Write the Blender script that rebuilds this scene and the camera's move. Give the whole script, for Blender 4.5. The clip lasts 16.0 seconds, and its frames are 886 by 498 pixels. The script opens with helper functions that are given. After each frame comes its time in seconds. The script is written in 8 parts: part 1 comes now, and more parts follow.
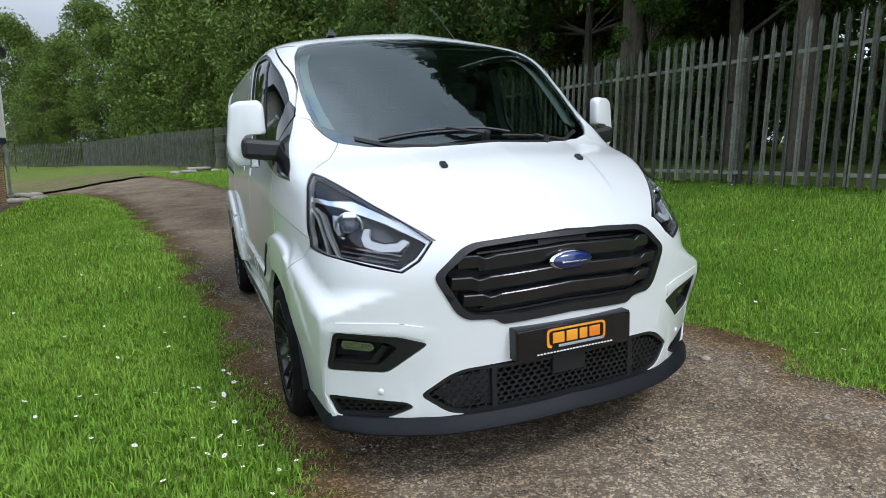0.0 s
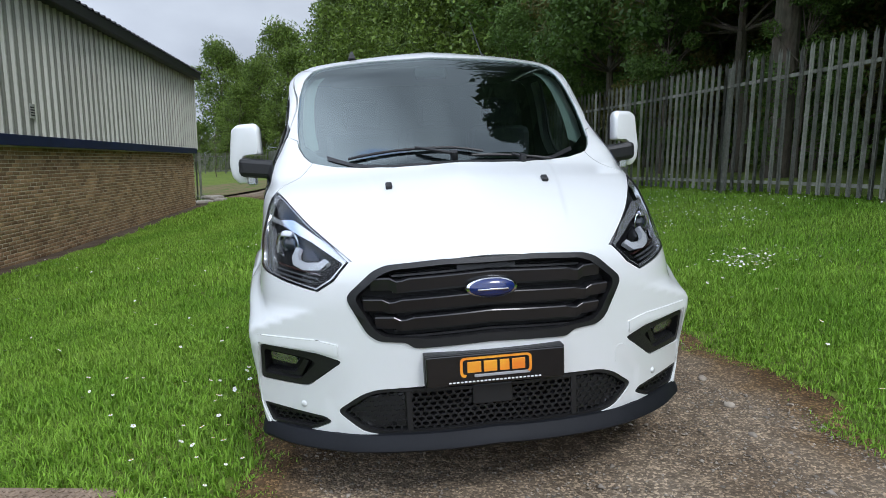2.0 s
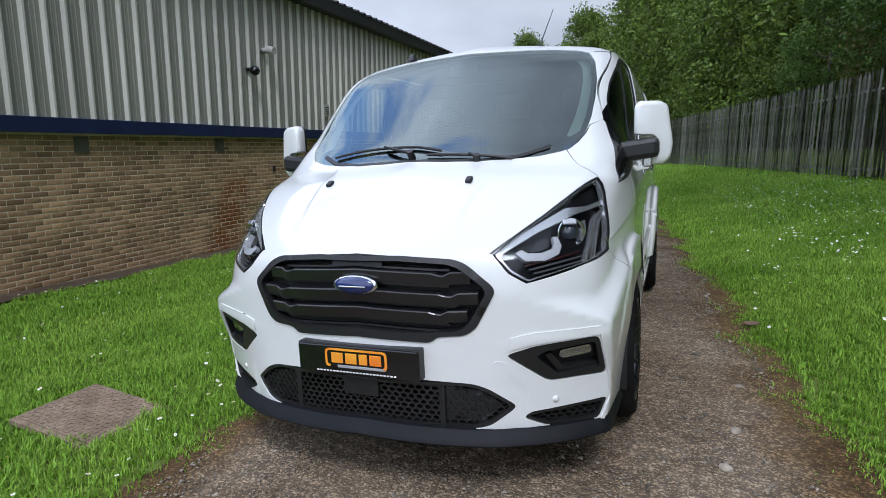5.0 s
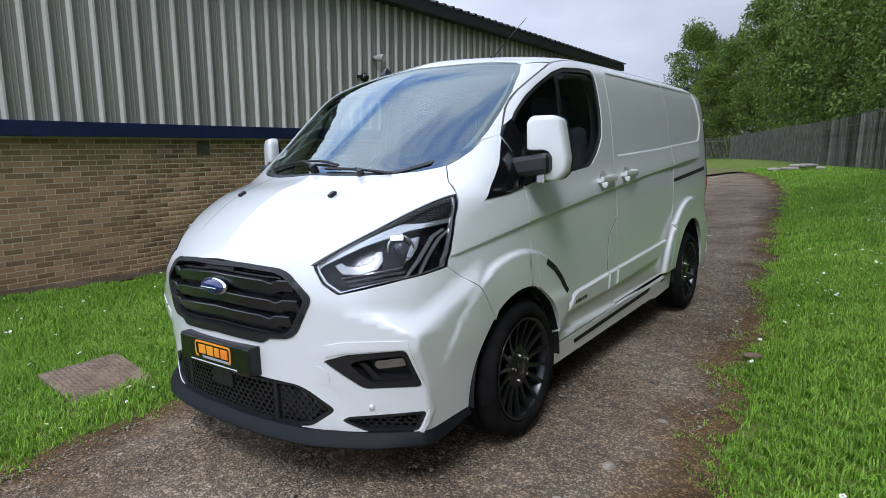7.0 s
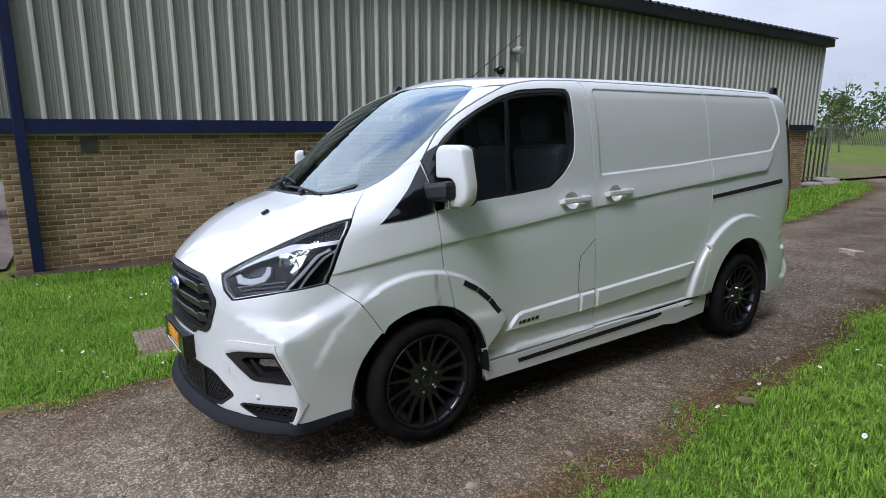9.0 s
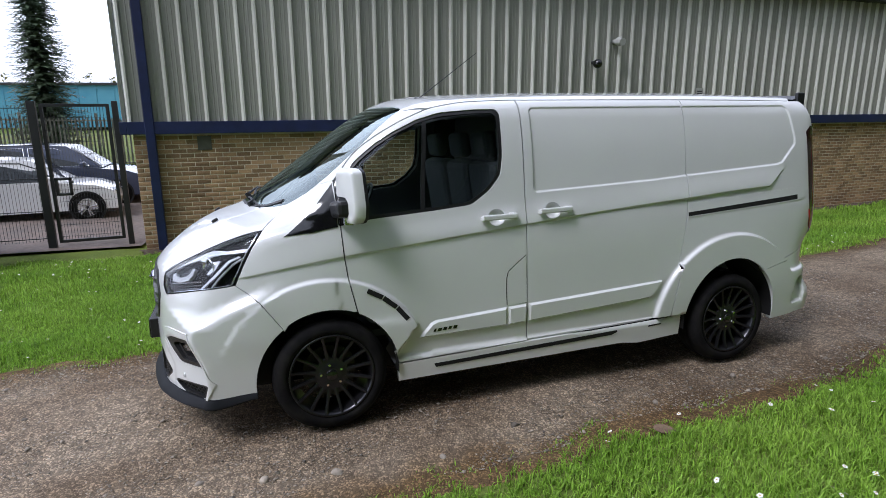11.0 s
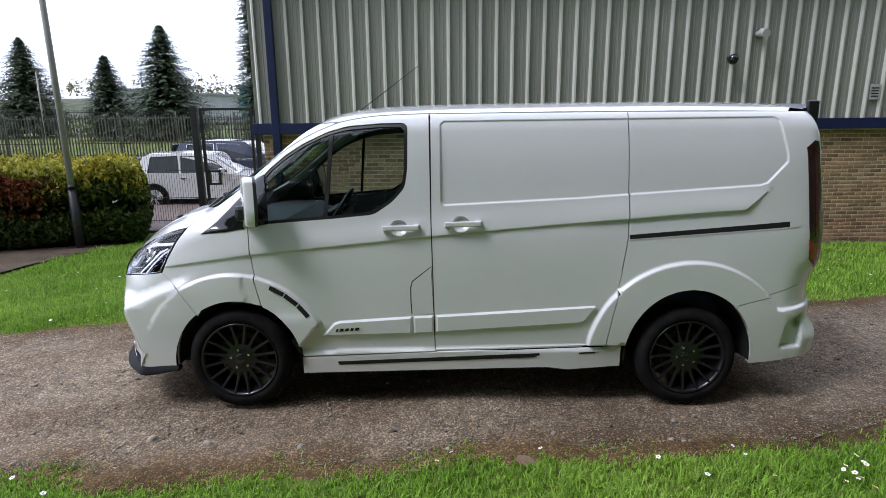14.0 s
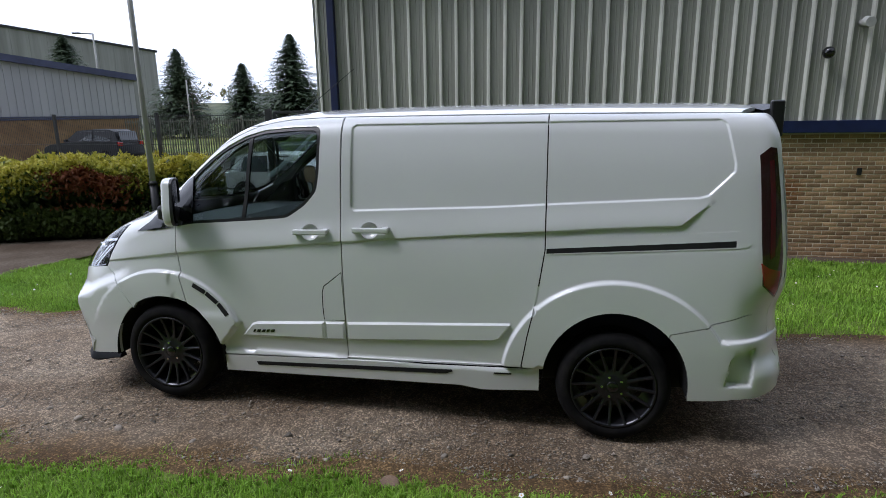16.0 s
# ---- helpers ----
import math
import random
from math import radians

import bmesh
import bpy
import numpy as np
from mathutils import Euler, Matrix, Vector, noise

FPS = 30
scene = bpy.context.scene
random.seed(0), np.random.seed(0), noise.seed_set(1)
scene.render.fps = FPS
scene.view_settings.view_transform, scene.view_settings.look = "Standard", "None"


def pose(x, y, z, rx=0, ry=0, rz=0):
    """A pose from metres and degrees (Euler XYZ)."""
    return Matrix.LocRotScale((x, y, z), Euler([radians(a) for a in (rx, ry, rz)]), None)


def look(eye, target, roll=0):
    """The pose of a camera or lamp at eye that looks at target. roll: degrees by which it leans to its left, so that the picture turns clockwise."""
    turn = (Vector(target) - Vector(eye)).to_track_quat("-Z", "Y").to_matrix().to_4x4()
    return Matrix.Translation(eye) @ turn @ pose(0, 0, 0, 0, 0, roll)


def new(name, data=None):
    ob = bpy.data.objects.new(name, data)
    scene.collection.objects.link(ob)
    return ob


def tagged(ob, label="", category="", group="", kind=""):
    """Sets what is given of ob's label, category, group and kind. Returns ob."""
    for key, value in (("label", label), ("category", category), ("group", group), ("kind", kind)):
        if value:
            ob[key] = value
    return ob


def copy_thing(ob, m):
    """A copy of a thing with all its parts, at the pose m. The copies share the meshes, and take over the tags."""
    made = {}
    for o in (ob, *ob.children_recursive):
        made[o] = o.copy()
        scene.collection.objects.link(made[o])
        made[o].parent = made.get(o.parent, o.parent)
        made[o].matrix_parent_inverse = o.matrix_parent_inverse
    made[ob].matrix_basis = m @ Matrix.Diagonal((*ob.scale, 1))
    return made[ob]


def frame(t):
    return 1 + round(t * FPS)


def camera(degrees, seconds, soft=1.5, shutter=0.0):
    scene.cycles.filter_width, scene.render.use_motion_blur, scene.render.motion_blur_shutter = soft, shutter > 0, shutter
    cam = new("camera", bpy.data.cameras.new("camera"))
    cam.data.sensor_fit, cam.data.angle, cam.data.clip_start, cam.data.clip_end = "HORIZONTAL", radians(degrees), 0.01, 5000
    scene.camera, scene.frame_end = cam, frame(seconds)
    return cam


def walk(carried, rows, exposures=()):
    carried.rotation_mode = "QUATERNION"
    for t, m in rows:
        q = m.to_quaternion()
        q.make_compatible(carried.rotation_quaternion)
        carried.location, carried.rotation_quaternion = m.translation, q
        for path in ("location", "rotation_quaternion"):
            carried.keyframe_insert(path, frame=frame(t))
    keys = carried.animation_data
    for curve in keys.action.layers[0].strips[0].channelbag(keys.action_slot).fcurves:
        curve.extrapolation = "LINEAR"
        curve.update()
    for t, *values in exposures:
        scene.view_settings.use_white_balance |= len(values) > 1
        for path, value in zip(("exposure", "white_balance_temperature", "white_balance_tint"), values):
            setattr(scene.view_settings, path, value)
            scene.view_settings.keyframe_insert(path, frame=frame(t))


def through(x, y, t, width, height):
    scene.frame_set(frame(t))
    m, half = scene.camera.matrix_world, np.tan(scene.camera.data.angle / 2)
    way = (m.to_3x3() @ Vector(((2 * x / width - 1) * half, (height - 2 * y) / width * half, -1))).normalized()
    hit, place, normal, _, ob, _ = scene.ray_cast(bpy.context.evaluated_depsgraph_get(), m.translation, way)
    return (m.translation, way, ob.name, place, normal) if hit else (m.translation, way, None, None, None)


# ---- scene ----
cam = camera(74.2, 16.0, 0.8)
METRES, EYE, TILT, LEAN, TURN = 9.709, 1.175, 0.0, 0.0, -27.3
ROWS = [
    (0.0, 0.0, 0.0, 0.0, 0.05, -9.07, -0.3),
    (0.5, 0.0222, -0.002, 0.0017, 2.66, -9.05, -0.34),
    (1.0, 0.0456, -0.0021, 0.0047, 7.4, -8.89, -0.32),
    (1.5, 0.0685, 0.0044, 0.0059, 11.17, -8.68, -0.32),
    (2.0, 0.0905, 0.0133, 0.0068, 15.61, -8.53, -0.34),
    (2.5, 0.1184, 0.0198, 0.0083, 20.12, -8.52, -0.35),
    (3.0, 0.1433, 0.0294, 0.0085, 25.69, -8.51, -0.39),
    (3.5, 0.1653, 0.0471, 0.0092, 29.57, -8.58, -0.44),
    (4.0, 0.1857, 0.0606, 0.0096, 34.6, -9.13, -0.32),
    (6.5, 0.3039, 0.1606, 0.0212, 56.7, -10.17, -0.1),
    (7.0, 0.3212, 0.1893, 0.0224, 60.3, -10.16, -0.15),
    (7.5, 0.3373, 0.2193, 0.0271, 66.48, -10.6, -0.13),
    (8.0, 0.3596, 0.2515, 0.0346, 71.0, -11.12, -0.1),
    (8.5, 0.3753, 0.2799, 0.0416, 75.59, -11.66, -0.07),
    (9.0, 0.3865, 0.3125, 0.0456, 79.09, -11.95, -0.24),
    (11.5, 0.4243, 0.4808, 0.0704, 97.43, -13.45, 0.37),
    (12.0, 0.4262, 0.5117, 0.0726, 100.5, -13.52, 0.33),
    (12.5, 0.4199, 0.5418, 0.0737, 103.43, -13.4, 0.57),
    (13.0, 0.4131, 0.5687, 0.0757, 106.46, -13.46, 0.37),
    (13.5, 0.402, 0.6011, 0.0777, 110.49, -13.47, 0.57),
    (14.0, 0.3855, 0.6286, 0.076, 112.88, -13.45, 0.53),
    (14.5, 0.3659, 0.6563, 0.0761, 116.09, -13.4, 0.63),
    (15.0, 0.3498, 0.6888, 0.0764, 118.8, -13.26, 0.81),
    (15.5, 0.3317, 0.7141, 0.0755, 122.3, -13.26, 0.77),
    (16.0, 0.3077, 0.7399, 0.0753, 124.88, -13.16, 0.83),
]
walk(cam, [(t, pose(0, 0, EYE, TILT, LEAN, TURN) @ pose(METRES * x, METRES * y, METRES * z, 90 + pitch, roll, yaw)) for t, x, y, z, yaw, pitch, roll in ROWS],
     exposures=[(0.0, 0.36, 6000, 10), (4.0, 0.27, 5900, 13), (8.0, 0.30, 5800, 15), (12.5, 0.58, 6000, 18), (14.5, 0.60, 5950, 18), (16.0, 0.32, 5900, 17)])

# ---- light: bright cloud with blue gaps, a weak veiled sun ----
SUN_UP, SUN_ROUND = radians(54), radians(160)
world = bpy.data.worlds.new("sky")
scene.world = world
world.use_nodes = True
wn, wl = world.node_tree.nodes, world.node_tree.links
bg = wn["Background"]
sky = wn.new("ShaderNodeTexSky")
sky.sky_type, sky.sun_disc, sky.sun_elevation, sky.sun_rotation = "NISHITA", False, SUN_UP, SUN_ROUND
sky.air_density, sky.dust_density = 1.0, 1.0
coord = wn.new("ShaderNodeTexCoord")
stretch = wn.new("ShaderNodeMapping")
stretch.inputs["Scale"].default_value = (1.0, 1.0, 2.4)
stretch.inputs["Location"].default_value = (5.1, 2.3, 0.9)
clouds = wn.new("ShaderNodeTexNoise")
clouds.inputs["Scale"].default_value, clouds.inputs["Detail"].default_value, clouds.inputs["Roughness"].default_value = 2.3, 8, 0.56
cover = wn.new("ShaderNodeValToRGB")
cover.color_ramp.elements[0].position, cover.color_ramp.elements[1].position = 0.35, 0.47
shade = wn.new("ShaderNodeTexNoise")
shade.inputs["Scale"].default_value, shade.inputs["Detail"].default_value = 2.6, 6
tone = wn.new("ShaderNodeValToRGB")
tone.color_ramp.elements[0].position, tone.color_ramp.elements[1].position = 0.35, 0.68
tone.color_ramp.elements[0].color, tone.color_ramp.elements[1].color = (6.2, 6.65, 7.4, 1), (9.3, 9.9, 10.6, 1)
mix = wn.new("ShaderNodeMix")
mix.data_type = "RGBA"
wl.new(coord.outputs["Generated"], stretch.inputs["Vector"])
wl.new(stretch.outputs["Vector"], clouds.inputs["Vector"])
wl.new(stretch.outputs["Vector"], shade.inputs["Vector"])
# broken cloud with blue between it to the west, closed cloud elsewhere
lean = wn.new("ShaderNodeVectorMath")
lean.operation = "DOT_PRODUCT"
lean.inputs[1].default_value = (-0.66, 0.15, 0.735)
gap = wn.new("ShaderNodeMapRange")
gap.inputs["From Min"].default_value, gap.inputs["From Max"].default_value = 0.85, 0.97
gap.inputs["To Min"].default_value, gap.inputs["To Max"].default_value = 0.12, -0.06
thick = wn.new("ShaderNodeMath")
wl.new(coord.outputs["Generated"], lean.inputs[0])
wl.new(clouds.outputs["Fac"], thick.inputs[0])
wl.new(lean.outputs["Value"], gap.inputs["Value"])
wl.new(gap.outputs["Result"], thick.inputs[1])
wl.new(thick.outputs[0], cover.inputs["Fac"])
wl.new(shade.outputs["Fac"], tone.inputs["Fac"])
wl.new(cover.outputs["Color"], mix.inputs["Factor"])
clear_sky = wn.new("ShaderNodeVectorMath")
clear_sky.operation = "SCALE"
clear_sky.inputs["Scale"].default_value = 4.6
wl.new(sky.outputs["Color"], clear_sky.inputs[0])
wl.new(clear_sky.outputs["Vector"], mix.inputs["A"])
near_sun = wn.new("ShaderNodeVectorMath")
near_sun.operation = "DOT_PRODUCT"
near_sun.inputs[1].default_value = (-0.22, -0.46, -0.15)
gain = wn.new("ShaderNodeMath")
gain.inputs[1].default_value = 1.0
glow = wn.new("ShaderNodeVectorMath")
glow.operation = "SCALE"
wl.new(coord.outputs["Generated"], near_sun.inputs[0])
wl.new(near_sun.outputs["Value"], gain.inputs[0])
wl.new(tone.outputs["Color"], glow.inputs[0])
west = wn.new("ShaderNodeMapRange")
west.inputs["From Min"].default_value, west.inputs["From Max"].default_value = 0.76, 0.94
west.inputs["To Min"].default_value, west.inputs["To Max"].default_value = 0.0, 0.9
lit = wn.new("ShaderNodeMath")
wl.new(lean.outputs["Value"], west.inputs["Value"])
wl.new(gain.outputs[0], lit.inputs[0])
wl.new(west.outputs["Result"], lit.inputs[1])
wl.new(lit.outputs[0], glow.inputs["Scale"])
wl.new(glow.outputs["Vector"], mix.inputs["B"])
wl.new(mix.outputs["Result"], bg.inputs["Color"])
bg.inputs["Strength"].default_value = 0.108
sun_data = bpy.data.lights.new("sun", "SUN")
sun_data.energy, sun_data.angle, sun_data.color = 1.4, radians(16), (1.0, 0.98, 0.95)
sun = new("sun", sun_data)
SUN_WAY = Vector((math.sin(SUN_ROUND) * math.cos(SUN_UP), math.cos(SUN_ROUND) * math.cos(SUN_UP), math.sin(SUN_UP)))
sun.matrix_world = look(SUN_WAY * 60, (0, 0, 0))

from mathutils.geometry import delaunay_2d_cdt
# ---- van body surface: x to the van's left, y back from its nose, z up ----
def table(pairs):
    """A smooth monotone curve through (a, b) pairs, evaluated on arrays."""
    a, b = np.array([p[0] for p in pairs], float), np.array([p[1] for p in pairs], float)
    h, d = np.diff(a), np.diff(b) / np.diff(a)
    m = np.zeros(len(a))
    m[0], m[-1] = d[0], d[-1]
    same = d[:-1] * d[1:] > 0
    w1, w2 = 2 * h[1:] + h[:-1], h[1:] + 2 * h[:-1]
    den = np.where(same, w1 / np.where(same, d[:-1], 1) + w2 / np.where(same, d[1:], 1), 1)
    m[1:-1] = np.where(same, (w1 + w2) / den, 0)

    def value(v):
        v = np.asarray(v, float)
        i = np.clip(np.searchsorted(a, v) - 1, 0, len(h) - 1)
        t = (v - a[i]) / h[i]
        tc = np.clip(t, 0, 1)
        out = ((1 + 2 * tc) * (1 - tc) ** 2 * b[i] + tc * (1 - tc) ** 2 * h[i] * m[i]
               + tc ** 2 * (3 - 2 * tc) * b[i + 1] + tc ** 2 * (tc - 1) * h[i] * m[i + 1])
        return out + np.where(t < 0, t * h[i] * m[0], 0) + np.where(t > 1, (t - 1) * h[i] * m[-1], 0)
    return value


def ease(a, b, v):
    t = np.clip((v - a) / (b - a), 0, 1)
    return t * t * (3 - 2 * t)


NOSE = table([(.15, .02), (.3, .0), (.5, .0), (.62, .0), (.75, .0), (.85, .012), (.90, .03), (.94, .06), (.98, .10), (1.03, .16), (1.10, .26),
              (1.18, .41), (1.245, .60), (1.35, .74), (1.5, .945), (1.65, 1.155), (1.83, 1.41), (2.1, 1.80)])
BOW = table([(.2, .29), (.9, .30), (1.2, .30), (1.35, .30), (1.6, .22), (1.85, .12)])
SIDE = table([(.15, .925), (.35, .94), (.6, .95), (.9, .945), (1.1, .932), (1.2, .918), (1.35, .898), (1.6, .862), (1.85, .80), (2.0, .755)])
ROOF = table([(1.0, 1.80), (1.5, 1.895), (2.0, 1.94), (2.6, 1.955), (3.6, 1.96), (4.4, 1.95), (4.9, 1.93)])
CREASE = table([(.5, .945), (1.09, 1.030), (1.53, 1.071), (2.25, 1.137), (3.185, 1.211), (3.486, 1.231), (3.827, 1.257), (4.21, 1.279), (4.8, 1.30)])
TAIL = table([(.2, 4.88), (.55, 4.91), (.8, 4.90), (1.2, 4.865), (1.7, 4.79), (2.0, 4.70)])
WHEEL_F, WHEEL_R, HUB_Z, WHEEL_X = .965, 3.905, .325, .965
LIFT = .05


def poly_sd(px, py, poly):
    """Signed distance (inside positive) of points to a polygon."""
    px, py = np.asarray(px, float), np.asarray(py, float)
    best, inside = np.full(px.shape, 1e9), np.zeros(px.shape, bool)
    n = len(poly)
    for i in range(n):
        (x0, y0), (x1, y1) = poly[i], poly[(i + 1) % n]
        dx, dy = x1 - x0, y1 - y0
        t = np.clip(((px - x0) * dx + (py - y0) * dy) / (dx * dx + dy * dy + 1e-12), 0, 1)
        best = np.minimum(best, (px - x0 - t * dx) ** 2 + (py - y0 - t * dy) ** 2)
        cross = (y0 > py) != (y1 > py)
        inside ^= cross & (px < (x1 - x0) * (py - y0) / (y1 - y0 + 1e-12) + x0)
    return np.where(inside, 1, -1) * np.sqrt(best)


UPPER_PANEL = [(2.32, 1.318), (2.298, 1.345), (2.298, 1.83), (2.325, 1.853), (4.42, 1.862), (4.455, 1.84), (4.504, 1.62), (4.502, 1.57), (4.372, 1.437), (4.32, 1.422), (3.494, 1.374), (3.185, 1.354)]


SCOOP = [(4.505, .36), (4.53, .53), (4.56, .56), (4.68, .60), (4.665, .36)]
LEDGE = [(4.05, .74), (4.366, .748), (4.438, .636), (4.90, .66), (4.90, .10), (4.05, .10)]
POD = [(.43, .60), (.60, .64), (.895, .668), (1.05, .69), (1.05, .20), (.585, .20), (.605, .40)]


SWEEP = table([(.1, .088), (.3, .085), (.36, .08), (.46, .066), (.56, .03), (.64, .004), (.7, 0), (.8, 0)])
SHELF = table([(.0, .63), (.15, .655), (.3, .70), (.45, .765), (.58, .815), (.7, .852), (.8, .878)])


ROUND = table([(.2, 1.0), (.4, 1.0), (.55, 1.9), (.75, 2.0), (.95, .65), (1.2, .2), (1.9, .0)])


def side_width(u, z, fine=True):
    w = SIDE(z) + .05 * (z - .9)
    front = np.clip(1.2 - u, 0, None)
    w = w - .55 * front ** 2 * (.12 + .20 * ease(.75, 1.1, z)) - .9 * np.clip(.5 - u, 0, None) ** 2 * ease(.68, .78, z) - .055 * ease(0, 1, (2.0 - u) / .9) * ease(1.22, 1.48, z)
    rear = np.clip(u - 4.2, 0, None)
    w = w - .07 * rear ** 2 - ROUND(np.clip(z, .2, 1.9)) * np.clip(u - 4.58 + .08 * ease(.4, .55, z), 0, None) ** 2
    # scoop and ledge of the rear bumper
    if fine:
        w = w - .045 * ease(0, .022, poly_sd(u, z, SCOOP))
    # shoulder that stands proud of the door skin under it
    over = z - CREASE(u)
    past = (u - 4.235) * .64 - (z - 1.285) * .77
    w = w + ease(.48, .56, u) * (1 - ease(-.004, .014, past) * ease(3.9, 4.0, u)) * ((.012 + .006 * ease(3.0, 3.5, u)) * ease(-.012, .001, over) * (1 - ease(.0, .16, over)))
    # sunk load-bay panel
    if fine:
        w = w - .014 * ease(0, .018, poly_sd(u, z, UPPER_PANEL))
    # wheel-arch flares
    for wheel, r0, r1, out in ((WHEEL_F, .585, .612, .045), (WHEEL_R, .632, .66, .05)):
        r = np.hypot((u - wheel) / 1.02, z - HUB_Z + .02)
        proud = 1 - ease(r0, r1, r)
        if wheel == WHEEL_F:
            proud = proud * (1 - ease(-.004, .016, (u - 1.515) * .773 - (z - .585) * .634) * ease(1.0, 1.1, u))
            shelf = SHELF(u)
            blend = ease(.60, .78, u)
            ring = proud * ease(.46, .64, z)
            proud = proud * blend + (1 - ease(shelf - .022, shelf + .058, z)) * (1 - blend) + .16 * ring * (1 - blend)
            proud = proud * (1 - .24 * ease(1.035, 1.058, u + .10 * (z - .80)) * ease(.60, .66, z))
        else:
            proud = proud * (1 - (1 - ease(.385, .405, z)) * (1 - ease(3.5, 3.6, u)))
        if wheel == WHEEL_R and fine:
            proud = np.maximum(proud, ease(0, .022, poly_sd(u, z, LEDGE)) * .9)
        w = w + out * proud * ease(.13, .2, z)
    # side skirt under the doors
    w = w + .026 * (1 - ease(.355, .385, z - .01 * (u - 1.4))) * ease(1.2, 1.4, u) * (1 - ease(3.5, 3.6, u))
    return w


def smooth_max(a, b, k):
    h = np.clip(k - np.abs(a - b), 0, None) / k
    return np.maximum(a, b) + h * h * k * .25


def body(x, u, z, fine=True):
    """Below nought inside the van's skin."""
    ax = np.abs(x)
    zs = z
    z = z - LIFT * (.9 - ax)
    slope = (NOSE(z + .01) - NOSE(z - .01)) / .02
    far = np.clip((ax - .5) / .4, 0, 1.1)
    nose = (NOSE(z) + BOW(z) * ax ** 2 + SWEEP(np.clip(z, .1, .8)) * 1.15 * far ** 2 / (far + .15) - u - (.005 * ease(0, .045, poly_sd(ax, z, POD)) * ease(.44, .66, ax) if fine else 0)
            - .009 * (1 - ease(-.004, .030, ax - .312 - .171 * u)) * ease(.10, .30, u) * (1 - ease(.60, .70, u)) * ease(.95, 1.05, z)) / np.sqrt(1 + slope ** 2 + (2 * BOW(z) * ax) ** 2)
    side = ax - side_width(u, zs, fine)
    top = z - ROOF(u) + .075 * ax ** 2
    z = zs
    tail = u - TAIL(z) + .10 * ax ** 4
    f = smooth_max(nose, side, .12 - .107 * (1 - ease(.66, .80, z)))
    f = smooth_max(f, top, .13)
    return smooth_max(f, tail, .16 - .08 * ease(1.5, 1.8, z))


def onto(p, d, reach=1.5):
    """Points p slid along the way d onto the skin."""
    p, d = np.asarray(p, float).reshape(-1, 3), np.asarray(d, float) / np.linalg.norm(d)
    lo, hi, found = np.full(len(p), -.1), np.full(len(p), .1), np.zeros(len(p), bool)
    gap = reach / 22
    for s in np.arange(-reach, reach, gap):
        q = p + d * s
        now = (body(q[:, 0], q[:, 1], q[:, 2], False) < 0) & ~found
        lo, hi = np.where(now, s - gap - .07, lo), np.where(now, s + .16, hi)
        found |= now
    for _ in range(20):
        mid = (lo + hi) / 2
        q = p + d * mid[:, None]
        ins = body(q[:, 0], q[:, 1], q[:, 2]) < 0
        hi, lo = np.where(ins, mid, hi), np.where(ins, lo, mid)
    return p + d * ((lo + hi) / 2)[:, None]


def skin_normal(p):
    e = .0015
    g = np.stack([body(*(p + np.eye(3)[i] * e).T) - body(*(p - np.eye(3)[i] * e).T) for i in range(3)], 1)
    return g / np.maximum(np.linalg.norm(g, axis=1, keepdims=True), 1e-9)


def dense(pts, gap=.04):
    """More points along an open run, so that it stays on the skin."""
    out = [pts[0]]
    for a, b in zip(pts, pts[1:]):
        n = max(1, int(math.ceil(math.dist(a, b) / gap)))
        out += [tuple(np.asarray(a) + (np.asarray(b) - np.asarray(a)) * k / n) for k in range(1, n + 1)]
    return out


def S(*pts):
    """Points (u, z) on the left side of the skin."""
    pts = dense(pts)
    return [tuple(q) for q in onto([(.6, u, z) for u, z in pts], (-1, 0, 0), .8)]


def lift(pts):
    return [(x, z + LIFT * (.9 - abs(x))) for x, z in pts]


def F(*pts):
    """Points (x, z) on the front of the skin, z before the crown of the nose is added."""
    pts = lift(dense(pts))
    return [tuple(q) for q in onto([(x, .6, z) for x, z in pts], (0, 1, 0), 1.3)]


def T(*pts):
    """Points (x, u) on the top of the skin."""
    pts = dense(pts)
    return [tuple(q) for q in onto([(x, u, 1.2) for x, u in pts], (0, 0, -1), .9)]

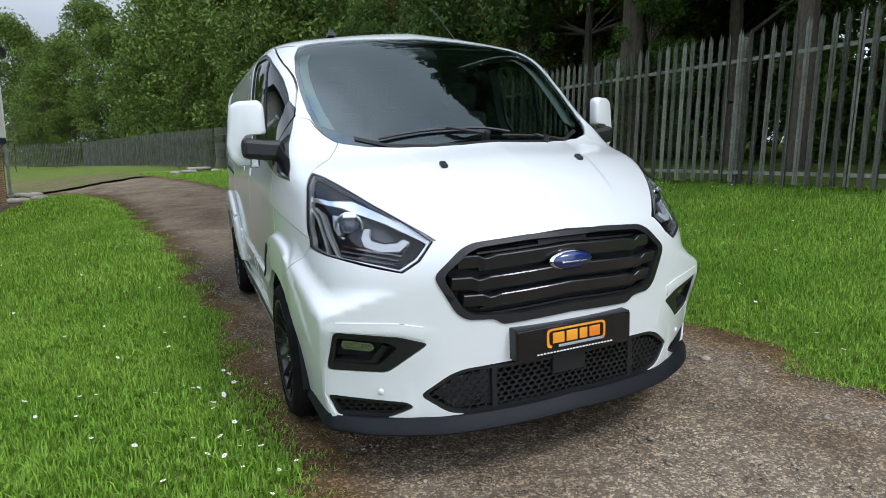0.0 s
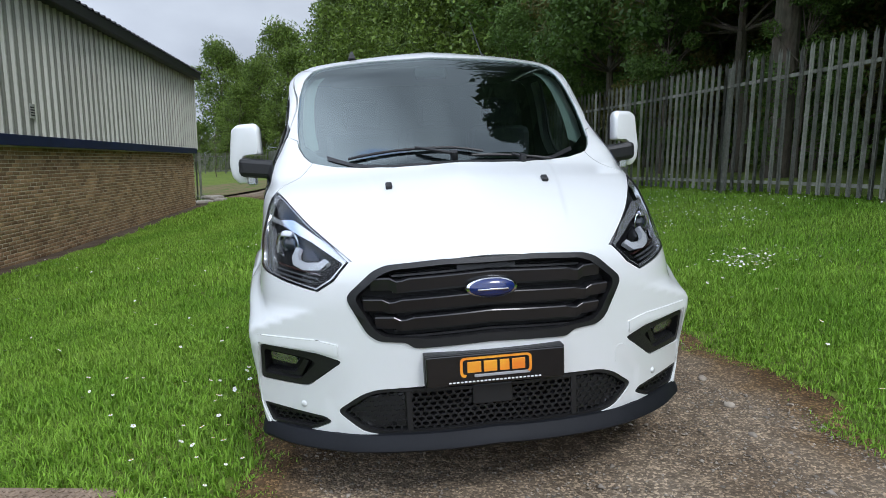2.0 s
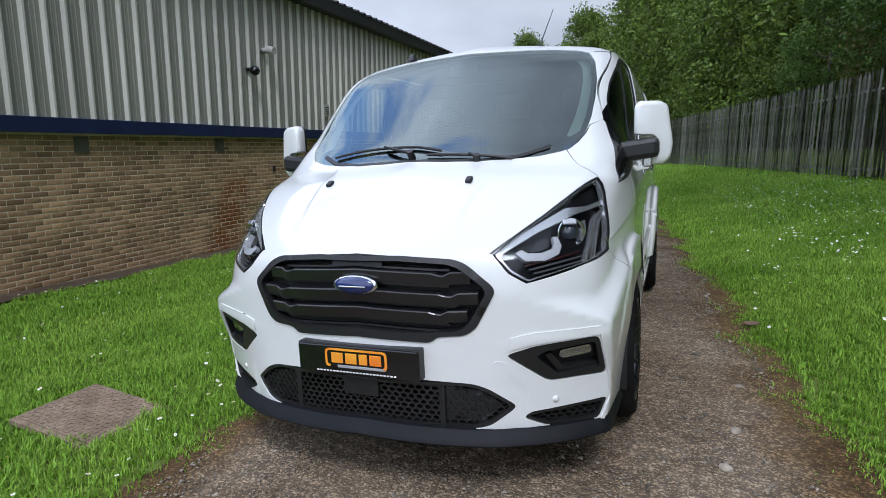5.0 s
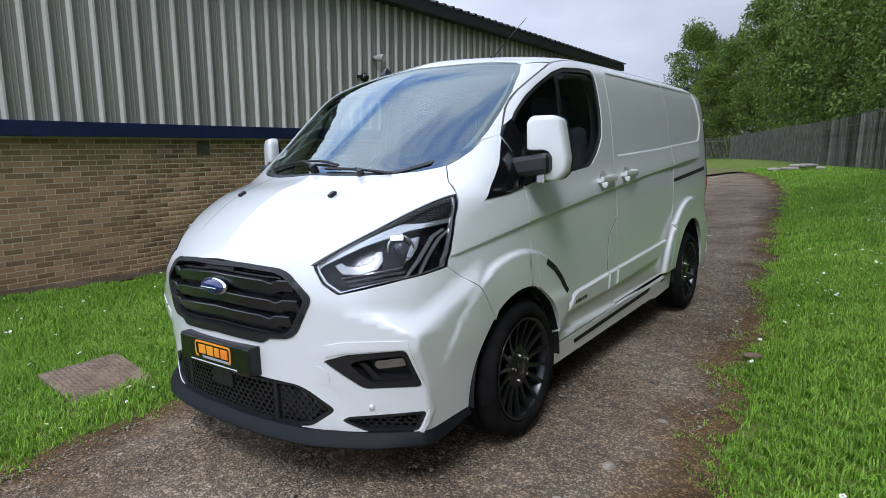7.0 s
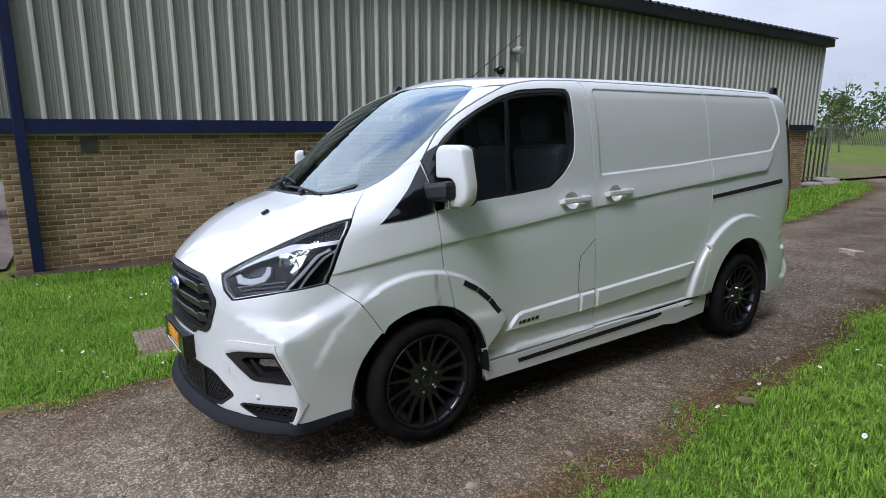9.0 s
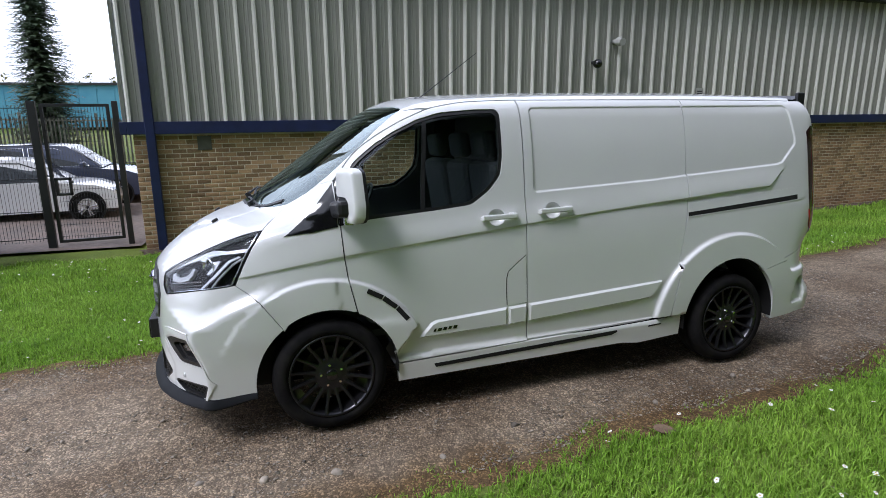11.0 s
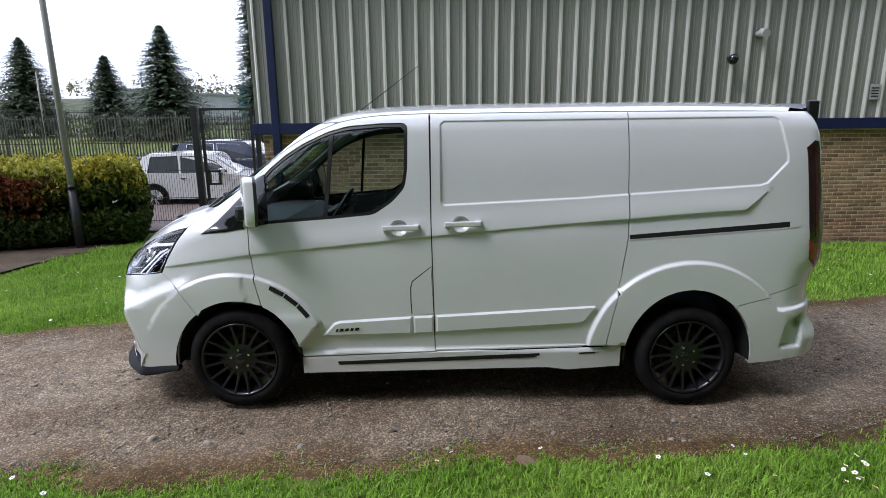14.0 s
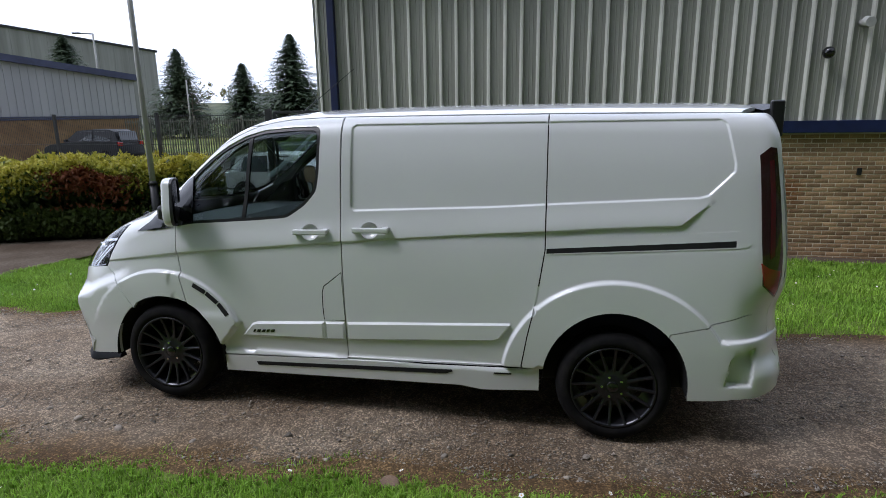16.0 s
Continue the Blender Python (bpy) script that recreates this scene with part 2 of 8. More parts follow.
# ---- materials ----
def material(name, color, rough=0.5, metal=0.0, vary=0.0, scale=8.0, fine=0.0, fine_scale=90.0, bump=0.0, bump_scale=120.0, second=None,
             coat=0.0, per=0.0, spec=0.5, ramp=(0.35, 0.65), stretch=None, rough_vary=0.0):
    """A procedural surface: a base colour, broad variation towards a second colour, fine grain, relief, and chance by piece."""
    m = bpy.data.materials.new(name)
    m.use_nodes = True
    n, l = m.node_tree.nodes, m.node_tree.links
    p = n["Principled BSDF"]
    p.inputs["Roughness"].default_value, p.inputs["Metallic"].default_value = rough, metal
    p.inputs["Specular IOR Level"].default_value = spec
    p.inputs["Coat Weight"].default_value = coat
    p.inputs["Coat Roughness"].default_value = 0.04
    p.inputs["Base Color"].default_value = (*color, 1)
    if not (vary or fine or bump or per or second):
        return m
    tc = n.new("ShaderNodeTexCoord")
    src = tc.outputs["Object"]
    if stretch:
        mp = n.new("ShaderNodeMapping")
        mp.inputs["Scale"].default_value = stretch
        l.new(src, mp.inputs["Vector"])
        src = mp.outputs["Vector"]
    out = None
    if second or vary:
        a = n.new("ShaderNodeTexNoise")
        a.inputs["Scale"].default_value, a.inputs["Detail"].default_value = scale, 6
        r = n.new("ShaderNodeValToRGB")
        r.color_ramp.elements[0].position, r.color_ramp.elements[1].position = ramp
        r.color_ramp.elements[0].color = (*color, 1)
        r.color_ramp.elements[1].color = (*(second or [c * (1 - vary) for c in color]), 1)
        l.new(src, a.inputs["Vector"])
        l.new(a.outputs["Fac"], r.inputs["Fac"])
        out = r.outputs["Color"]
        if rough_vary:
            rr = n.new("ShaderNodeMapRange")
            rr.inputs["To Min"].default_value, rr.inputs["To Max"].default_value = rough - rough_vary, rough + rough_vary
            l.new(a.outputs["Fac"], rr.inputs["Value"])
            l.new(rr.outputs["Result"], p.inputs["Roughness"])
    if fine or per:
        h = n.new("ShaderNodeHueSaturation")
        if out:
            l.new(out, h.inputs["Color"])
        else:
            h.inputs["Color"].default_value = (*color, 1)
        val = None
        if fine:
            b = n.new("ShaderNodeTexNoise")
            b.inputs["Scale"].default_value, b.inputs["Detail"].default_value = fine_scale, 4
            l.new(src, b.inputs["Vector"])
            mr = n.new("ShaderNodeMapRange")
            mr.inputs["From Min"].default_value, mr.inputs["From Max"].default_value = 0.25, 0.75
            mr.inputs["To Min"].default_value, mr.inputs["To Max"].default_value = 1 - fine, 1 + fine
            l.new(b.outputs["Fac"], mr.inputs["Value"])
            val = mr.outputs["Result"]
        if per:
            oi, ge = n.new("ShaderNodeObjectInfo"), n.new("ShaderNodeNewGeometry")
            add = n.new("ShaderNodeMath")
            add.operation = "ADD"
            l.new(oi.outputs["Random"], add.inputs[0])
            l.new(ge.outputs["Random Per Island"], add.inputs[1])
            fr = n.new("ShaderNodeMath")
            fr.operation = "FRACT"
            l.new(add.outputs[0], fr.inputs[0])
            m2 = n.new("ShaderNodeMapRange")
            m2.inputs["To Min"].default_value, m2.inputs["To Max"].default_value = 1 - per, 1 + per
            l.new(fr.outputs[0], m2.inputs["Value"])
            if val:
                mu = n.new("ShaderNodeMath")
                mu.operation = "MULTIPLY"
                l.new(val, mu.inputs[0])
                l.new(m2.outputs["Result"], mu.inputs[1])
                val = mu.outputs[0]
            else:
                val = m2.outputs["Result"]
        l.new(val, h.inputs["Value"])
        out = h.outputs["Color"]
    if out:
        l.new(out, p.inputs["Base Color"])
    if bump:
        c = n.new("ShaderNodeTexNoise")
        c.inputs["Scale"].default_value, c.inputs["Detail"].default_value = bump_scale, 5
        l.new(src, c.inputs["Vector"])
        bn = n.new("ShaderNodeBump")
        bn.inputs["Strength"].default_value, bn.inputs["Distance"].default_value = min(1, bump), 0.01
        l.new(c.outputs["Fac"], bn.inputs["Height"])
        l.new(bn.outputs["Normal"], p.inputs["Normal"])
    return m


def glass(name, tint, rough=0.0, head_on=0.05, sheen=(0.95, 0.97, 1)):
    """A clear tinted pane, glossier towards grazing views from either side."""
    m = bpy.data.materials.new(name)
    m.use_nodes = True
    n, l = m.node_tree.nodes, m.node_tree.links
    n.remove(n["Principled BSDF"])
    clear, gloss, blend, edge = n.new("ShaderNodeBsdfTransparent"), n.new("ShaderNodeBsdfGlossy"), n.new("ShaderNodeMixShader"), n.new("ShaderNodeLayerWeight")
    clear.inputs["Color"].default_value = (*tint, 1)
    gloss.inputs["Roughness"].default_value = rough
    gloss.inputs["Color"].default_value = (*sheen, 1)
    edge.inputs["Blend"].default_value = 0.5
    fifth, rise = n.new("ShaderNodeMath"), n.new("ShaderNodeMath")
    fifth.operation, rise.operation = "POWER", "MULTIPLY_ADD"
    fifth.inputs[1].default_value = 5
    rise.inputs[1].default_value, rise.inputs[2].default_value = 1 - head_on, head_on
    l.new(edge.outputs["Facing"], fifth.inputs[0])
    l.new(fifth.outputs[0], rise.inputs[0])
    l.new(rise.outputs[0], blend.inputs[0])
    l.new(clear.outputs[0], blend.inputs[1])
    l.new(gloss.outputs[0], blend.inputs[2])
    l.new(blend.outputs[0], n["Material Output"].inputs["Surface"])
    return m


def leaf_material(name, color, second, scale=0.6, through=0.35, per=0.25):
    m = material(name, color, 0.55, second=second, scale=scale, per=per, spec=0.3)
    n, l = m.node_tree.nodes, m.node_tree.links
    p = n["Principled BSDF"]
    tr, blend = n.new("ShaderNodeBsdfTranslucent"), n.new("ShaderNodeMixShader")
    src = p.inputs["Base Color"].links[0].from_socket
    l.new(src, tr.inputs["Color"])
    blend.inputs[0].default_value = through
    l.new(p.outputs[0], blend.inputs[1])
    l.new(tr.outputs[0], blend.inputs[2])
    l.new(blend.outputs[0], n["Material Output"].inputs["Surface"])
    return m


PAINT = material("white_paint", (0.76, 0.77, 0.76), 0.32, fine=0.012, fine_scale=700, vary=0.03, scale=2.0, coat=1.0)
BLACK_PLASTIC = material("black_plastic", (0.012, 0.012, 0.013), 0.42, fine=0.2, fine_scale=300, bump=0.15, bump_scale=900)
GLOSS_BLACK = material("gloss_black", (0.006, 0.006, 0.007), 0.12, coat=0.6)
LAMP_BLACK = material("lamp_black", (0.006, 0.006, 0.007), 0.45, spec=0.12)
LAMP_GLASS = material("lamp_bulb_glass", (0.03, 0.035, 0.045), 0.06, coat=1.0)
RUNNING = material("running_light", (.42, .43, .45), .25)
GREY_LIP = material("grey_lip", (0.009, 0.010, 0.013), 0.6, spec=0.22, vary=0.2, scale=5, fine=0.1)
RUBBER = material("rubber", (0.008, 0.008, 0.009), 0.9, spec=0.08, vary=0.3, scale=9, second=(0.017, 0.016, 0.015), bump=0.2)
RIM = material("gunmetal_alloy", (0.045, 0.045, 0.05), 0.28, metal=0.8, fine=0.05)
DARK = material("dark_void", (0.006, 0.006, 0.006), 0.8)
CHROME = material("chrome", (0.75, 0.76, 0.78), 0.1, metal=1.0)
SILVER = material("silver_lamp", (0.62, 0.63, 0.65), 0.2, metal=0.8)
LENS = glass("clear_lens", (0.95, 0.96, 0.97), 0.0, 0.028)
WINDSCREEN = glass("windscreen_glass", (0.40, 0.48, 0.45), 0.0, 0.17, (0.84, 0.95, 0.96))
SIDE_GLASS = glass("side_glass", (0.70, 0.78, 0.77), 0.0, 0.06)
RED_LENS = material("red_lens", (0.30, 0.008, 0.012), 0.12, coat=1.0)
SMOKED = material("smoked_lens", (0.035, 0.012, 0.012), 0.1, coat=1.0)
TRIM_GREY = material("cabin_trim", (0.05, 0.052, 0.057), 0.7, fine=0.15, fine_scale=200)
SEAT_CLOTH = material("seat_cloth", (0.05, 0.052, 0.06), 0.9, fine=0.3, fine_scale=400)
PALE_TRIM = material("pale_trim", (0.35, 0.35, 0.34), 0.7)
BLUE_BADGE = material("blue_badge", (0.008, 0.02, 0.12), 0.25, coat=1.0)
ORANGE = material("orange_print", (0.85, 0.22, 0.02), 0.4, second=(0.9, 0.42, 0.03), scale=9)
WHITE_PRINT = material("white_print", (0.8, 0.8, 0.8), 0.5)
PLATE_BLACK = material("plate_black", (0.006, 0.006, 0.007), 0.2, coat=0.5)
SLAT_BLACK = material("slat_black", (.014, .014, .016), .30, fine=.1, fine_scale=300, coat=.3)

SOIL = material("grassy_soil", (0.10, 0.14, 0.028), 0.95, second=(0.135, 0.175, 0.036), scale=1.3, fine=0.4, fine_scale=40, bump=0.8, bump_scale=60, spec=0.1)
GRASS = leaf_material("grass_blade", (0.196, 0.358, 0.034), (0.284, 0.446, 0.058), 0.9, 0.36, 0.5)
BRICK = material("buff_brick", (0.36, 0.235, 0.125), 0.9, second=(0.25, 0.158, 0.086), scale=1.6, fine=0.22, fine_scale=60, bump=0.5, bump_scale=70, per=0.34, spec=0.2)


def rust_run(m, y, low, top, wide, rust):
    """A brown run-off stain of ragged outline on a wall material, between two heights."""
    n, l = m.node_tree.nodes, m.node_tree.links
    p = n["Principled BSDF"]
    base = p.inputs["Base Color"].links[0].from_socket
    at, cut, rag = n.new("ShaderNodeNewGeometry"), n.new("ShaderNodeSeparateXYZ"), n.new("ShaderNodeTexNoise")
    rag.inputs["Scale"].default_value, rag.inputs["Detail"].default_value = 2.6, 6
    l.new(at.outputs["Position"], cut.inputs[0])
    l.new(at.outputs["Position"], rag.inputs["Vector"])

    def math_node(op, a, b):
        k = n.new("ShaderNodeMath")
        k.operation = op
        for i, v in enumerate((a, b)):
            if isinstance(v, (int, float)):
                k.inputs[i].default_value = v
            else:
                l.new(v, k.inputs[i])
        return k.outputs[0]

    def span(v, a, b):
        k = n.new("ShaderNodeMapRange")
        k.interpolation_type = "SMOOTHSTEP"
        k.inputs["From Min"].default_value, k.inputs["From Max"].default_value = a, b
        l.new(v, k.inputs["Value"])
        return k.outputs["Result"]
    off = math_node("ABSOLUTE", math_node("SUBTRACT", math_node("SUBTRACT", cut.outputs["Y"], math_node("MULTIPLY", cut.outputs["Z"], .45)), y), 0)
    mask = math_node("MULTIPLY", span(off, wide, wide * .15), math_node("MULTIPLY", span(cut.outputs["Z"], top, top - .5), span(cut.outputs["Z"], low - .1, low)))
    mask = math_node("MULTIPLY", mask, span(rag.outputs["Fac"], .30, .50))
    mix = n.new("ShaderNodeMix")
    mix.data_type = "RGBA"
    l.new(mask, mix.inputs["Factor"])
    l.new(base, mix.inputs["A"])
    mix.inputs["B"].default_value = (*rust, 1)
    l.new(mix.outputs["Result"], p.inputs["Base Color"])


rust_run(BRICK, 9.2, -1.2, .95, .62, (.19, .07, .02))
MORTAR = material("mortar", (0.66, 0.585, 0.43), 0.95, vary=0.25, scale=3, fine=0.15, bump=0.4, spec=0.1)
# Paler rib colour, with the light on sunward faces painted in.
PALE_LIT_RIB = material("pale_lit_rib_paint", (0.60, 0.60, 0.53), 0.6, second=(0.48, 0.48, 0.42), scale=1.2, fine=0.08, stretch=(1, 1, 0.12))
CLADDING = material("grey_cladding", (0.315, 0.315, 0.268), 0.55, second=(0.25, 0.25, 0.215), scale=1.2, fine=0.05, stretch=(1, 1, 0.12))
BLUE_STEEL = material("dark_blue_steel", (0.010, 0.018, 0.075), 0.45, vary=0.3, scale=4, fine=0.1)
DARK_STEEL = material("dark_steel", (0.02, 0.021, 0.023), 0.5, vary=0.3, scale=4)
GALV = material("weathered_galvanised", (0.225, 0.225, 0.188), 0.65, metal=0.1, second=(0.125, 0.135, 0.097), scale=2.6, fine=0.25, fine_scale=30, per=0.18)
BARK = material("bark", (0.105, 0.085, 0.063), 0.95, second=(0.065, 0.062, 0.04), scale=5, fine=0.4, fine_scale=30, bump=1.0, bump_scale=25, stretch=(1, 1, 0.3))
LEAF_A = leaf_material("leaf_spring", (0.086, 0.138, 0.018), (0.132, 0.192, 0.030), 0.35, 0.25, 0.6)
LEAF_B = leaf_material("leaf_deep", (0.060, 0.115, 0.018), (0.09, 0.155, 0.026), 0.35, 0.25, 0.4)
LEAF_C = leaf_material("leaf_brown", (0.13, 0.125, 0.03), (0.095, 0.09, 0.025), 0.5)
NEEDLE = leaf_material("conifer_needle", (0.052, 0.080, 0.046), (0.080, 0.112, 0.062), 0.6, 0.15)
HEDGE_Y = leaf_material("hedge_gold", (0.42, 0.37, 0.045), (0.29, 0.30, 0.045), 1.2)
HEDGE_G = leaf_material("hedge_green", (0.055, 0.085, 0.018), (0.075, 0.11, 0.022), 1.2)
HEDGE_R = leaf_material("hedge_red", (0.24, 0.07, 0.03), (0.17, 0.075, 0.03), 1.5)
PETAL = material("daisy_petal", (0.8, 0.8, 0.78), 0.7)
PEBBLE = material("pebble", (0.30, 0.26, 0.21), 0.9, per=0.6, vary=0.3, scale=30)
PAVING = material("block_paving", (0.17, 0.13, 0.11), 0.9, second=(0.12, 0.10, 0.09), scale=2, fine=0.25, fine_scale=12)
WHITE_CAR = material("white_car_paint", (0.74, 0.74, 0.74), 0.3, coat=1.0)
BLUE_CAR = material("blue_car_paint", (0.03, 0.04, 0.08), 0.3, coat=1.0)
BLACK_CAR = material("black_car_paint", (0.006, 0.007, 0.009), 0.4, spec=0.25)
DARK_GLASS = material("dark_glass", (0.045, 0.055, 0.06), 0.05, coat=1.0)
LAMP_GREY = material("lamp_post_grey", (0.34, 0.34, 0.32), 0.6, second=(0.26, 0.26, 0.23), scale=3, stretch=(1, 1, .3))


def gravel_material():
    """Stony track: packed dirt, grey wheel lines, stones at two sizes, brown edges."""
    m = bpy.data.materials.new("gravel_track")
    m.use_nodes = True
    n, l = m.node_tree.nodes, m.node_tree.links
    p = n["Principled BSDF"]
    p.inputs["Roughness"].default_value, p.inputs["Specular IOR Level"].default_value = 0.92, 0.2
    tc = n.new("ShaderNodeTexCoord")
    big, mid = n.new("ShaderNodeTexNoise"), n.new("ShaderNodeTexNoise")
    big.inputs["Scale"].default_value, big.inputs["Detail"].default_value = 1.1, 8
    mid.inputs["Scale"].default_value, mid.inputs["Detail"].default_value = 14, 6
    r = n.new("ShaderNodeValToRGB")
    r.color_ramp.elements[0].position, r.color_ramp.elements[1].position = 0.36, 0.62
    r.color_ramp.elements[0].color, r.color_ramp.elements[1].color = (0.165, 0.123, 0.083, 1), (0.265, 0.213, 0.155, 1)
    vor = n.new("ShaderNodeTexVoronoi")
    vor.inputs["Scale"].default_value = 105
    vr = n.new("ShaderNodeValToRGB")
    vr.color_ramp.elements[0].position, vr.color_ramp.elements[1].position = 0.55, 1.0
    vr.color_ramp.elements[0].color, vr.color_ramp.elements[1].color = (0.70, 0.69, 0.68, 1), (2.0, 1.95, 1.85, 1)
    mx, mx2 = n.new("ShaderNodeMix"), n.new("ShaderNodeMix")
    for q in (mx, mx2):
        q.data_type, q.blend_type = "RGBA", "MULTIPLY"
        q.inputs["Factor"].default_value = 1
    mr = n.new("ShaderNodeMapRange")
    mr.inputs["From Min"].default_value, mr.inputs["From Max"].default_value = 0.3, 0.7
    mr.inputs["To Min"].default_value, mr.inputs["To Max"].default_value = 0.72, 1.3
    sep = n.new("ShaderNodeSeparateColor")
    for q in (big, mid, vor):
        l.new(tc.outputs["Object"], q.inputs["Vector"])
    l.new(big.outputs["Fac"], r.inputs["Fac"])
    l.new(vor.outputs["Color"], sep.inputs["Color"])
    l.new(sep.outputs["Red"], vr.inputs["Fac"])
    l.new(r.outputs["Color"], mx.inputs["A"])
    l.new(vr.outputs["Color"], mx.inputs["B"])
    l.new(mid.outputs["Fac"], mr.inputs["Value"])
    l.new(mx.outputs["Result"], mx2.inputs["A"])
    l.new(mr.outputs["Result"], mx2.inputs["B"])
    rim, rr, dirt, rn = n.new("ShaderNodeAttribute"), n.new("ShaderNodeMapRange"), n.new("ShaderNodeMix"), n.new("ShaderNodeTexNoise")
    rim.attribute_name = "rim"
    rn.inputs["Scale"].default_value, rn.inputs["Detail"].default_value = 3.5, 7
    wob = n.new("ShaderNodeMath")
    wob.operation = "MULTIPLY_ADD"
    wob.inputs[1].default_value = 0.9
    l.new(tc.outputs["Object"], rn.inputs["Vector"])
    l.new(rn.outputs["Fac"], wob.inputs[0])
    l.new(rim.outputs["Fac"], wob.inputs[2])
    rr.inputs["From Min"].default_value, rr.inputs["From Max"].default_value = 0.62, 1.05
    rr.inputs["To Max"].default_value = 1.0
    l.new(wob.outputs[0], rr.inputs["Value"])
    # Multiplies the gravel darker along one stretch of the track.
    dark_stretch, darkened = n.new("ShaderNodeAttribute"), n.new("ShaderNodeMix")
    dark_stretch.attribute_name = "dark_stretch"
    darkened.data_type, darkened.blend_type = "RGBA", "MULTIPLY"
    darkened.inputs["B"].default_value = (0.64, 0.63, 0.63, 1)
    l.new(dark_stretch.outputs["Fac"], darkened.inputs["Factor"])
    l.new(mx2.outputs["Result"], darkened.inputs["A"])
    dirt.data_type, dirt.blend_type = "RGBA", "MULTIPLY"
    dirt.inputs["B"].default_value = (0.56, 0.455, 0.305, 1)
    l.new(rr.outputs["Result"], dirt.inputs["Factor"])
    l.new(darkened.outputs["Result"], dirt.inputs["A"])
    l.new(dirt.outputs["Result"], p.inputs["Base Color"])
    bn, bn2 = n.new("ShaderNodeBump"), n.new("ShaderNodeBump")
    bn.inputs["Strength"].default_value, bn.inputs["Distance"].default_value = 0.7, 0.008
    bn.invert = True
    bn2.inputs["Strength"].default_value, bn2.inputs["Distance"].default_value = 0.8, 0.03
    l.new(vor.outputs["Distance"], bn.inputs["Height"])
    l.new(mid.outputs["Fac"], bn2.inputs["Height"])
    l.new(bn2.outputs["Normal"], bn.inputs["Normal"])
    l.new(bn.outputs["Normal"], p.inputs["Normal"])
    return m


GRAVEL = gravel_material()


# ---- mesh helpers ----
def mesh_of(name, verts, faces, mats=(), smooth=False, slots=None):
    me = bpy.data.meshes.new(name)
    me.from_pydata([tuple(map(float, v)) for v in verts], [], [tuple(map(int, f)) for f in faces])
    for m in mats:
        me.materials.append(m)
    if slots is not None:
        me.polygons.foreach_set("material_index", np.asarray(slots, np.int32))
    if smooth:
        me.polygons.foreach_set("use_smooth", np.ones(len(me.polygons), bool))
    me.update()
    return me


def fast_mesh(name, verts, quads, mats, size=4, slots=None, smooth=False):
    """A mesh from arrays; all faces have the same number of corners."""
    me = bpy.data.meshes.new(name)
    verts, quads = np.asarray(verts, np.float32), np.asarray(quads, np.int32)
    me.vertices.add(len(verts))
    me.vertices.foreach_set("co", verts.ravel())
    me.loops.add(quads.size)
    me.loops.foreach_set("vertex_index", quads.ravel())
    me.polygons.add(len(quads))
    me.polygons.foreach_set("loop_start", np.arange(0, quads.size, size, dtype=np.int32))
    me.polygons.foreach_set("loop_total", np.full(len(quads), size, np.int32))
    for m in mats:
        me.materials.append(m)
    if slots is not None:
        me.polygons.foreach_set("material_index", np.asarray(slots, np.int32))
    if smooth:
        me.polygons.foreach_set("use_smooth", np.ones(len(quads), bool))
    me.update(calc_edges=True)
    return me


def empty(name, m=None):
    ob = new(name)
    ob.empty_display_size = 0.2
    if m is not None:
        ob.matrix_world = m
    return ob


def part(name, bm, mat, parent=None, label="", m=None, smooth=False):
    """Links a bmesh or a mesh as one object under a thing."""
    if isinstance(bm, bmesh.types.BMesh):
        me = bpy.data.meshes.new(name)
        bm.normal_update()
        bm.to_mesh(me)
        bm.free()
        if mat:
            me.materials.append(mat)
        if smooth:
            me.polygons.foreach_set("use_smooth", np.ones(len(me.polygons), bool))
    else:
        me = bm
        if mat and not me.materials:
            me.materials.append(mat)
    ob = new(name, me)
    if parent:
        ob.parent = parent
    if m is not None:
        ob.matrix_basis = m
    if label:
        ob["label"] = label
    return ob


def box(bm, x0, x1, y0, y1, z0, z1, bevel=0.0, m=None, seg=2):
    r = bmesh.ops.create_cube(bm, size=1)
    vs = r["verts"]
    for v in vs:
        v.co = Vector((x0 + (v.co.x + .5) * (x1 - x0), y0 + (v.co.y + .5) * (y1 - y0), z0 + (v.co.z + .5) * (z1 - z0)))
    if bevel:
        es = list({e for v in vs for e in v.link_edges})
        r = bmesh.ops.bevel(bm, geom=es, offset=bevel, segments=seg, profile=0.5, affect="EDGES")
        vs = list({v for f in r["faces"] for v in f.verts} | {v for v in vs if v.is_valid})
    if m is not None:
        bmesh.ops.transform(bm, matrix=m, verts=vs)
    return vs


def boxed(x0, x1, y0, y1, z0, z1, bevel=0.0, m=None):
    bm = bmesh.new()
    box(bm, x0, x1, y0, y1, z0, z1, bevel, m)
    return bm


def rod(bm, a, b, r0, r1=None, seg=10):
    a, b = Vector(a), Vector(b)
    d = b - a
    m = Matrix.Translation((a + b) / 2) @ d.to_track_quat("Z", "Y").to_matrix().to_4x4()
    return bmesh.ops.create_cone(bm, cap_ends=True, segments=seg, radius1=r0, radius2=r0 if r1 is None else r1, depth=d.length, matrix=m)["verts"]


def rodded(a, b, r0, r1=None, seg=10):
    bm = bmesh.new()
    rod(bm, a, b, r0, r1, seg)
    return bm


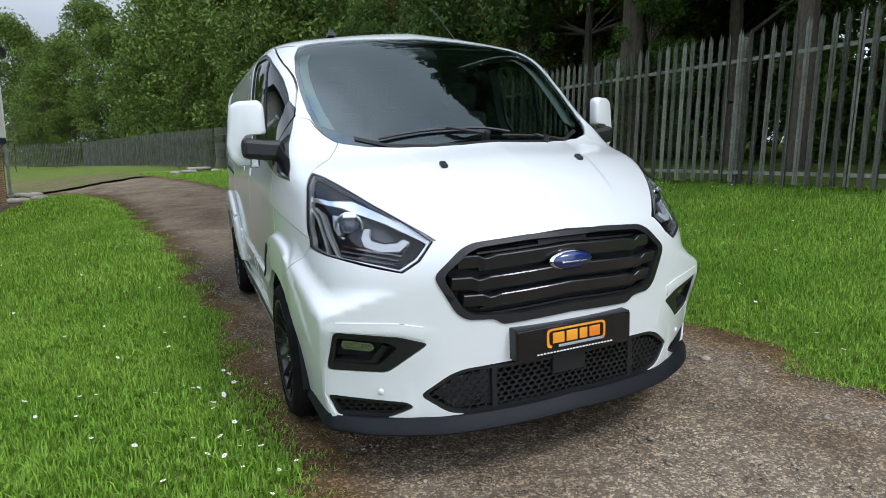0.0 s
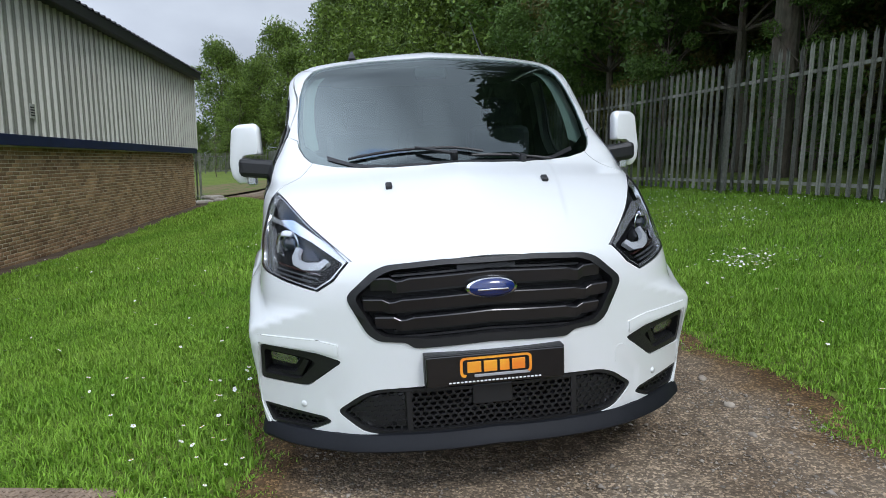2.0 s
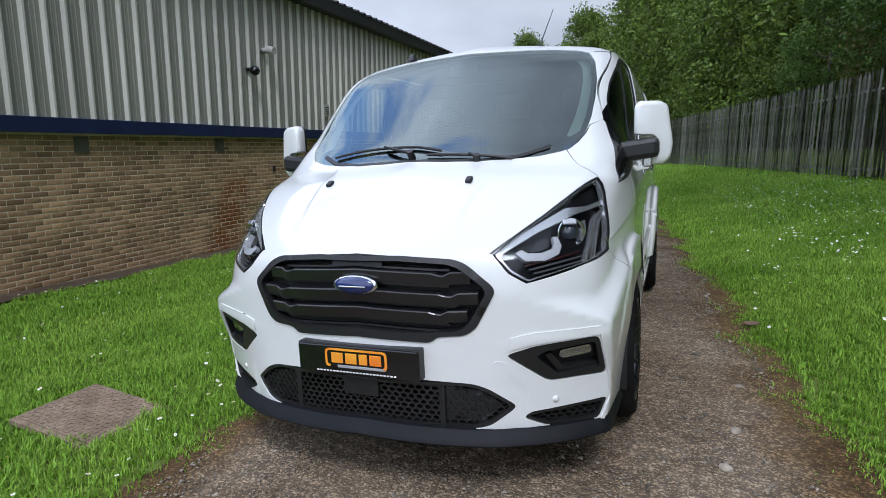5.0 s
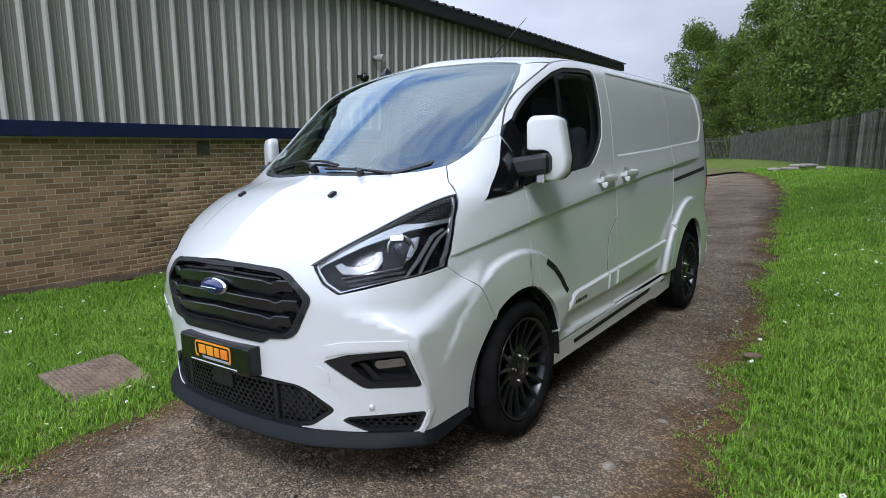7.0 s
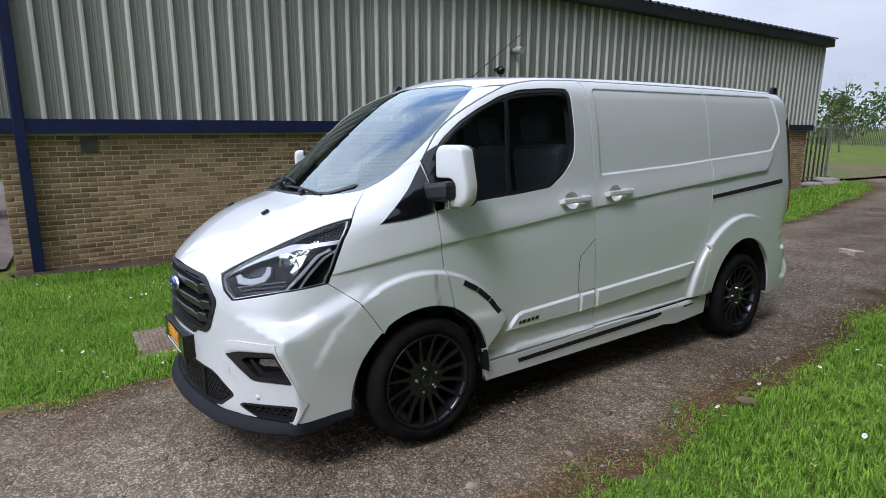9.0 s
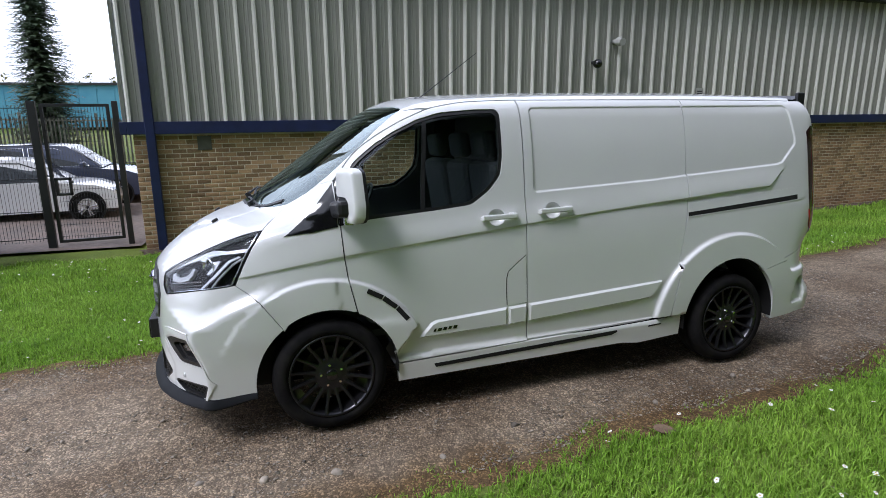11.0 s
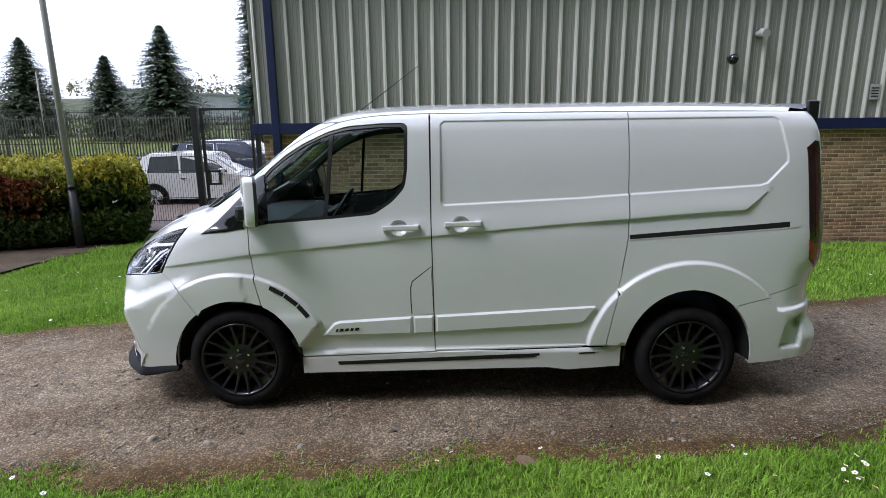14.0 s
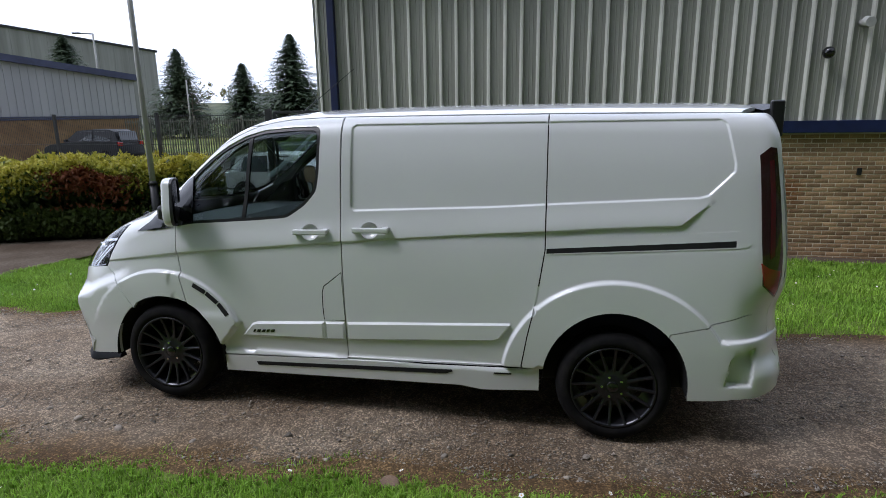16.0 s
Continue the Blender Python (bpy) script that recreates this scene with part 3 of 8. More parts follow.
def lathe(profile, seg=48, axis="x"):
    """A ring swept from (radius, along) pairs about the x axis."""
    bm = bmesh.new()
    rings = []
    for k in range(seg):
        a = 2 * math.pi * k / seg
        rings.append([bm.verts.new((s, r * math.cos(a), r * math.sin(a))) for r, s in profile])
    for k in range(seg):
        p, q = rings[k], rings[(k + 1) % seg]
        for i in range(len(profile) - 1):
            bm.faces.new((p[i], p[i + 1], q[i + 1], q[i]))
    return bm


def loft(rings, closed=True, caps=False):
    """Skin over rings of points of equal count."""
    bm = bmesh.new()
    vs = [[bm.verts.new(p) for p in r] for r in rings]
    n = len(rings[0])
    for a, b in zip(vs, vs[1:]):
        for i in range(n if closed else n - 1):
            bm.faces.new((a[i], a[(i + 1) % n], b[(i + 1) % n], b[i]))
    if caps:
        bm.faces.new(vs[0][::-1])
        bm.faces.new(vs[-1])
    return bm


def prism(points, depth, m=None):
    """A flat outline (x, z) given depth along y."""
    bm = bmesh.new()
    a = [bm.verts.new((x, 0, z)) for x, z in points]
    b = [bm.verts.new((x, depth, z)) for x, z in points]
    bm.faces.new(a)
    bm.faces.new(b[::-1])
    for i in range(len(points)):
        j = (i + 1) % len(points)
        bm.faces.new((a[j], a[i], b[i], b[j]))
    bmesh.ops.recalc_face_normals(bm, faces=bm.faces)
    if m is not None:
        bmesh.ops.transform(bm, matrix=m, verts=bm.verts)
    return bm

# ---- ground, track ----
def height(x, y):
    """The lie of the land: level track, bank rising to the fence, lawn falling to the building."""
    x, y = np.asarray(x, float), np.asarray(y, float)
    bank = .168 * np.clip(x - 3.25, 0, 5.5) + .04 * np.clip(x - 8.75, 0, 30) + .05 * (np.clip(x, -6.5, 3.25) - 2.47)
    fall = np.clip((.5 - x) / 5.36, 0, 1.25) * (.02 + .025 * np.clip(y, -3, 13))
    rise = .016 * np.clip(y - 14, 0, 90) * ease(-8, 0, x) + .011 * np.clip(y - 30, 0, 80) * (1 - ease(-8, 0, x))
    return bank - fall * (1 - .55 * ease(26, 40, y)) + rise - .030 * np.clip(y - 3, 0, 2.5) / 2.5 * (1 - ease(3.0, 3.6, x))


TRACK_MID = table([(-60, 2.2), (-12, 2.0), (-3, 1.92), (0, 1.92), (5, 1.88), (9, 1.72), (12, 1.5), (18, 1.15), (24, .2), (30, -2.0), (36, -6.0), (41, -12.0)])
TRACK_HALF = table([(-60, 1.5), (0, 1.40), (8, 1.36), (14, 1.5), (22, 1.8), (30, 3.0), (41, 6.0)])


def track_edge(y, side):
    y = np.asarray(y, float)
    wob = .05 * np.sin(y * 2.3 + side) + .04 * np.sin(y * 5.1 + 2 * side) + .025 * np.sin(y * 11.3 + side * 3)
    return TRACK_MID(y) + side * (TRACK_HALF(y) + wob)


def build_ground():
    gx = np.unique(np.concatenate([np.arange(-14, 14.01, .35), np.arange(-.6, 4.4, .1), np.linspace(-30, -14, 12), np.linspace(14, 30, 10), [-600, -300, -150, -80, -50, 50, 80, 150, 300, 600]]))
    gy = np.unique(np.concatenate([np.arange(-12, 40.01, .45), np.linspace(40, 100, 30), np.linspace(-60, -12, 18), [-600, -300, -120, 150, 300, 600]]))
    X, Y = np.meshgrid(gx, gy)
    near = (np.abs(X) < 14) & (Y > -12) & (Y < 40)
    Z = height(X, Y) + np.where(near, .008 * np.sin(X * 3.1 + Y) * np.sin(Y * 2.3), 0) - .036
    on = (X > track_edge(np.clip(Y, -60, 41), -1) + .02) & (X < track_edge(np.clip(Y, -60, 41), 1) - .02) & (Y < 41.5) & (Y > -60)
    Z = Z - np.where(on, .03, 0)
    nx, ny = len(gx), len(gy)
    i = np.arange(nx * ny).reshape(ny, nx)
    q = np.stack([i[:-1, :-1], i[:-1, 1:], i[1:, 1:], i[1:, :-1]], -1).reshape(-1, 4)
    ob = new("ground", fast_mesh("ground", np.stack([X, Y, Z], -1).reshape(-1, 3), q, [SOIL], smooth=True))
    tagged(ob, "uneven grassy ground rising in a bank to the fence", "ground", kind="structure")
    ys = np.concatenate([np.arange(-12, 14, .12), np.arange(14, 41, .3)])
    ys = np.concatenate([np.linspace(-60, -12.5, 30), ys])
    s = np.linspace(0, 1, 26)
    lo, hi = track_edge(ys, -1) - .16, track_edge(ys, 1) + .16
    X = lo[:, None] + (hi - lo)[:, None] * s
    Y = np.repeat(ys[:, None], len(s), 1)
    Z = height(X, Y) - .012 + .010 * np.sin(X * 5 + Y * .7) * np.sin(Y * 1.7) + .006 * np.sin(Y * 4.1 + X * 9)
    Z[:, 0] -= .040
    Z[:, -1] -= .040
    Z[:, 1] -= .012
    Z[:, -2] -= .012
    i = np.arange(X.size).reshape(X.shape)
    q = np.stack([i[:-1, :-1], i[:-1, 1:], i[1:, 1:], i[1:, :-1]], -1).reshape(-1, 4)
    rim = np.clip(1 - np.minimum(s, 1 - s) / .22, 0, 1) ** 1.1
    ob = new("track", fast_mesh("track", np.stack([X, Y, Z], -1).reshape(-1, 3), q, [GRAVEL], smooth=True))
    at = ob.data.attributes.new("rim", "FLOAT", "POINT")
    at.data.foreach_set("value", np.tile(rim, len(ys)).astype(np.float32))
    # Gravel is darker from about y 5 on, easing off past y 15.
    dark_stretch = ease(4.6, 6.4, Y + .25 * np.sin(X * 3.1) + .2 * np.sin(X * 7.3 + Y * 2)) * (1 - .6 * ease(15, 22, Y)) * (.8 + .2 * np.sin(X * 2.2 + Y * .9))
    at = ob.data.attributes.new("dark_stretch", "FLOAT", "POINT")
    at.data.foreach_set("value", np.clip(dark_stretch, 0, 1).ravel().astype(np.float32))
    tagged(ob, "worn stony track of packed gravel and brown dirt", "track", kind="structure")


build_ground()

# ---- the long shed: brick plinth, ribbed cladding, blue rail, low eaves ----
WALL_X, WALL_Y0, WALL_LONG, WALL_TURN, RAIL_Z, EAVE_Z = -5.26, 1.15, 23.65, -2.9, 1.48, 4.35
WALL_POSE = pose(WALL_X, WALL_Y0, 0, 0, 0, WALL_TURN)
wall_x = lambda y: WALL_X + math.tan(radians(-WALL_TURN)) * (y - WALL_Y0)


def build_shed():
    shed = tagged(empty("industrial_shed", WALL_POSE), "long industrial shed with buff brick plinth and grey ribbed cladding", "building")
    ln = WALL_LONG
    part("plinth_wall", boxed(-.25, -.012, .06, ln - .1, -1.3, RAIL_Z + .05), MORTAR, shed, "pale mortar bed of the brick plinth")
    part("plinth_wall", boxed(-14, -.25, .06, .28, -1.3, RAIL_Z + .05), MORTAR, shed)
    # ribbed sheets
    prof, y, pitch = [], -.185, .2905
    while y < ln:
        prof += [(y, 0), (y + .060, 0), (y + .066, .006), (y + .076, .006), (y + .082, 0), (y + .125, 0), (y + .131, .006), (y + .141, .006), (y + .147, 0),
                 (y + .200, 0), (y + .232, .045), (y + .262, .045), (y + .284, 0)]
        y += pitch
    prof = [p for p in prof if p[0] > -.01] + [(y, 0)]
    def sheet(pf, z0, z1, m):
        v = [(.05 + d, yy, z) for yy, d in pf for z in (z0, z1)]
        f = [(2 * i, 2 * i + 2, 2 * i + 3, 2 * i + 1) for i in range(len(pf) - 1)]
        # Paler slot for crowns and rising rib faces; sunlight on ribs put into colour.
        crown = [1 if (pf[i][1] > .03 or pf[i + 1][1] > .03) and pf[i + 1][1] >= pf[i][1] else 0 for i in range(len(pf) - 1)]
        me = mesh_of("cladding", v, f, [CLADDING, PALE_LIT_RIB], slots=crown)
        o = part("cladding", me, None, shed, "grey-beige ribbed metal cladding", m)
        sol = o.modifiers.new("thickness", "SOLIDIFY")
        sol.thickness, sol.offset = .004, -1
        return o
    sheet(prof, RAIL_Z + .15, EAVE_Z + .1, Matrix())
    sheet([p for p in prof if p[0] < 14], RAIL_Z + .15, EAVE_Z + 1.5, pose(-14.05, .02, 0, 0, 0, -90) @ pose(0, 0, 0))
    part("base_rail", boxed(-.02, .128, .0, ln, RAIL_Z, RAIL_Z + .20, .006), BLUE_STEEL, shed, "dark blue steel flashing rail")
    part("base_rail", boxed(-14, .128, -.105, .0, RAIL_Z, RAIL_Z + .20, .006), BLUE_STEEL, shed)
    part("corner_post", boxed(.0, .14, .26, .40, -1.2, EAVE_Z, .01), BLUE_STEEL, shed, "dark blue steel post beside the corner")
    part("eaves_fascia", boxed(-.1, .32, -.15, ln + .35, EAVE_Z, EAVE_Z + .26, .01), DARK_STEEL, shed, "dark overhanging eaves gutter")
    v, f, y = [], [], -.15
    while y < ln + .35:
        b = len(v)
        v += [(.34, y, EAVE_Z + .27), (.34, y + .2, EAVE_Z + .27), (.34, y + .23, EAVE_Z + .32), (.34, y + .30, EAVE_Z + .32), (.34, y + .333, EAVE_Z + .27)]
        v += [(-7, p[1], p[2] + 1.6) for p in v[b:b + 5]]
        f += [(b + k, b + k + 1, b + k + 6, b + k + 5) for k in range(4)]
        y += .333
    part("roof_sheet", mesh_of("roof_sheet", v, f, [DARK_STEEL]), None, shed, "dark profiled roof sheets")
    part("end_wall", boxed(-14, -.1, ln - .3, ln - .1, -1.3, EAVE_Z + .2), CLADDING, shed)
    return shed


SHED = build_shed()


# ---- palisade fence on the bank ----
def pale_mesh(h=2.1):
    bm = bmesh.new()
    w, d = .036, .020
    pts = [(-w, 0), (-w * .62, d), (0, d * .25), (w * .62, d), (w, 0)]
    a = [bm.verts.new((x, y, 0)) for x, y in pts]
    b = [bm.verts.new((x, y, h - .09)) for x, y in pts]
    tips = [bm.verts.new((-w * .8, d * .5, h - .02)), bm.verts.new((0, d * .5, h)), bm.verts.new((w * .8, d * .5, h - .02))]
    for i in range(4):
        bm.faces.new((a[i], a[i + 1], b[i + 1], b[i]))
    bm.faces.new((b[0], b[1], tips[0]))
    bm.faces.new((b[1], b[2], tips[1]))
    bm.faces.new((b[2], b[3], tips[1]))
    bm.faces.new((b[3], b[4], tips[2]))
    bmesh.ops.solidify(bm, geom=bm.faces[:], thickness=.003)
    me = bpy.data.meshes.new("pale")
    bm.to_mesh(me)
    bm.free()
    me.materials.append(GALV)
    return me


PALE = pale_mesh()


def fence_run(name, label, line, near=(-1e9, 1e9), group="palisade fences", step=.155, h=2.1, post_every=2.75):
    """A palisade along plan points; pales inside the near stretch are parts, the rest one part."""
    base = empty(name, pose(line[0][0], line[0][1], 0))
    tagged(base, label, "fence", group)
    pts = [Vector((x, y)) for x, y in line]
    far_v, far_f, count = [], [], 0
    pv = np.array([v.co for v in PALE.vertices])
    pf = [tuple(p.vertices) for p in PALE.polygons]
    since = 0.0
    for a, b in zip(pts, pts[1:]):
        d = (b - a).normalized()
        ang = math.atan2(d.y, d.x)
        n = max(1, int((b - a).length / step))
        lo = Vector((d.y, -d.x)) * .02
        za, zb = float(height(a.x, a.y)), float(height(b.x, b.y))
        for hz in (.20, h - .36):
            bm = bmesh.new()
            L = (b - a).length
            box(bm, 0, L, -.05, -.008, hz - .025, hz + .025)
            for v in bm.verts:
                v.co = Vector((a.x - line[0][0] + d.x * v.co.x - d.y * v.co.y, a.y - line[0][1] + d.y * v.co.x + d.x * v.co.y, v.co.z + za + (zb - za) * v.co.x / L))
            part("rail", bm, GALV, base)
        for i in range(n):
            q = a + d * (i + .5) * step
            z = za + (zb - za) * (i + .5) / n + random.uniform(-.015, .015)
            m = pose(q.x - line[0][0], q.y - line[0][1], z + .05, random.uniform(-.4, .4), random.uniform(-.3, .3), math.degrees(ang))
            if near[0] < q.y < near[1] and count < 290:
                o = part("pale", PALE, None, base, m=m)
                count += 1
            else:
                k = len(far_v)
                far_v += [tuple(m @ Vector(p)) for p in pv]
                far_f += [tuple(k + j for j in f) for f in pf]
            since += step
            if since > post_every:
                since = 0
                part("post", boxed(-.05, .05, -.11, -.05, -.15, h - .05, .006, pose(q.x - line[0][0], q.y - line[0][1], z, 0, 0, math.degrees(ang))), GALV, base)
    if far_v:
        o = part("pale_run", mesh_of("pale_run", far_v, far_f, [GALV]), None, base, "rows of pales further along")
        o["kind"] = "stuff"
    return base


FENCE_LINE = [(9.2, -14), (8.0, -4), (7.62, 2.0), (7.5, 7.2), (7.25, 11), (6.6, 16), (5.2, 25), (3.6, 33), (.8, 44), (-4.5, 64)]
fence_run("palisade_fence", "weathered grey-green steel palisade fence along the bank", FENCE_LINE, near=(1.5, 34))
fence_run("palisade_fence", "short steel palisade panel behind the end of the shed", [(-7.2, 27.8), (-4.36, 28.2)], near=(1000, 1001), h=2.2)
fence_run("palisade_fence", "steel palisade fence closing the far end of the track", [(-4.6, 64), (-14, 70), (-30, 72)], near=(1000, 1001))


# ---- trees ----
def leaf_cloud(rng, centers, radii, per, size, flat=.55):
    """Small crossed leaves scattered in the outer part of many clumps."""
    n = len(centers) * per
    c = np.repeat(np.asarray(centers), per, 0)
    r = np.repeat(np.asarray(radii), per)
    d = rng.normal(size=(n, 3))
    d /= np.linalg.norm(d, axis=1, keepdims=True)
    p = c + d * (r * rng.uniform(.35, 1.08, n) ** .7)[:, None] * np.array([1, 1, flat + .3])
    a, b = rng.normal(size=(n, 3)), rng.normal(size=(n, 3))
    a /= np.linalg.norm(a, axis=1, keepdims=True)
    b -= a * (a * b).sum(1, keepdims=True)
    b /= np.linalg.norm(b, axis=1, keepdims=True)
    s = size * rng.uniform(.6, 1.4, n)[:, None]
    v = np.stack([p - a * s, p + b * s * .45, p + a * s, p - b * s * .45], 1).reshape(-1, 3)
    return v, np.arange(4 * n).reshape(-1, 4)


def broad_tree(name, seed, h, spread, leaf, clumps=60, per=110, size=.16, low=.15, label="", trunk_r=None):
    rng = np.random.default_rng(seed)
    t = tagged(empty(name), label, "tree", "woodland trees")
    bm = bmesh.new()
    r = trunk_r or h * .014
    bend = rng.normal(size=2) * h * .02
    prev, tops = Vector((0, 0, -.3)), []
    for i in range(1, 8):
        q = Vector((bend[0] * (i / 7) ** 2 + rng.normal() * .06, bend[1] * (i / 7) ** 2 + rng.normal() * .06, h * .9 * i / 7))
        rod(bm, prev, q, r * (1.15 - i / 8), r * (1.15 - (i + 1) / 8), 8)
        tops.append(q)
        prev = q
    centers, radii = [], []
    for k in range(clumps):
        f = low + (1 - low) * rng.uniform() ** .85
        a = rng.uniform(0, 2 * math.pi)
        w = spread * (math.sin(min(1, (1.05 - f) * 1.5) * math.pi / 2) * .95 + .05) * rng.uniform(.25, 1) ** .6
        c = np.array([math.cos(a) * w + bend[0] * f, math.sin(a) * w + bend[1] * f, h * f])
        centers.append(c)
        radii.append(spread * rng.uniform(.2, .36))
        if k % 2 == 0:
            s = tops[max(0, min(6, int(f * 7) - 1))]
            mid = s.lerp(Vector(c), .5) + Vector((0, 0, -.04 * h * .3))
            rod(bm, s, mid, r * .28, r * .2, 5)
            rod(bm, mid, c, r * .2, r * .06, 5)
    part("trunk", bm, BARK, t)
    v, q = leaf_cloud(rng, centers, radii, per, size)
    part("crown", fast_mesh("crown", v, q, [leaf]), None, t)
    return t


def conifer(name, seed, h, spread, label, per=60, low=.04, leaf=1.0, sub=7):
    rng = np.random.default_rng(seed)
    t = tagged(empty(name), label, "tree", "spruces beyond the car park")
    part("trunk", rodded((0, 0, -.3), (0, 0, h * .97), h * .0125, .02, 10), BARK, t)
    vs = []
    n = int(per * h)
    for k in range(n):
        f = (k + rng.uniform()) / n
        z = h * (low + (1 - low) * f)
        ln = spread * (1 - f) ** .8 * rng.uniform(.45, 1.22) + .12
        a = rng.uniform(0, 2 * math.pi)
        d, s = np.array([math.cos(a), math.sin(a), 0]), np.array([-math.sin(a), math.cos(a), 0])
        for j in range(sub):
            g = (j + .6) / sub
            p = np.array([0, 0, z]) + d * ln * g + np.array([0, 0, -.28 * ln * g + .12 * ln * g * g])
            w = (.075 * h ** .5 + .20 * ln * (1 - .5 * g)) * leaf
            tip = d * w * 1.4 + s * rng.normal() * w * .6 + np.array([0, 0, rng.normal() * w * .5 - .25 * w])
            vs += [p - s * w * .55, p + tip * .1 + np.array([0, 0, .12 * w]), p + s * w * .55, p + tip]
    v = np.array(vs)
    part("crown", fast_mesh("crown", v, np.arange(len(v)).reshape(-1, 4), [NEEDLE]), None, t)
    return t


def place(t, x, y, s=1.0, turn=0.0, z=None):
    t.matrix_world = pose(x, y, float(height(x, y)) if z is None else z, 0, 0, turn) @ Matrix.Scale(s, 4)
    return t


def copy_at(t, x, y, s=1.0, turn=0.0, z=None):
    o = copy_thing(t, pose(x, y, float(height(x, y)) if z is None else z, 0, 0, turn))
    o.scale = (s, s, s)
    return o

# ---- woodland behind the fence ----
tree_a = place(broad_tree("broadleaf_tree", 3, 13, 3.8, LEAF_A, 95, 240, .118, .06, "tall spring-green broadleaf tree behind the fence"), 8.6, 47)
tree_b = place(broad_tree("broadleaf_tree", 4, 15, 3.6, LEAF_B, 80, 260, .12, .08, "tall dark-green broadleaf tree behind the fence"), 11.5, 28, 1, 40)
tree_c = place(broad_tree("broadleaf_tree", 5, 14, 3.2, LEAF_C, 60, 130, .13, .18, "thinly leaved olive-brown tree behind the fence"), 12.3, 15.5, .65, 70)
tree_d = place(broad_tree("canopy_tree", 6, 9.5, 3.2, LEAF_B, 70, 280, .10, .40, "straight-trunked woodland tree with a dense canopy", .19), 11.3, 8.5, 1, 10)
# beside the track
for x, y, s, r in ((5.2, 55, 1.0, 50), (2.5, 69, 1.0, 120), (-6, 78, 1.0, 200), (-15, 84, .45, 20), (9.5, 40, 1.0, 280), (-25, 90, .42, 90), (-38, 94, .4, 300), (8.8, 34, .9, 10), (4, 78, 1.2, 60), (8.2, 61, 1.3, 33),):
    copy_at(tree_a, x, y, s, r)
for x, y, s, r in ((5.6, 48, 1.2, 15), (8.0, 45, 1.25, 140), (3.9, 54, 1.25, 230), (9.0, 42, 1.2, 320), (2.0, 61, 1.15, 75)):
    copy_at(tree_a, x, y, s, r)
# tall ones closing the far end
for x, y, s, r in ((2.6, 72, 1.45, 25), (-4, 82, 1.4, 140), (8.2, 60, 1.5, 260), (10.5, 52, 1.5, 70), (-12, 88, 1.3, 190), (6.5, 56, 1.2, 310), (11.2, 38, 1.35, 100), (9.6, 33, 1.1, 215), (12.5, 31, 1.3, 20), (9.8, 46, 1.45, 330)):
    copy_at(tree_a, x, y, s, r)
# behind the far end
for x, y, s, r in ((7.5, 38, .8, 300), (6.8, 44, .9, 200), (6.0, 52, .8, 20), (10.5, 45, 1.25, 250), (3.0, 60, .85, 260), (-2, 73, 1.0, 310), (-9, 77, .8, 20), (-.5, 74, .7, 230), (13, 52, 1.3, 170), (-11, 96, 1.2, 140),):
    copy_at(tree_a, x, y, s, r)
# filling the row
for x, y, s, r in ((2.8, 61, .62, 80), (6.6, 50, .55, 190), (8.4, 41, .5, 10), (9.2, 30, .55, 100),):
    copy_at(tree_a, x, y, s, r)
# along the fence
for x, y, s, r in ((11.5, 34, 0.85, 10), (13, 22, 0.62, 99), (16, 30, 0.94, 190), (13.5, 40, 0.94, 260), (18, 22, 0.68, 20), (22, 14, 0.74, 130), (21, 5, 0.68, 230), (19, -2, 0.62, 310), (18, -10, 0.62, 77), (16, 48, 1.02, 3),):
    copy_at(tree_b, x, y, s, r)
# deeper in the wood
for x, y, s, r in ((22, 32, 1.1, 210), (27, 20, 0.81, 110), (29, 8, 0.81, 320), (25, -4, 0.81, 50), (17, 15, 0.62, 200), (18.5, 8.5, 0.65, 280), (16.5, 1.5, 0.62, 140), (20, 40, 1.19, 60), (30, 30, 1.27, 80), (16, -18, 0.68, 40),):
    copy_at(tree_b, x, y, s, r)
# young ones close to the fence
for x, y, s, r in ((24, 25, 0.81, 330), (8.9, 24, 0.42, 300), (9.6, 20, 0.4, 40), (9.4, 13.5, 0.3, 190), (10.6, 4, 0.34, 260), (10, -1, 0.34, 120), (9.8, 9.5, 0.26, 70), (12.6, 6.5, 0.42, 20), (13.6, 11.5, 0.5, 90), (12.8, 1, 0.45, 160),):
    copy_at(tree_b, x, y, s, r)
for x, y, s, r in ((10.2, 20, .62, 200), (13.6, 18.5, .7, 15), (11.0, 24.5, .7, 140), (12.5, 11.8, .55, 300), (10.4, 15.2, .5, 40), (11.4, 17.5, .6, 80),):
    copy_at(tree_c, x, y, s, r)
for x, y, s, r in ((13.2, 5.6, 1.0, 80), (10.9, 12.6, .9, 140), (15.5, 9.5, 1.1, 200), (14.6, 13.5, 1.0, 260), (11.8, 2.8, .95, 320), (14, -1.5, 1.0, 30), (11.5, -5, 1.0, 170), (16.2, 4.4, 1.1, 110), (10.4, 18.2, .85, 50), (13.8, 16.8, 1.0, 290),):
    copy_at(tree_d, x, y, s, r)
for x, y, s, r in ((12.2, -10, 1.0, 90), (17.5, 12.2, 1.1, 15),):
    copy_at(tree_d, x, y, s, r)

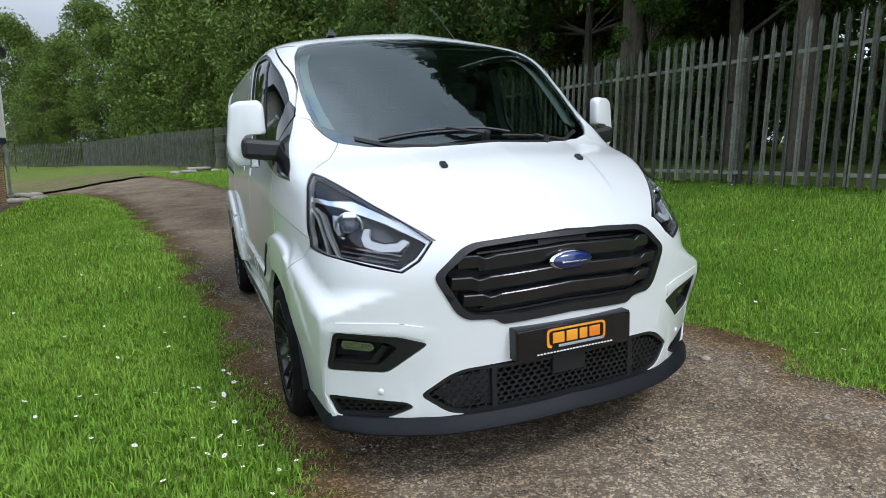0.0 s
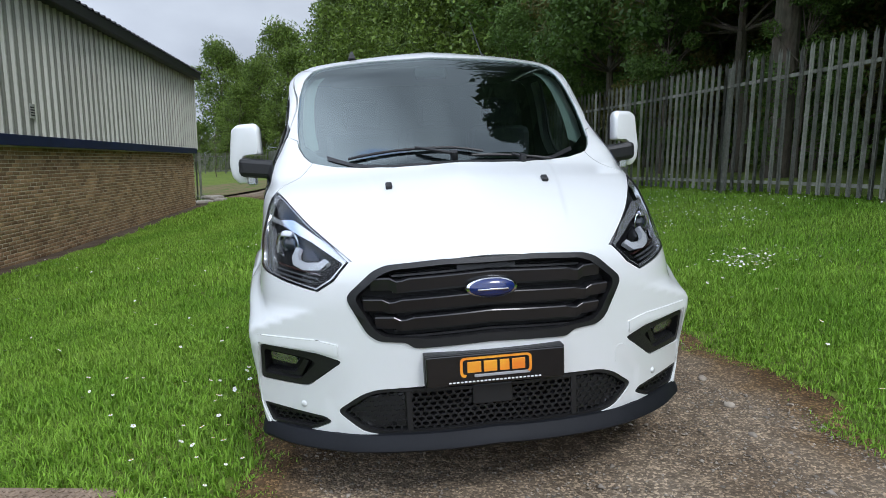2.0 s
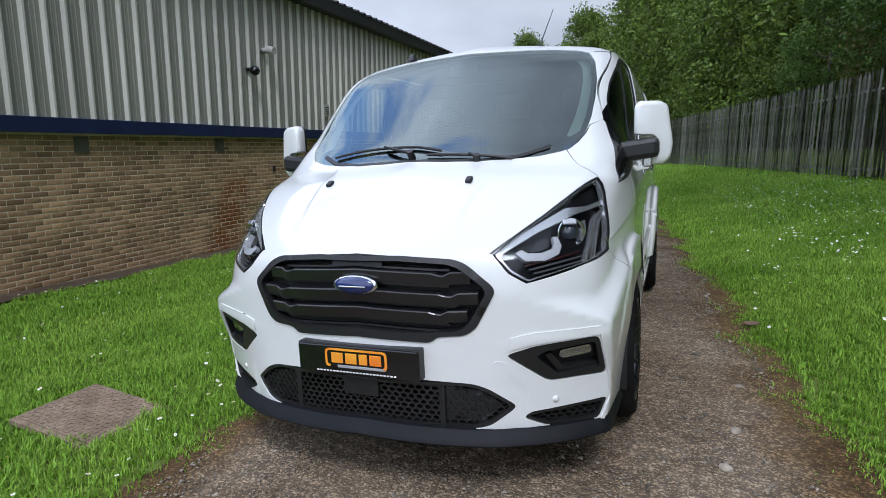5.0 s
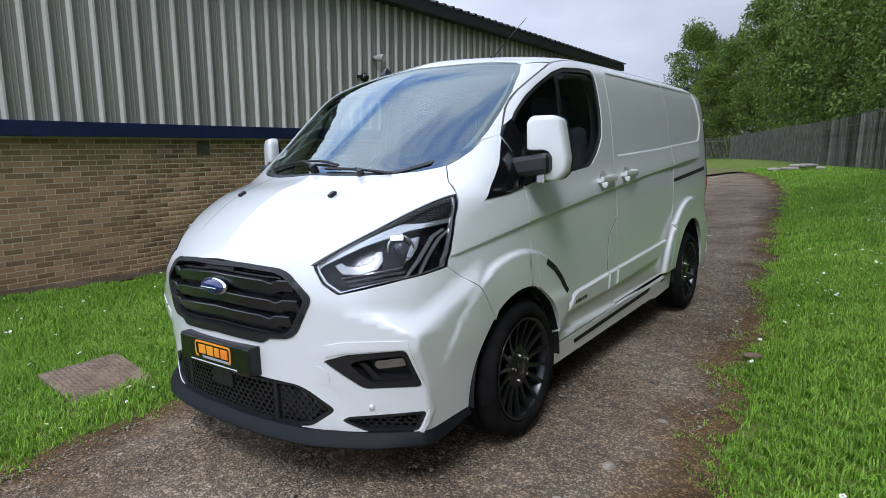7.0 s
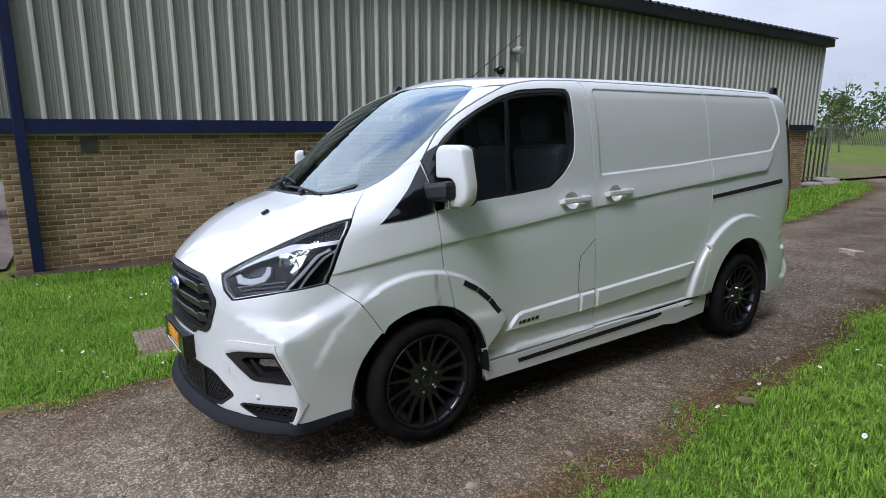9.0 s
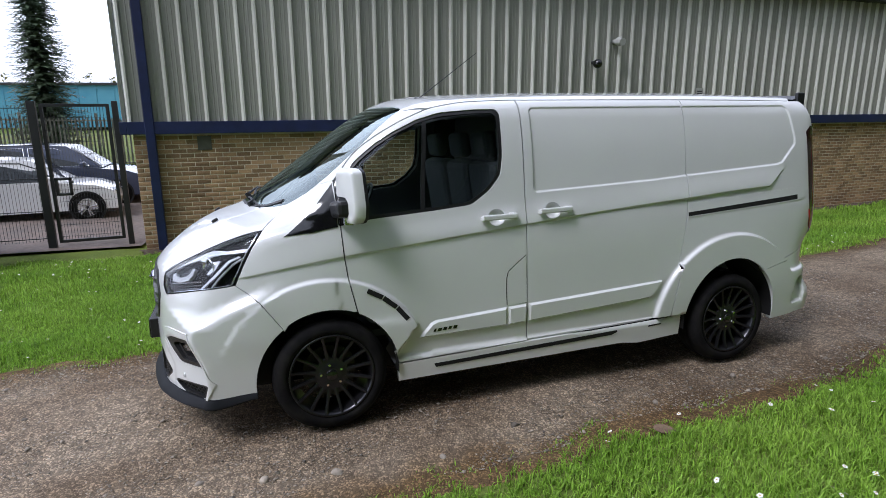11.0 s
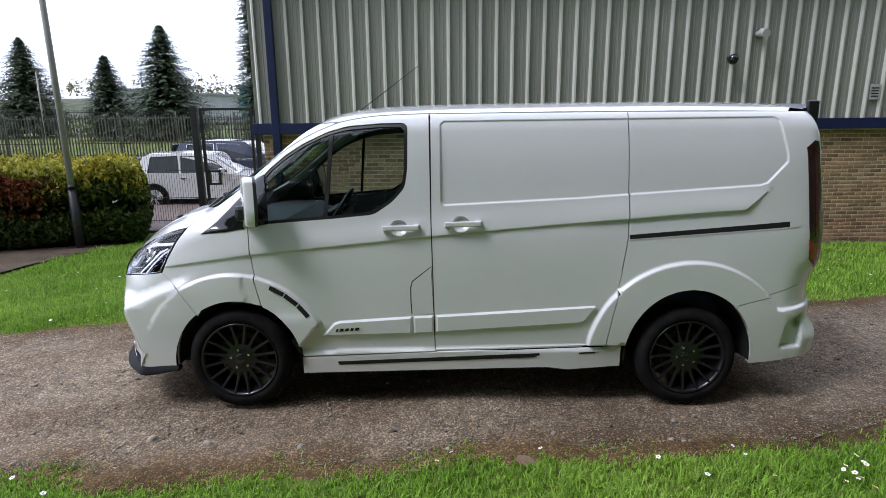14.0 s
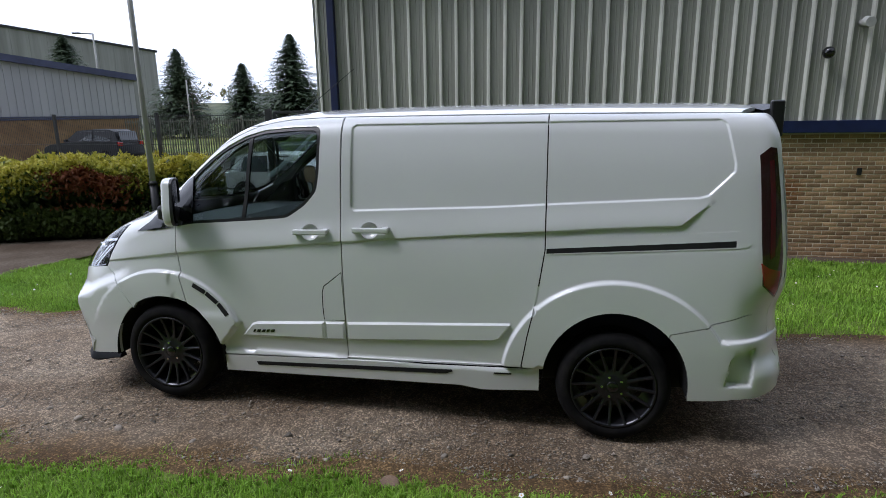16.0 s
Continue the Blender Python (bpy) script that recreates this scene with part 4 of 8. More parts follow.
# ---- yard beside the shed: paving, mesh gate, hedge, parked cars ----
def sheet_on_ground(name, label, pts, mat, lift, step=.25, seed=1, ragged=.06, category="ground"):
    """A patch of surface draped over the ground, with a ragged rim."""
    rng = np.random.default_rng(seed)
    n = len(pts)
    P = []
    for i in range(n):
        a, b = np.array(pts[i]), np.array(pts[(i + 1) % n])
        k = max(2, int(np.linalg.norm(b - a) / step))
        for j in range(k):
            P.append(a + (b - a) * j / k + rng.normal(size=2) * ragged)
    P = np.array(P)
    gx, gy = np.arange(P[:, 0].min(), P[:, 0].max(), step), np.arange(P[:, 1].min(), P[:, 1].max(), step)
    G = np.stack(np.meshgrid(gx, gy), -1).reshape(-1, 2)
    G = G[poly_sd(G[:, 0], G[:, 1], [tuple(p) for p in P]) > step * .4]
    allp = np.concatenate([P, G])
    edges = [(i, (i + 1) % len(P)) for i in range(len(P))]
    vo, _, fo, *_ = delaunay_2d_cdt([Vector(p) for p in allp], edges, [], 1, 1e-6)
    V = np.array([tuple(v) for v in vo])
    z = height(V[:, 0], V[:, 1]) + lift
    ob = new(name, mesh_of(name, np.column_stack([V, z]), [tuple(f) for f in fo], [mat], smooth=True))
    return tagged(ob, label, category, kind="structure")


DIRT = material("bare_dirt", (.075, .055, .038), .95, second=(.12, .095, .07), scale=1.6, fine=.35, fine_scale=35, bump=.9, bump_scale=45, spec=.1)
EARTH = material("grassy_earth", (.17, .125, .075), .95, second=(.10, .13, .035), scale=.9, fine=.35, fine_scale=14, bump=.6, bump_scale=30, spec=.1)
sheet_on_ground("soil_bed", "bare brown soil in front of the hedge", [(-4.6, -.95), (-3.35, -1.45), (-2.2, -1.75), (-.9, -2.0), (.55, -1.9), (.5, -9), (-6, -9), (-5.6, -2)], DIRT, -.002, .3, 2)
sheet_on_ground("soil_border", "strip of bare soil along the foot of the brick wall", [(wall_x(y) + d, y) for d, y in ((-.1, 1.2), (.55, 1.2), (.62, 5), (.70, 9), (.66, 14), (.64, 20), (.60, 24.8), (-.1, 24.8))], DIRT, .0, .22, 3, .045)
sheet_on_ground("far_dirt", "worn earth where the track turns behind the shed", [(-9, 30), (-3, 28), (.5, 31), (-1, 36), (-6, 41), (-14, 42), (-14, 33)], EARTH, .07, .3, 4, .12)
sheet_on_ground("pavement", "brown block paving of the car park", [(-5.7, 1.1), (-5.7, -12), (-23, -24), (-23, 3)], PAVING, .01, 1.0, 5, 0.0, "pavement")


def build_gate():
    g = tagged(empty("mesh_gate", pose(-6.05, 0, 0)), "dark steel mesh pedestrian gate beside the shed", "gate")
    z0 = float(height(-6.05, 0))
    for y, w in ((-.27, .06), (.93, .045)):
        part("gate_post", boxed(-w, w, y - w, y + w, z0 - .2, 2.02, .006), DARK_STEEL, g)
    for y in (-.14, .82):
        part("gate_stile", boxed(-.025, .025, y - .025, y + .025, z0 + .10, 1.97, .004), DARK_STEEL, g)
    for z in (z0 + .12, 1.95):
        part("gate_rail", boxed(-.022, .022, -.14, .82, z - .025, z + .025, .004), DARK_STEEL, g)
    part("lock_box", boxed(-.05, .05, .10, .16, .66, .70, .004), DARK_STEEL, g)
    for y0, y1, z_0, z_1 in ((-.10, .14, .46, .50), (-.10, .14, .72, .76), (.10, .14, .46, .76), (-.10, -.06, .46, .76)):
        part("lock_frame", boxed(-.04, .04, y0, y1, z_0, z_1, .004), DARK_STEEL, g)
    bm = bmesh.new()
    y = -.11
    while y < .80:
        box(bm, -.003, .003, y, y + .005, z0 + .12, 1.95)
        y += .045
    for z in np.arange(z0 + .2, 1.9, .2):
        box(bm, -.005, .002, -.14, .82, z, z + .005)
    part("mesh_infill", bm, DARK_STEEL, g)["kind"] = "stuff"
    return g


build_gate()


def mesh_fence():
    f = tagged(empty("mesh_fence", pose(-6.05, -.3, 0)), "dark welded mesh fence around the car park", "fence")
    run = [(0, 0), (-.15, -2.6), (-.3, -5.2), (-.5, -7.8), (-.7, -10.4), (-.9, -13)]
    for (xa, ya), (xb, yb) in zip(run, run[1:]):
        z0 = float(height(-6.05 + xb, -.3 + yb))
        part("post", boxed(xb - .03, xb + .03, yb - .03, yb + .03, z0 - .2, 1.98, .004), DARK_STEEL, f)
        bm = bmesh.new()
        n = int(abs(yb - ya) / .05)
        for i in range(n):
            y, x = ya + (yb - ya) * i / n, xa + (xb - xa) * i / n
            box(bm, x - .0025, x + .0025, y - .0025, y + .0025, z0 + .05, 1.95)
        for z in (z0 + .1, .2, .75, 1.3, 1.9):
            L = loft([[(xa - .004, ya, z), (xa + .004, ya, z), (xa + .004, ya, z + .012), (xa - .004, ya, z + .012)], [(xb - .004, yb, z), (xb + .004, yb, z), (xb + .004, yb, z + .012), (xb - .004, yb, z + .012)]])
            me = bpy.data.meshes.new("w")
            L.to_mesh(me)
            bm.from_mesh(me)
            L.free()
            bpy.data.meshes.remove(me)
        part("mesh_panel", bm, DARK_STEEL, f)


mesh_fence()


def hedge(name, label, spine, half, h, leaf_top, leaf_low, seed, n=26000, size=.045, red=None):
    """Clipped hedge: leaves over a rounded box section, thick at the surface, with stray shoots."""
    rng = np.random.default_rng(seed)
    t = tagged(empty(name, pose(spine[0][0], spine[0][1], 0)), label, "hedge")
    pts = np.array(spine)
    seg = np.linalg.norm(np.diff(pts, axis=0), axis=1)
    cum = np.concatenate([[0], np.cumsum(seg)])
    s = rng.uniform(0, cum[-1], n)
    cx, cy = np.interp(s, cum, pts[:, 0]), np.interp(s, cum, pts[:, 1])
    k = np.clip(np.searchsorted(cum, s) - 1, 0, len(seg) - 1)
    d = np.diff(pts, axis=0)[k] / seg[k][:, None]
    a = rng.uniform(0, 2 * math.pi, n)
    depth = rng.uniform(.55, 1.03, n) ** .5
    end = np.clip(np.minimum(s, cum[-1] - s) / .16, 0.05, 1) ** .25
    u = np.sign(np.cos(a)) * np.abs(np.cos(a)) ** .45 * half * depth * end
    v = np.sign(np.sin(a)) * np.abs(np.sin(a)) ** .45 * depth * end
    bumps = .05 * np.sin(s * 3.1) + .04 * np.sin(s * 7.3 + u * 5)
    x, y = cx - d[:, 1] * u, cy + d[:, 0] * u
    z = height(x, y) + h * (.5 + .5 * v) * (1 + bumps) + rng.exponential(.02, n) * (v > .8)
    p = np.stack([x - spine[0][0], y - spine[0][1], z], 1)
    f1, f2 = rng.normal(size=(n, 3)), rng.normal(size=(n, 3))
    f1[:, 2] = np.abs(f1[:, 2]) + .3
    f1 /= np.linalg.norm(f1, axis=1, keepdims=True)
    f2 -= f1 * (f1 * f2).sum(1, keepdims=True)
    f2 /= np.linalg.norm(f2, axis=1, keepdims=True)
    sz = size * rng.uniform(.6, 1.5, n)[:, None]
    V = np.stack([p - f1 * sz, p + f2 * sz * .5, p + f1 * sz, p - f2 * sz * .5], 1).reshape(-1, 3)
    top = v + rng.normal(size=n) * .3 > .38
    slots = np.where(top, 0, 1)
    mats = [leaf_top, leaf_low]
    if red is not None:
        mats.append(red[2])
        slots = np.where((np.hypot(p[:, 0] + spine[0][0] - red[0], (p[:, 1] + spine[0][1] - red[1])) + rng.normal(size=n) * .15 < red[3]) & (v > -.2) & (v < .78), 2, slots)
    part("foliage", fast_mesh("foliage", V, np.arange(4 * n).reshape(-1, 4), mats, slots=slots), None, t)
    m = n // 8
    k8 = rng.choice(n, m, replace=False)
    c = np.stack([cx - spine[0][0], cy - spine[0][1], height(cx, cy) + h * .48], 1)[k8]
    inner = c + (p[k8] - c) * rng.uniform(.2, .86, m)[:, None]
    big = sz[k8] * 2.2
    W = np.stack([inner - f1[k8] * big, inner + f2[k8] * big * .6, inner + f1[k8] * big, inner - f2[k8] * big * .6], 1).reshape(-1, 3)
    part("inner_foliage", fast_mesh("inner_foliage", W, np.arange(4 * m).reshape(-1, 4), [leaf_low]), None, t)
    bm = bmesh.new()
    for i in range(14):
        q = np.interp(cum[-1] * (i + .5) / 14, cum, pts[:, 0]) - spine[0][0], np.interp(cum[-1] * (i + .5) / 14, cum, pts[:, 1]) - spine[0][1]
        zz = float(height(q[0] + spine[0][0], q[1] + spine[0][1]))
        for b in range(3):
            rod(bm, (q[0], q[1], zz - .05), (q[0] + rng.normal() * .25, q[1] + rng.normal() * .25, zz + h * .75), .018, .006, 5)
    part("stems", bm, BARK, t)
    return t


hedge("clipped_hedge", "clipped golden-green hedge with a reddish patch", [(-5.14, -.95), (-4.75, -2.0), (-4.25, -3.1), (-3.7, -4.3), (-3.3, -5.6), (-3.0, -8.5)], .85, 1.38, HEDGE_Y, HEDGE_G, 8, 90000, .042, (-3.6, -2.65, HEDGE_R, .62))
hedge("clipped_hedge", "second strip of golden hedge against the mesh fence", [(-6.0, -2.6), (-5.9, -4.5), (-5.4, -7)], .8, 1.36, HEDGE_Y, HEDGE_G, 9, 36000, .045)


def street_lamp(x, y, h, r, label, arm=True, sleeve=True):
    z = float(height(x, y)) if abs(x) < 12 else -.5
    t = tagged(empty("street_lamp", pose(x, y, z)), label, "street lamp", "street lamps")
    part("column", rodded((0, 0, -.2), (0, 0, h), r, r * .7, 14), LAMP_GREY, t, smooth=True)
    if sleeve:
        part("base_sleeve", rodded((0, 0, -.2), (0, 0, 1.0), r * 1.4, r * 1.3, 14), DARK_STEEL, t, "dark lower sleeve", smooth=True)
        part("collar", rodded((0, 0, 1.0), (0, 0, 1.06), r * 1.6, r * 1.0, 14), DARK_STEEL, t, smooth=True)
    if arm:
        part("arm", rodded((0, 0, h - .03), (.2, -.9, h + .02), r * .5, r * .4, 8), DARK_STEEL, t)
        part("lantern", boxed(-.12, .12, -.30, .30, -.05, .05, .03, pose(.25, -1.15, h + .03, 0, 0, 12)), DARK_STEEL, t)
    return t


street_lamp(-3.97, -1.68, 6.2, .055, "grey steel lamp column with dark sleeve in the hedge")
street_lamp(-37.2, -27.5, 8.6, .09, "slim lamp column behind the car park", True, False)
street_lamp(-46, -25.5, 5.6, .08, "slim lamp column behind the car park", False, False)


def car(name, label, paint, x, y, z, turn, length, h, suv=False):
    """A parked car: shaped body with glasshouse, wheels, lamps; nose towards +y before the turn."""
    t = tagged(empty(name, pose(x, y, z, 0, 0, turn)), label, "car", "parked cars")
    L, W = length, .88
    belt, roof = h * .64, h
    body = [(-.5, .40), (-.49, .70), (-.47, belt * 1.0), (-.40, belt * 1.03), (-.1, belt), (.2, belt * .97), (.38, belt * .88), (.47, belt * .74), (.495, .5), (.48, .26), (-.48, .26)]
    def side(prof, w0, w1):
        rings = []
        for s in (-1, -.92, -.5, 0, .5, .92, 1):
            k = w0 if abs(s) < .99 else w0 * .985
            rings.append([(s * (w0 + (w1 - w0) * ease(.6, 1.5, zz)), yy * L * (1 - .035 * abs(s) ** 4), zz + .02 * (1 - s * s) * (zz > .5)) for yy, zz in prof])
        bm = loft(rings, True, True)
        bmesh.ops.recalc_face_normals(bm, faces=bm.faces)
        return bm
    o = part("body", side(body, W, W * .97), paint, t, smooth=True)
    o.data.set_sharp_from_angle(angle=radians(35))
    back = -.46 if suv else -.45
    house = [(back, belt), (back + .05, roof * .93), (back + .10, roof * .985), (-.12, roof), (.06, roof * .965), (.24, belt * .97)]
    o = part("roof", side([(yy, zz) for yy, zz in house], W * .93, W * .68), paint, t, smooth=True)
    o.data.set_sharp_from_angle(angle=radians(35))
    for s in (-1, 1):
        for w in ([(back + .10, belt + .03), (back + .12, roof * .93), (-.16, roof * .945), (-.15, belt + .02)], [(-.13, belt + .02), (-.135, roof * .945), (.0, roof * .93), (.09, roof * .83), (.17, belt + .02)]):
            bm = bmesh.new()
            bm.faces.new([bm.verts.new((s * (W * .93 + (W * .68 - W * .93) * float(ease(.6, 1.5, zz)) + .006), yy * L, zz)) for yy, zz in w])
            bmesh.ops.solidify(bm, geom=bm.faces[:], thickness=.006)
            part("side_window", bm, DARK_GLASS, t)
            edge = [(s * (W * .93 + (W * .68 - W * .93) * float(ease(.6, 1.5, zz)) + .012), yy * L, zz) for yy, zz in w + w[:1]]
            bm = bmesh.new()
            for a, b in zip(edge, edge[1:]):
                rod(bm, a, b, .011, .011, 5)
            part("window_trim", bm, CHROME if paint is BLUE_CAR else BLACK_PLASTIC, t)
        part("headlamp", boxed(s * .62 - .16, s * .62 + .16, L * .43, L * .475, belt * .66, belt * .78, .03), SILVER, t)
        part("tail_lamp", boxed(s * .70 - .12, s * .70 + .12, -L * .488, -L * .46, belt * .80, belt * .98, .02), RED_LENS, t)
        part("door_mirror", boxed(s * .98 - .10, s * .98 + .10, L * .13, L * .13 + .12, belt + .0, belt + .13, .03), paint, t)
        part("door_handle", boxed(s * W - .015, s * W + .015, -L * .13, -L * .10, belt * .86, belt * .89, .004), CHROME, t)
        for yy in (-.31, .31):
            w = empty("wheel")
            w.parent, w.matrix_basis = t, pose(s * (W + .015), yy * L, .315, 0, 0, 0 if s > 0 else 180)
            part("tyre", lathe([(.20, -.16), (.30, -.17), (.315, -.14), (.315, -.02), (.30, .0), (.21, .008)], 32), RUBBER, w, smooth=True)
            part("rim", lathe([(.21, .004), (.19, -.02), (.05, -.015), (.0, -.01)], 32), DARK, w)
            for k in range(10):
                a = 36 * k + (9 if k % 2 else -9)
                part("spoke", boxed(-.018, .002, -.014, .014, .03, .205, .005, pose(0, 0, 0, a)), SILVER if paint is not BLACK_CAR else RIM, w)
            part("arch", lathe([(.36, .012), (.315, .012), (.315, -.1)], 32), DARK, w)
    for yy, zz, ang in ((.15, .5 * (belt + roof), 0),):
        bm = bmesh.new()
        bm.faces.new([bm.verts.new(p) for p in ((-.66, L * .225, belt * 1.0 + .02), (.66, L * .225, belt + .02), (.55, L * .075, roof * .955 + .012), (-.55, L * .075, roof * .955 + .012))])
        bmesh.ops.solidify(bm, geom=bm.faces[:], thickness=.006)
        part("windscreen", bm, DARK_GLASS, t)
    bm = boxed(-.58, .58, -.012, .0, 0, roof - belt - .14, .004, pose(0, back * L - .012, belt + .04, -13))
    part("rear_window", bm, DARK_GLASS, t)
    return t


car("hatchback", "white hatchback parked beyond the mesh gate", WHITE_CAR, -10.1, -1.35, -.52, 3, 3.75, 1.40)
car("estate_car", "dark blue estate car parked behind the white hatchback", BLUE_CAR, -12.6, -1.02, -.52, -4, 4.35, 1.58, True)
car("sport_utility_car", "black sport utility car parked by the brick unit", BLACK_CAR, -21.4, -16.4, -.30, 175, 4.6, 1.62, True)

# ---- beyond the car park ----
FIELD = material("far_grass", (.10, .14, .035), .95, second=(.16, .16, .05), scale=.15, fine=.25, fine_scale=2.0, spec=.1)
sheet_on_ground("field", "rough pale-green field beyond the car park", [(-25, 12), (-25, -40), (-70, -60), (-75, 25)], FIELD, .02, 4.0, 6, .0)
fence_run("palisade_fence", "grey steel palisade fence beyond the car park", [(-23.6, 4), (-24.2, -6), (-24.8, -17)], near=(1000, 1001), h=2.35)


def unit(name, label, a, b, depth, eave_a, eave_b, base, brick_h, clad, trim, ribs=.4):
    """A distant industrial unit seen on its wall from a to b (plan), with a sloping roof line."""
    t = tagged(empty(name, pose(a[0], a[1], base)), label, "building")
    d = Vector((b[0] - a[0], b[1] - a[1]))
    ln, ang = d.length, math.degrees(math.atan2(d.y, d.x))
    m = pose(0, 0, 0, 0, 0, ang)
    bm = prism([(0, 0), (ln, 0), (ln, eave_b), (0, eave_a)], depth, m)
    part("wall", bm, clad, t)
    if brick_h:
        part("plinth_wall", boxed(-.03, ln + .03, -.06, 0, 0, brick_h, 0, m), BRICK, t, "buff brick plinth")
        part("base_rail", boxed(-.05, ln + .05, -.10, 0, brick_h, brick_h + .18, 0, m), trim, t)
    k = 0
    n = int(ln / ribs)
    for i in range(n):
        x = (i + .5) * ribs
        top = eave_a + (eave_b - eave_a) * x / ln
        part("rib", boxed(x - .03, x + .03, -.05, -.002, (brick_h + .2) if brick_h else 0, top, 0, m), clad, t)
    bm = prism([(-.3, eave_a - .05), (ln + .3, eave_b - .05), (ln + .3, eave_b + .30), (-.3, eave_a + .30)], depth + .6, m @ pose(0, -.3, 0))
    part("roof_edge", bm, trim, t, "thin dark roof edge")
    return t


PALE_CLAD = material("pale_cladding", (.42, .43, .44), .5, second=(.38, .39, .40), scale=.8, stretch=(1, 1, .1))
SOOT_CLAD = material("streaked_sheet", (.30, .30, .29), .8, second=(.20, .20, .19), scale=.6, fine=.1, fine_scale=3, stretch=(1, 1, .06))
CYAN_CLAD = material("cyan_cladding", (.06, .26, .38), .5, second=(.10, .32, .42), scale=.3)
DULL_BLUE = material("dull_blue_trim", (.06, .07, .14), .5, vary=.3, scale=2)
unit("industrial_unit", "pale clad industrial unit with brick plinth and blue roof edge", (-20.6, -22.2), (-28.2, -18.5), 12, 5.6, 4.6, -.55, 2.35, PALE_CLAD, DULL_BLUE, .38)
unit("warehouse", "huge streaked grey warehouse wall beyond the units", (-74, -80), (-102, -64), 40, 17.2, 14.2, -.5, 0, SOOT_CLAD, DARK_STEEL, 2.6)
unit("warehouse", "low grey warehouse with a cyan glazed front far off", (-88, -20), (-84, -4), 20, 5.4, 5.4, 0, 0, CYAN_CLAD, DARK_STEEL, 2.2)
unit("warehouse", "low pale-roofed sheds across the valley", (-96, -42), (-98, -22), 25, 5.5, 4.2, 0, 0, PALE_CLAD, SOOT_CLAD, 4.0)

spr = place(conifer("spruce_tree", 11, 8.6, 4.5, "dark conical spruce beyond the palisade", 190, .04, .44, 10), -45, -15, 1, 0, .0)
copy_at(spr, -53, -30.5, 1.0, 70, .0)
copy_at(spr, -50.5, -41, 1.15, 130, .0)
place(conifer("spruce_tree", 12, 11.5, 1.6, "tall narrow spruce beyond the car park", 150, .04, .42, 9), -28.8, -4.05, 1, 0, -.4)
place(conifer("conifer_tree", 15, 6.4, 2.9, "rounded brown-green conifer beyond the palisade", 130, .04, .62, 9), -46, -20, 1, 0, .0)
larch = place(conifer("larch_tree", 14, 16, 4.4, "tall dark conifer standing close behind the fence", 95, .34, .26, 18), 9.9, 6.2)
copy_at(larch, 9.6, 9.8, 1.32, 80)
copy_at(larch, 10.8, 1.6, .9, 200)
bare = place(broad_tree("leafless_tree", 21, 6, 2.4, LEAF_C, 70, 4, .035, .25, "almost bare shrubby tree", .06), -50, -27.5, 1, 0, 0.0)
copy_at(bare, -13.2, 56, 1.0, 100)
copy_at(bare, -9, 60, .8, 30)


def ridge(name, label, a, b, base, h, mat, seed, amp):
    """A long low rise of ground far off."""
    rng = np.random.default_rng(seed)
    n = 90
    V, Fc = [], []
    for i in range(n + 1):
        t = i / n
        x, y = a[0] + (b[0] - a[0]) * t, a[1] + (b[1] - a[1]) * t
        k = h * (.7 + amp * (math.sin(t * 9 + seed) + .5 * math.sin(t * 23 + seed * 2)) + rng.normal() * .012)
        V += [(x * .80, y * .80, base), (x, y, base + k), (x * 1.35, y * 1.35, base + k * .8)]
    for i in range(n):
        Fc += [(3 * i, 3 * i + 3, 3 * i + 4, 3 * i + 1), (3 * i + 1, 3 * i + 4, 3 * i + 5, 3 * i + 2)]
    return tagged(new(name, mesh_of(name, V, Fc, [mat], smooth=True)), label, "hill", kind="structure")


HAZE_GREEN = material("far_hill", (.10, .12, .075), .95, second=(.15, .15, .10), scale=.03, fine=.3, fine_scale=.3, spec=.05)
ridge("backdrop", "low wooded hill on the horizon", (-150, -220), (-230, 120), -1, 9, HAZE_GREEN, 3, .12)
rng = np.random.default_rng(5)
far_c, far_r = [], []
for i in range(420):
    t = rng.uniform()
    x, y = -148 - 60 * t + rng.normal() * 6, -150 + 230 * t
    far_c.append((x, y, 7.0 + rng.uniform(0, 2.2) * (1 if i % 3 else 2)))
    far_r.append(rng.uniform(.8, 2.0))
v, q = leaf_cloud(rng, far_c, far_r, 16, .45)
tagged(new("far_woodland", fast_mesh("far_woodland", v, q, [LEAF_C])), "hazy line of thin trees along the hill", "woodland", kind="stuff")
far_c = [(rng.uniform(-70, -12), 88 + rng.uniform(0, 20), rng.uniform(1, 6.5)) for i in range(300)]
v, q = leaf_cloud(rng, far_c, [rng.uniform(1, 2.2) for _ in far_c], 40, .3)
tagged(new("far_woodland", fast_mesh("far_woodland", v, q, [LEAF_B])), "band of bushes beyond the far fence", "woodland", kind="stuff")
far_c = [(8.5 + rng.uniform(0, 5) + .02 * k, -14 + k * .16, float(height(9, 5)) + rng.uniform(.1, 2.2)) for k in range(300)]
v, q = leaf_cloud(rng, far_c, [rng.uniform(.4, .9) for _ in far_c], 70, .085)
tagged(new("undergrowth", fast_mesh("undergrowth", v, q, [LEAF_B])), "dark bramble undergrowth behind the fence", "undergrowth", kind="stuff")
far_c = [(17 + rng.uniform(0, 16), -25 + rng.uniform(0, 95), .8 + rng.uniform(.0, 5.4)) for k in range(820)]
v, q = leaf_cloud(rng, far_c, [rng.uniform(1.0, 2.0) for _ in far_c], 70, .24)
tagged(new("undergrowth", fast_mesh("undergrowth", v, q, [LEAF_B])), "deep shaded thicket inside the wood", "undergrowth", kind="stuff")
far_c = [(8.0 + rng.uniform(0, 5) - k * .022, 34 + k * .1, 1.0 + rng.uniform(.0, 4.0)) for k in range(330)]
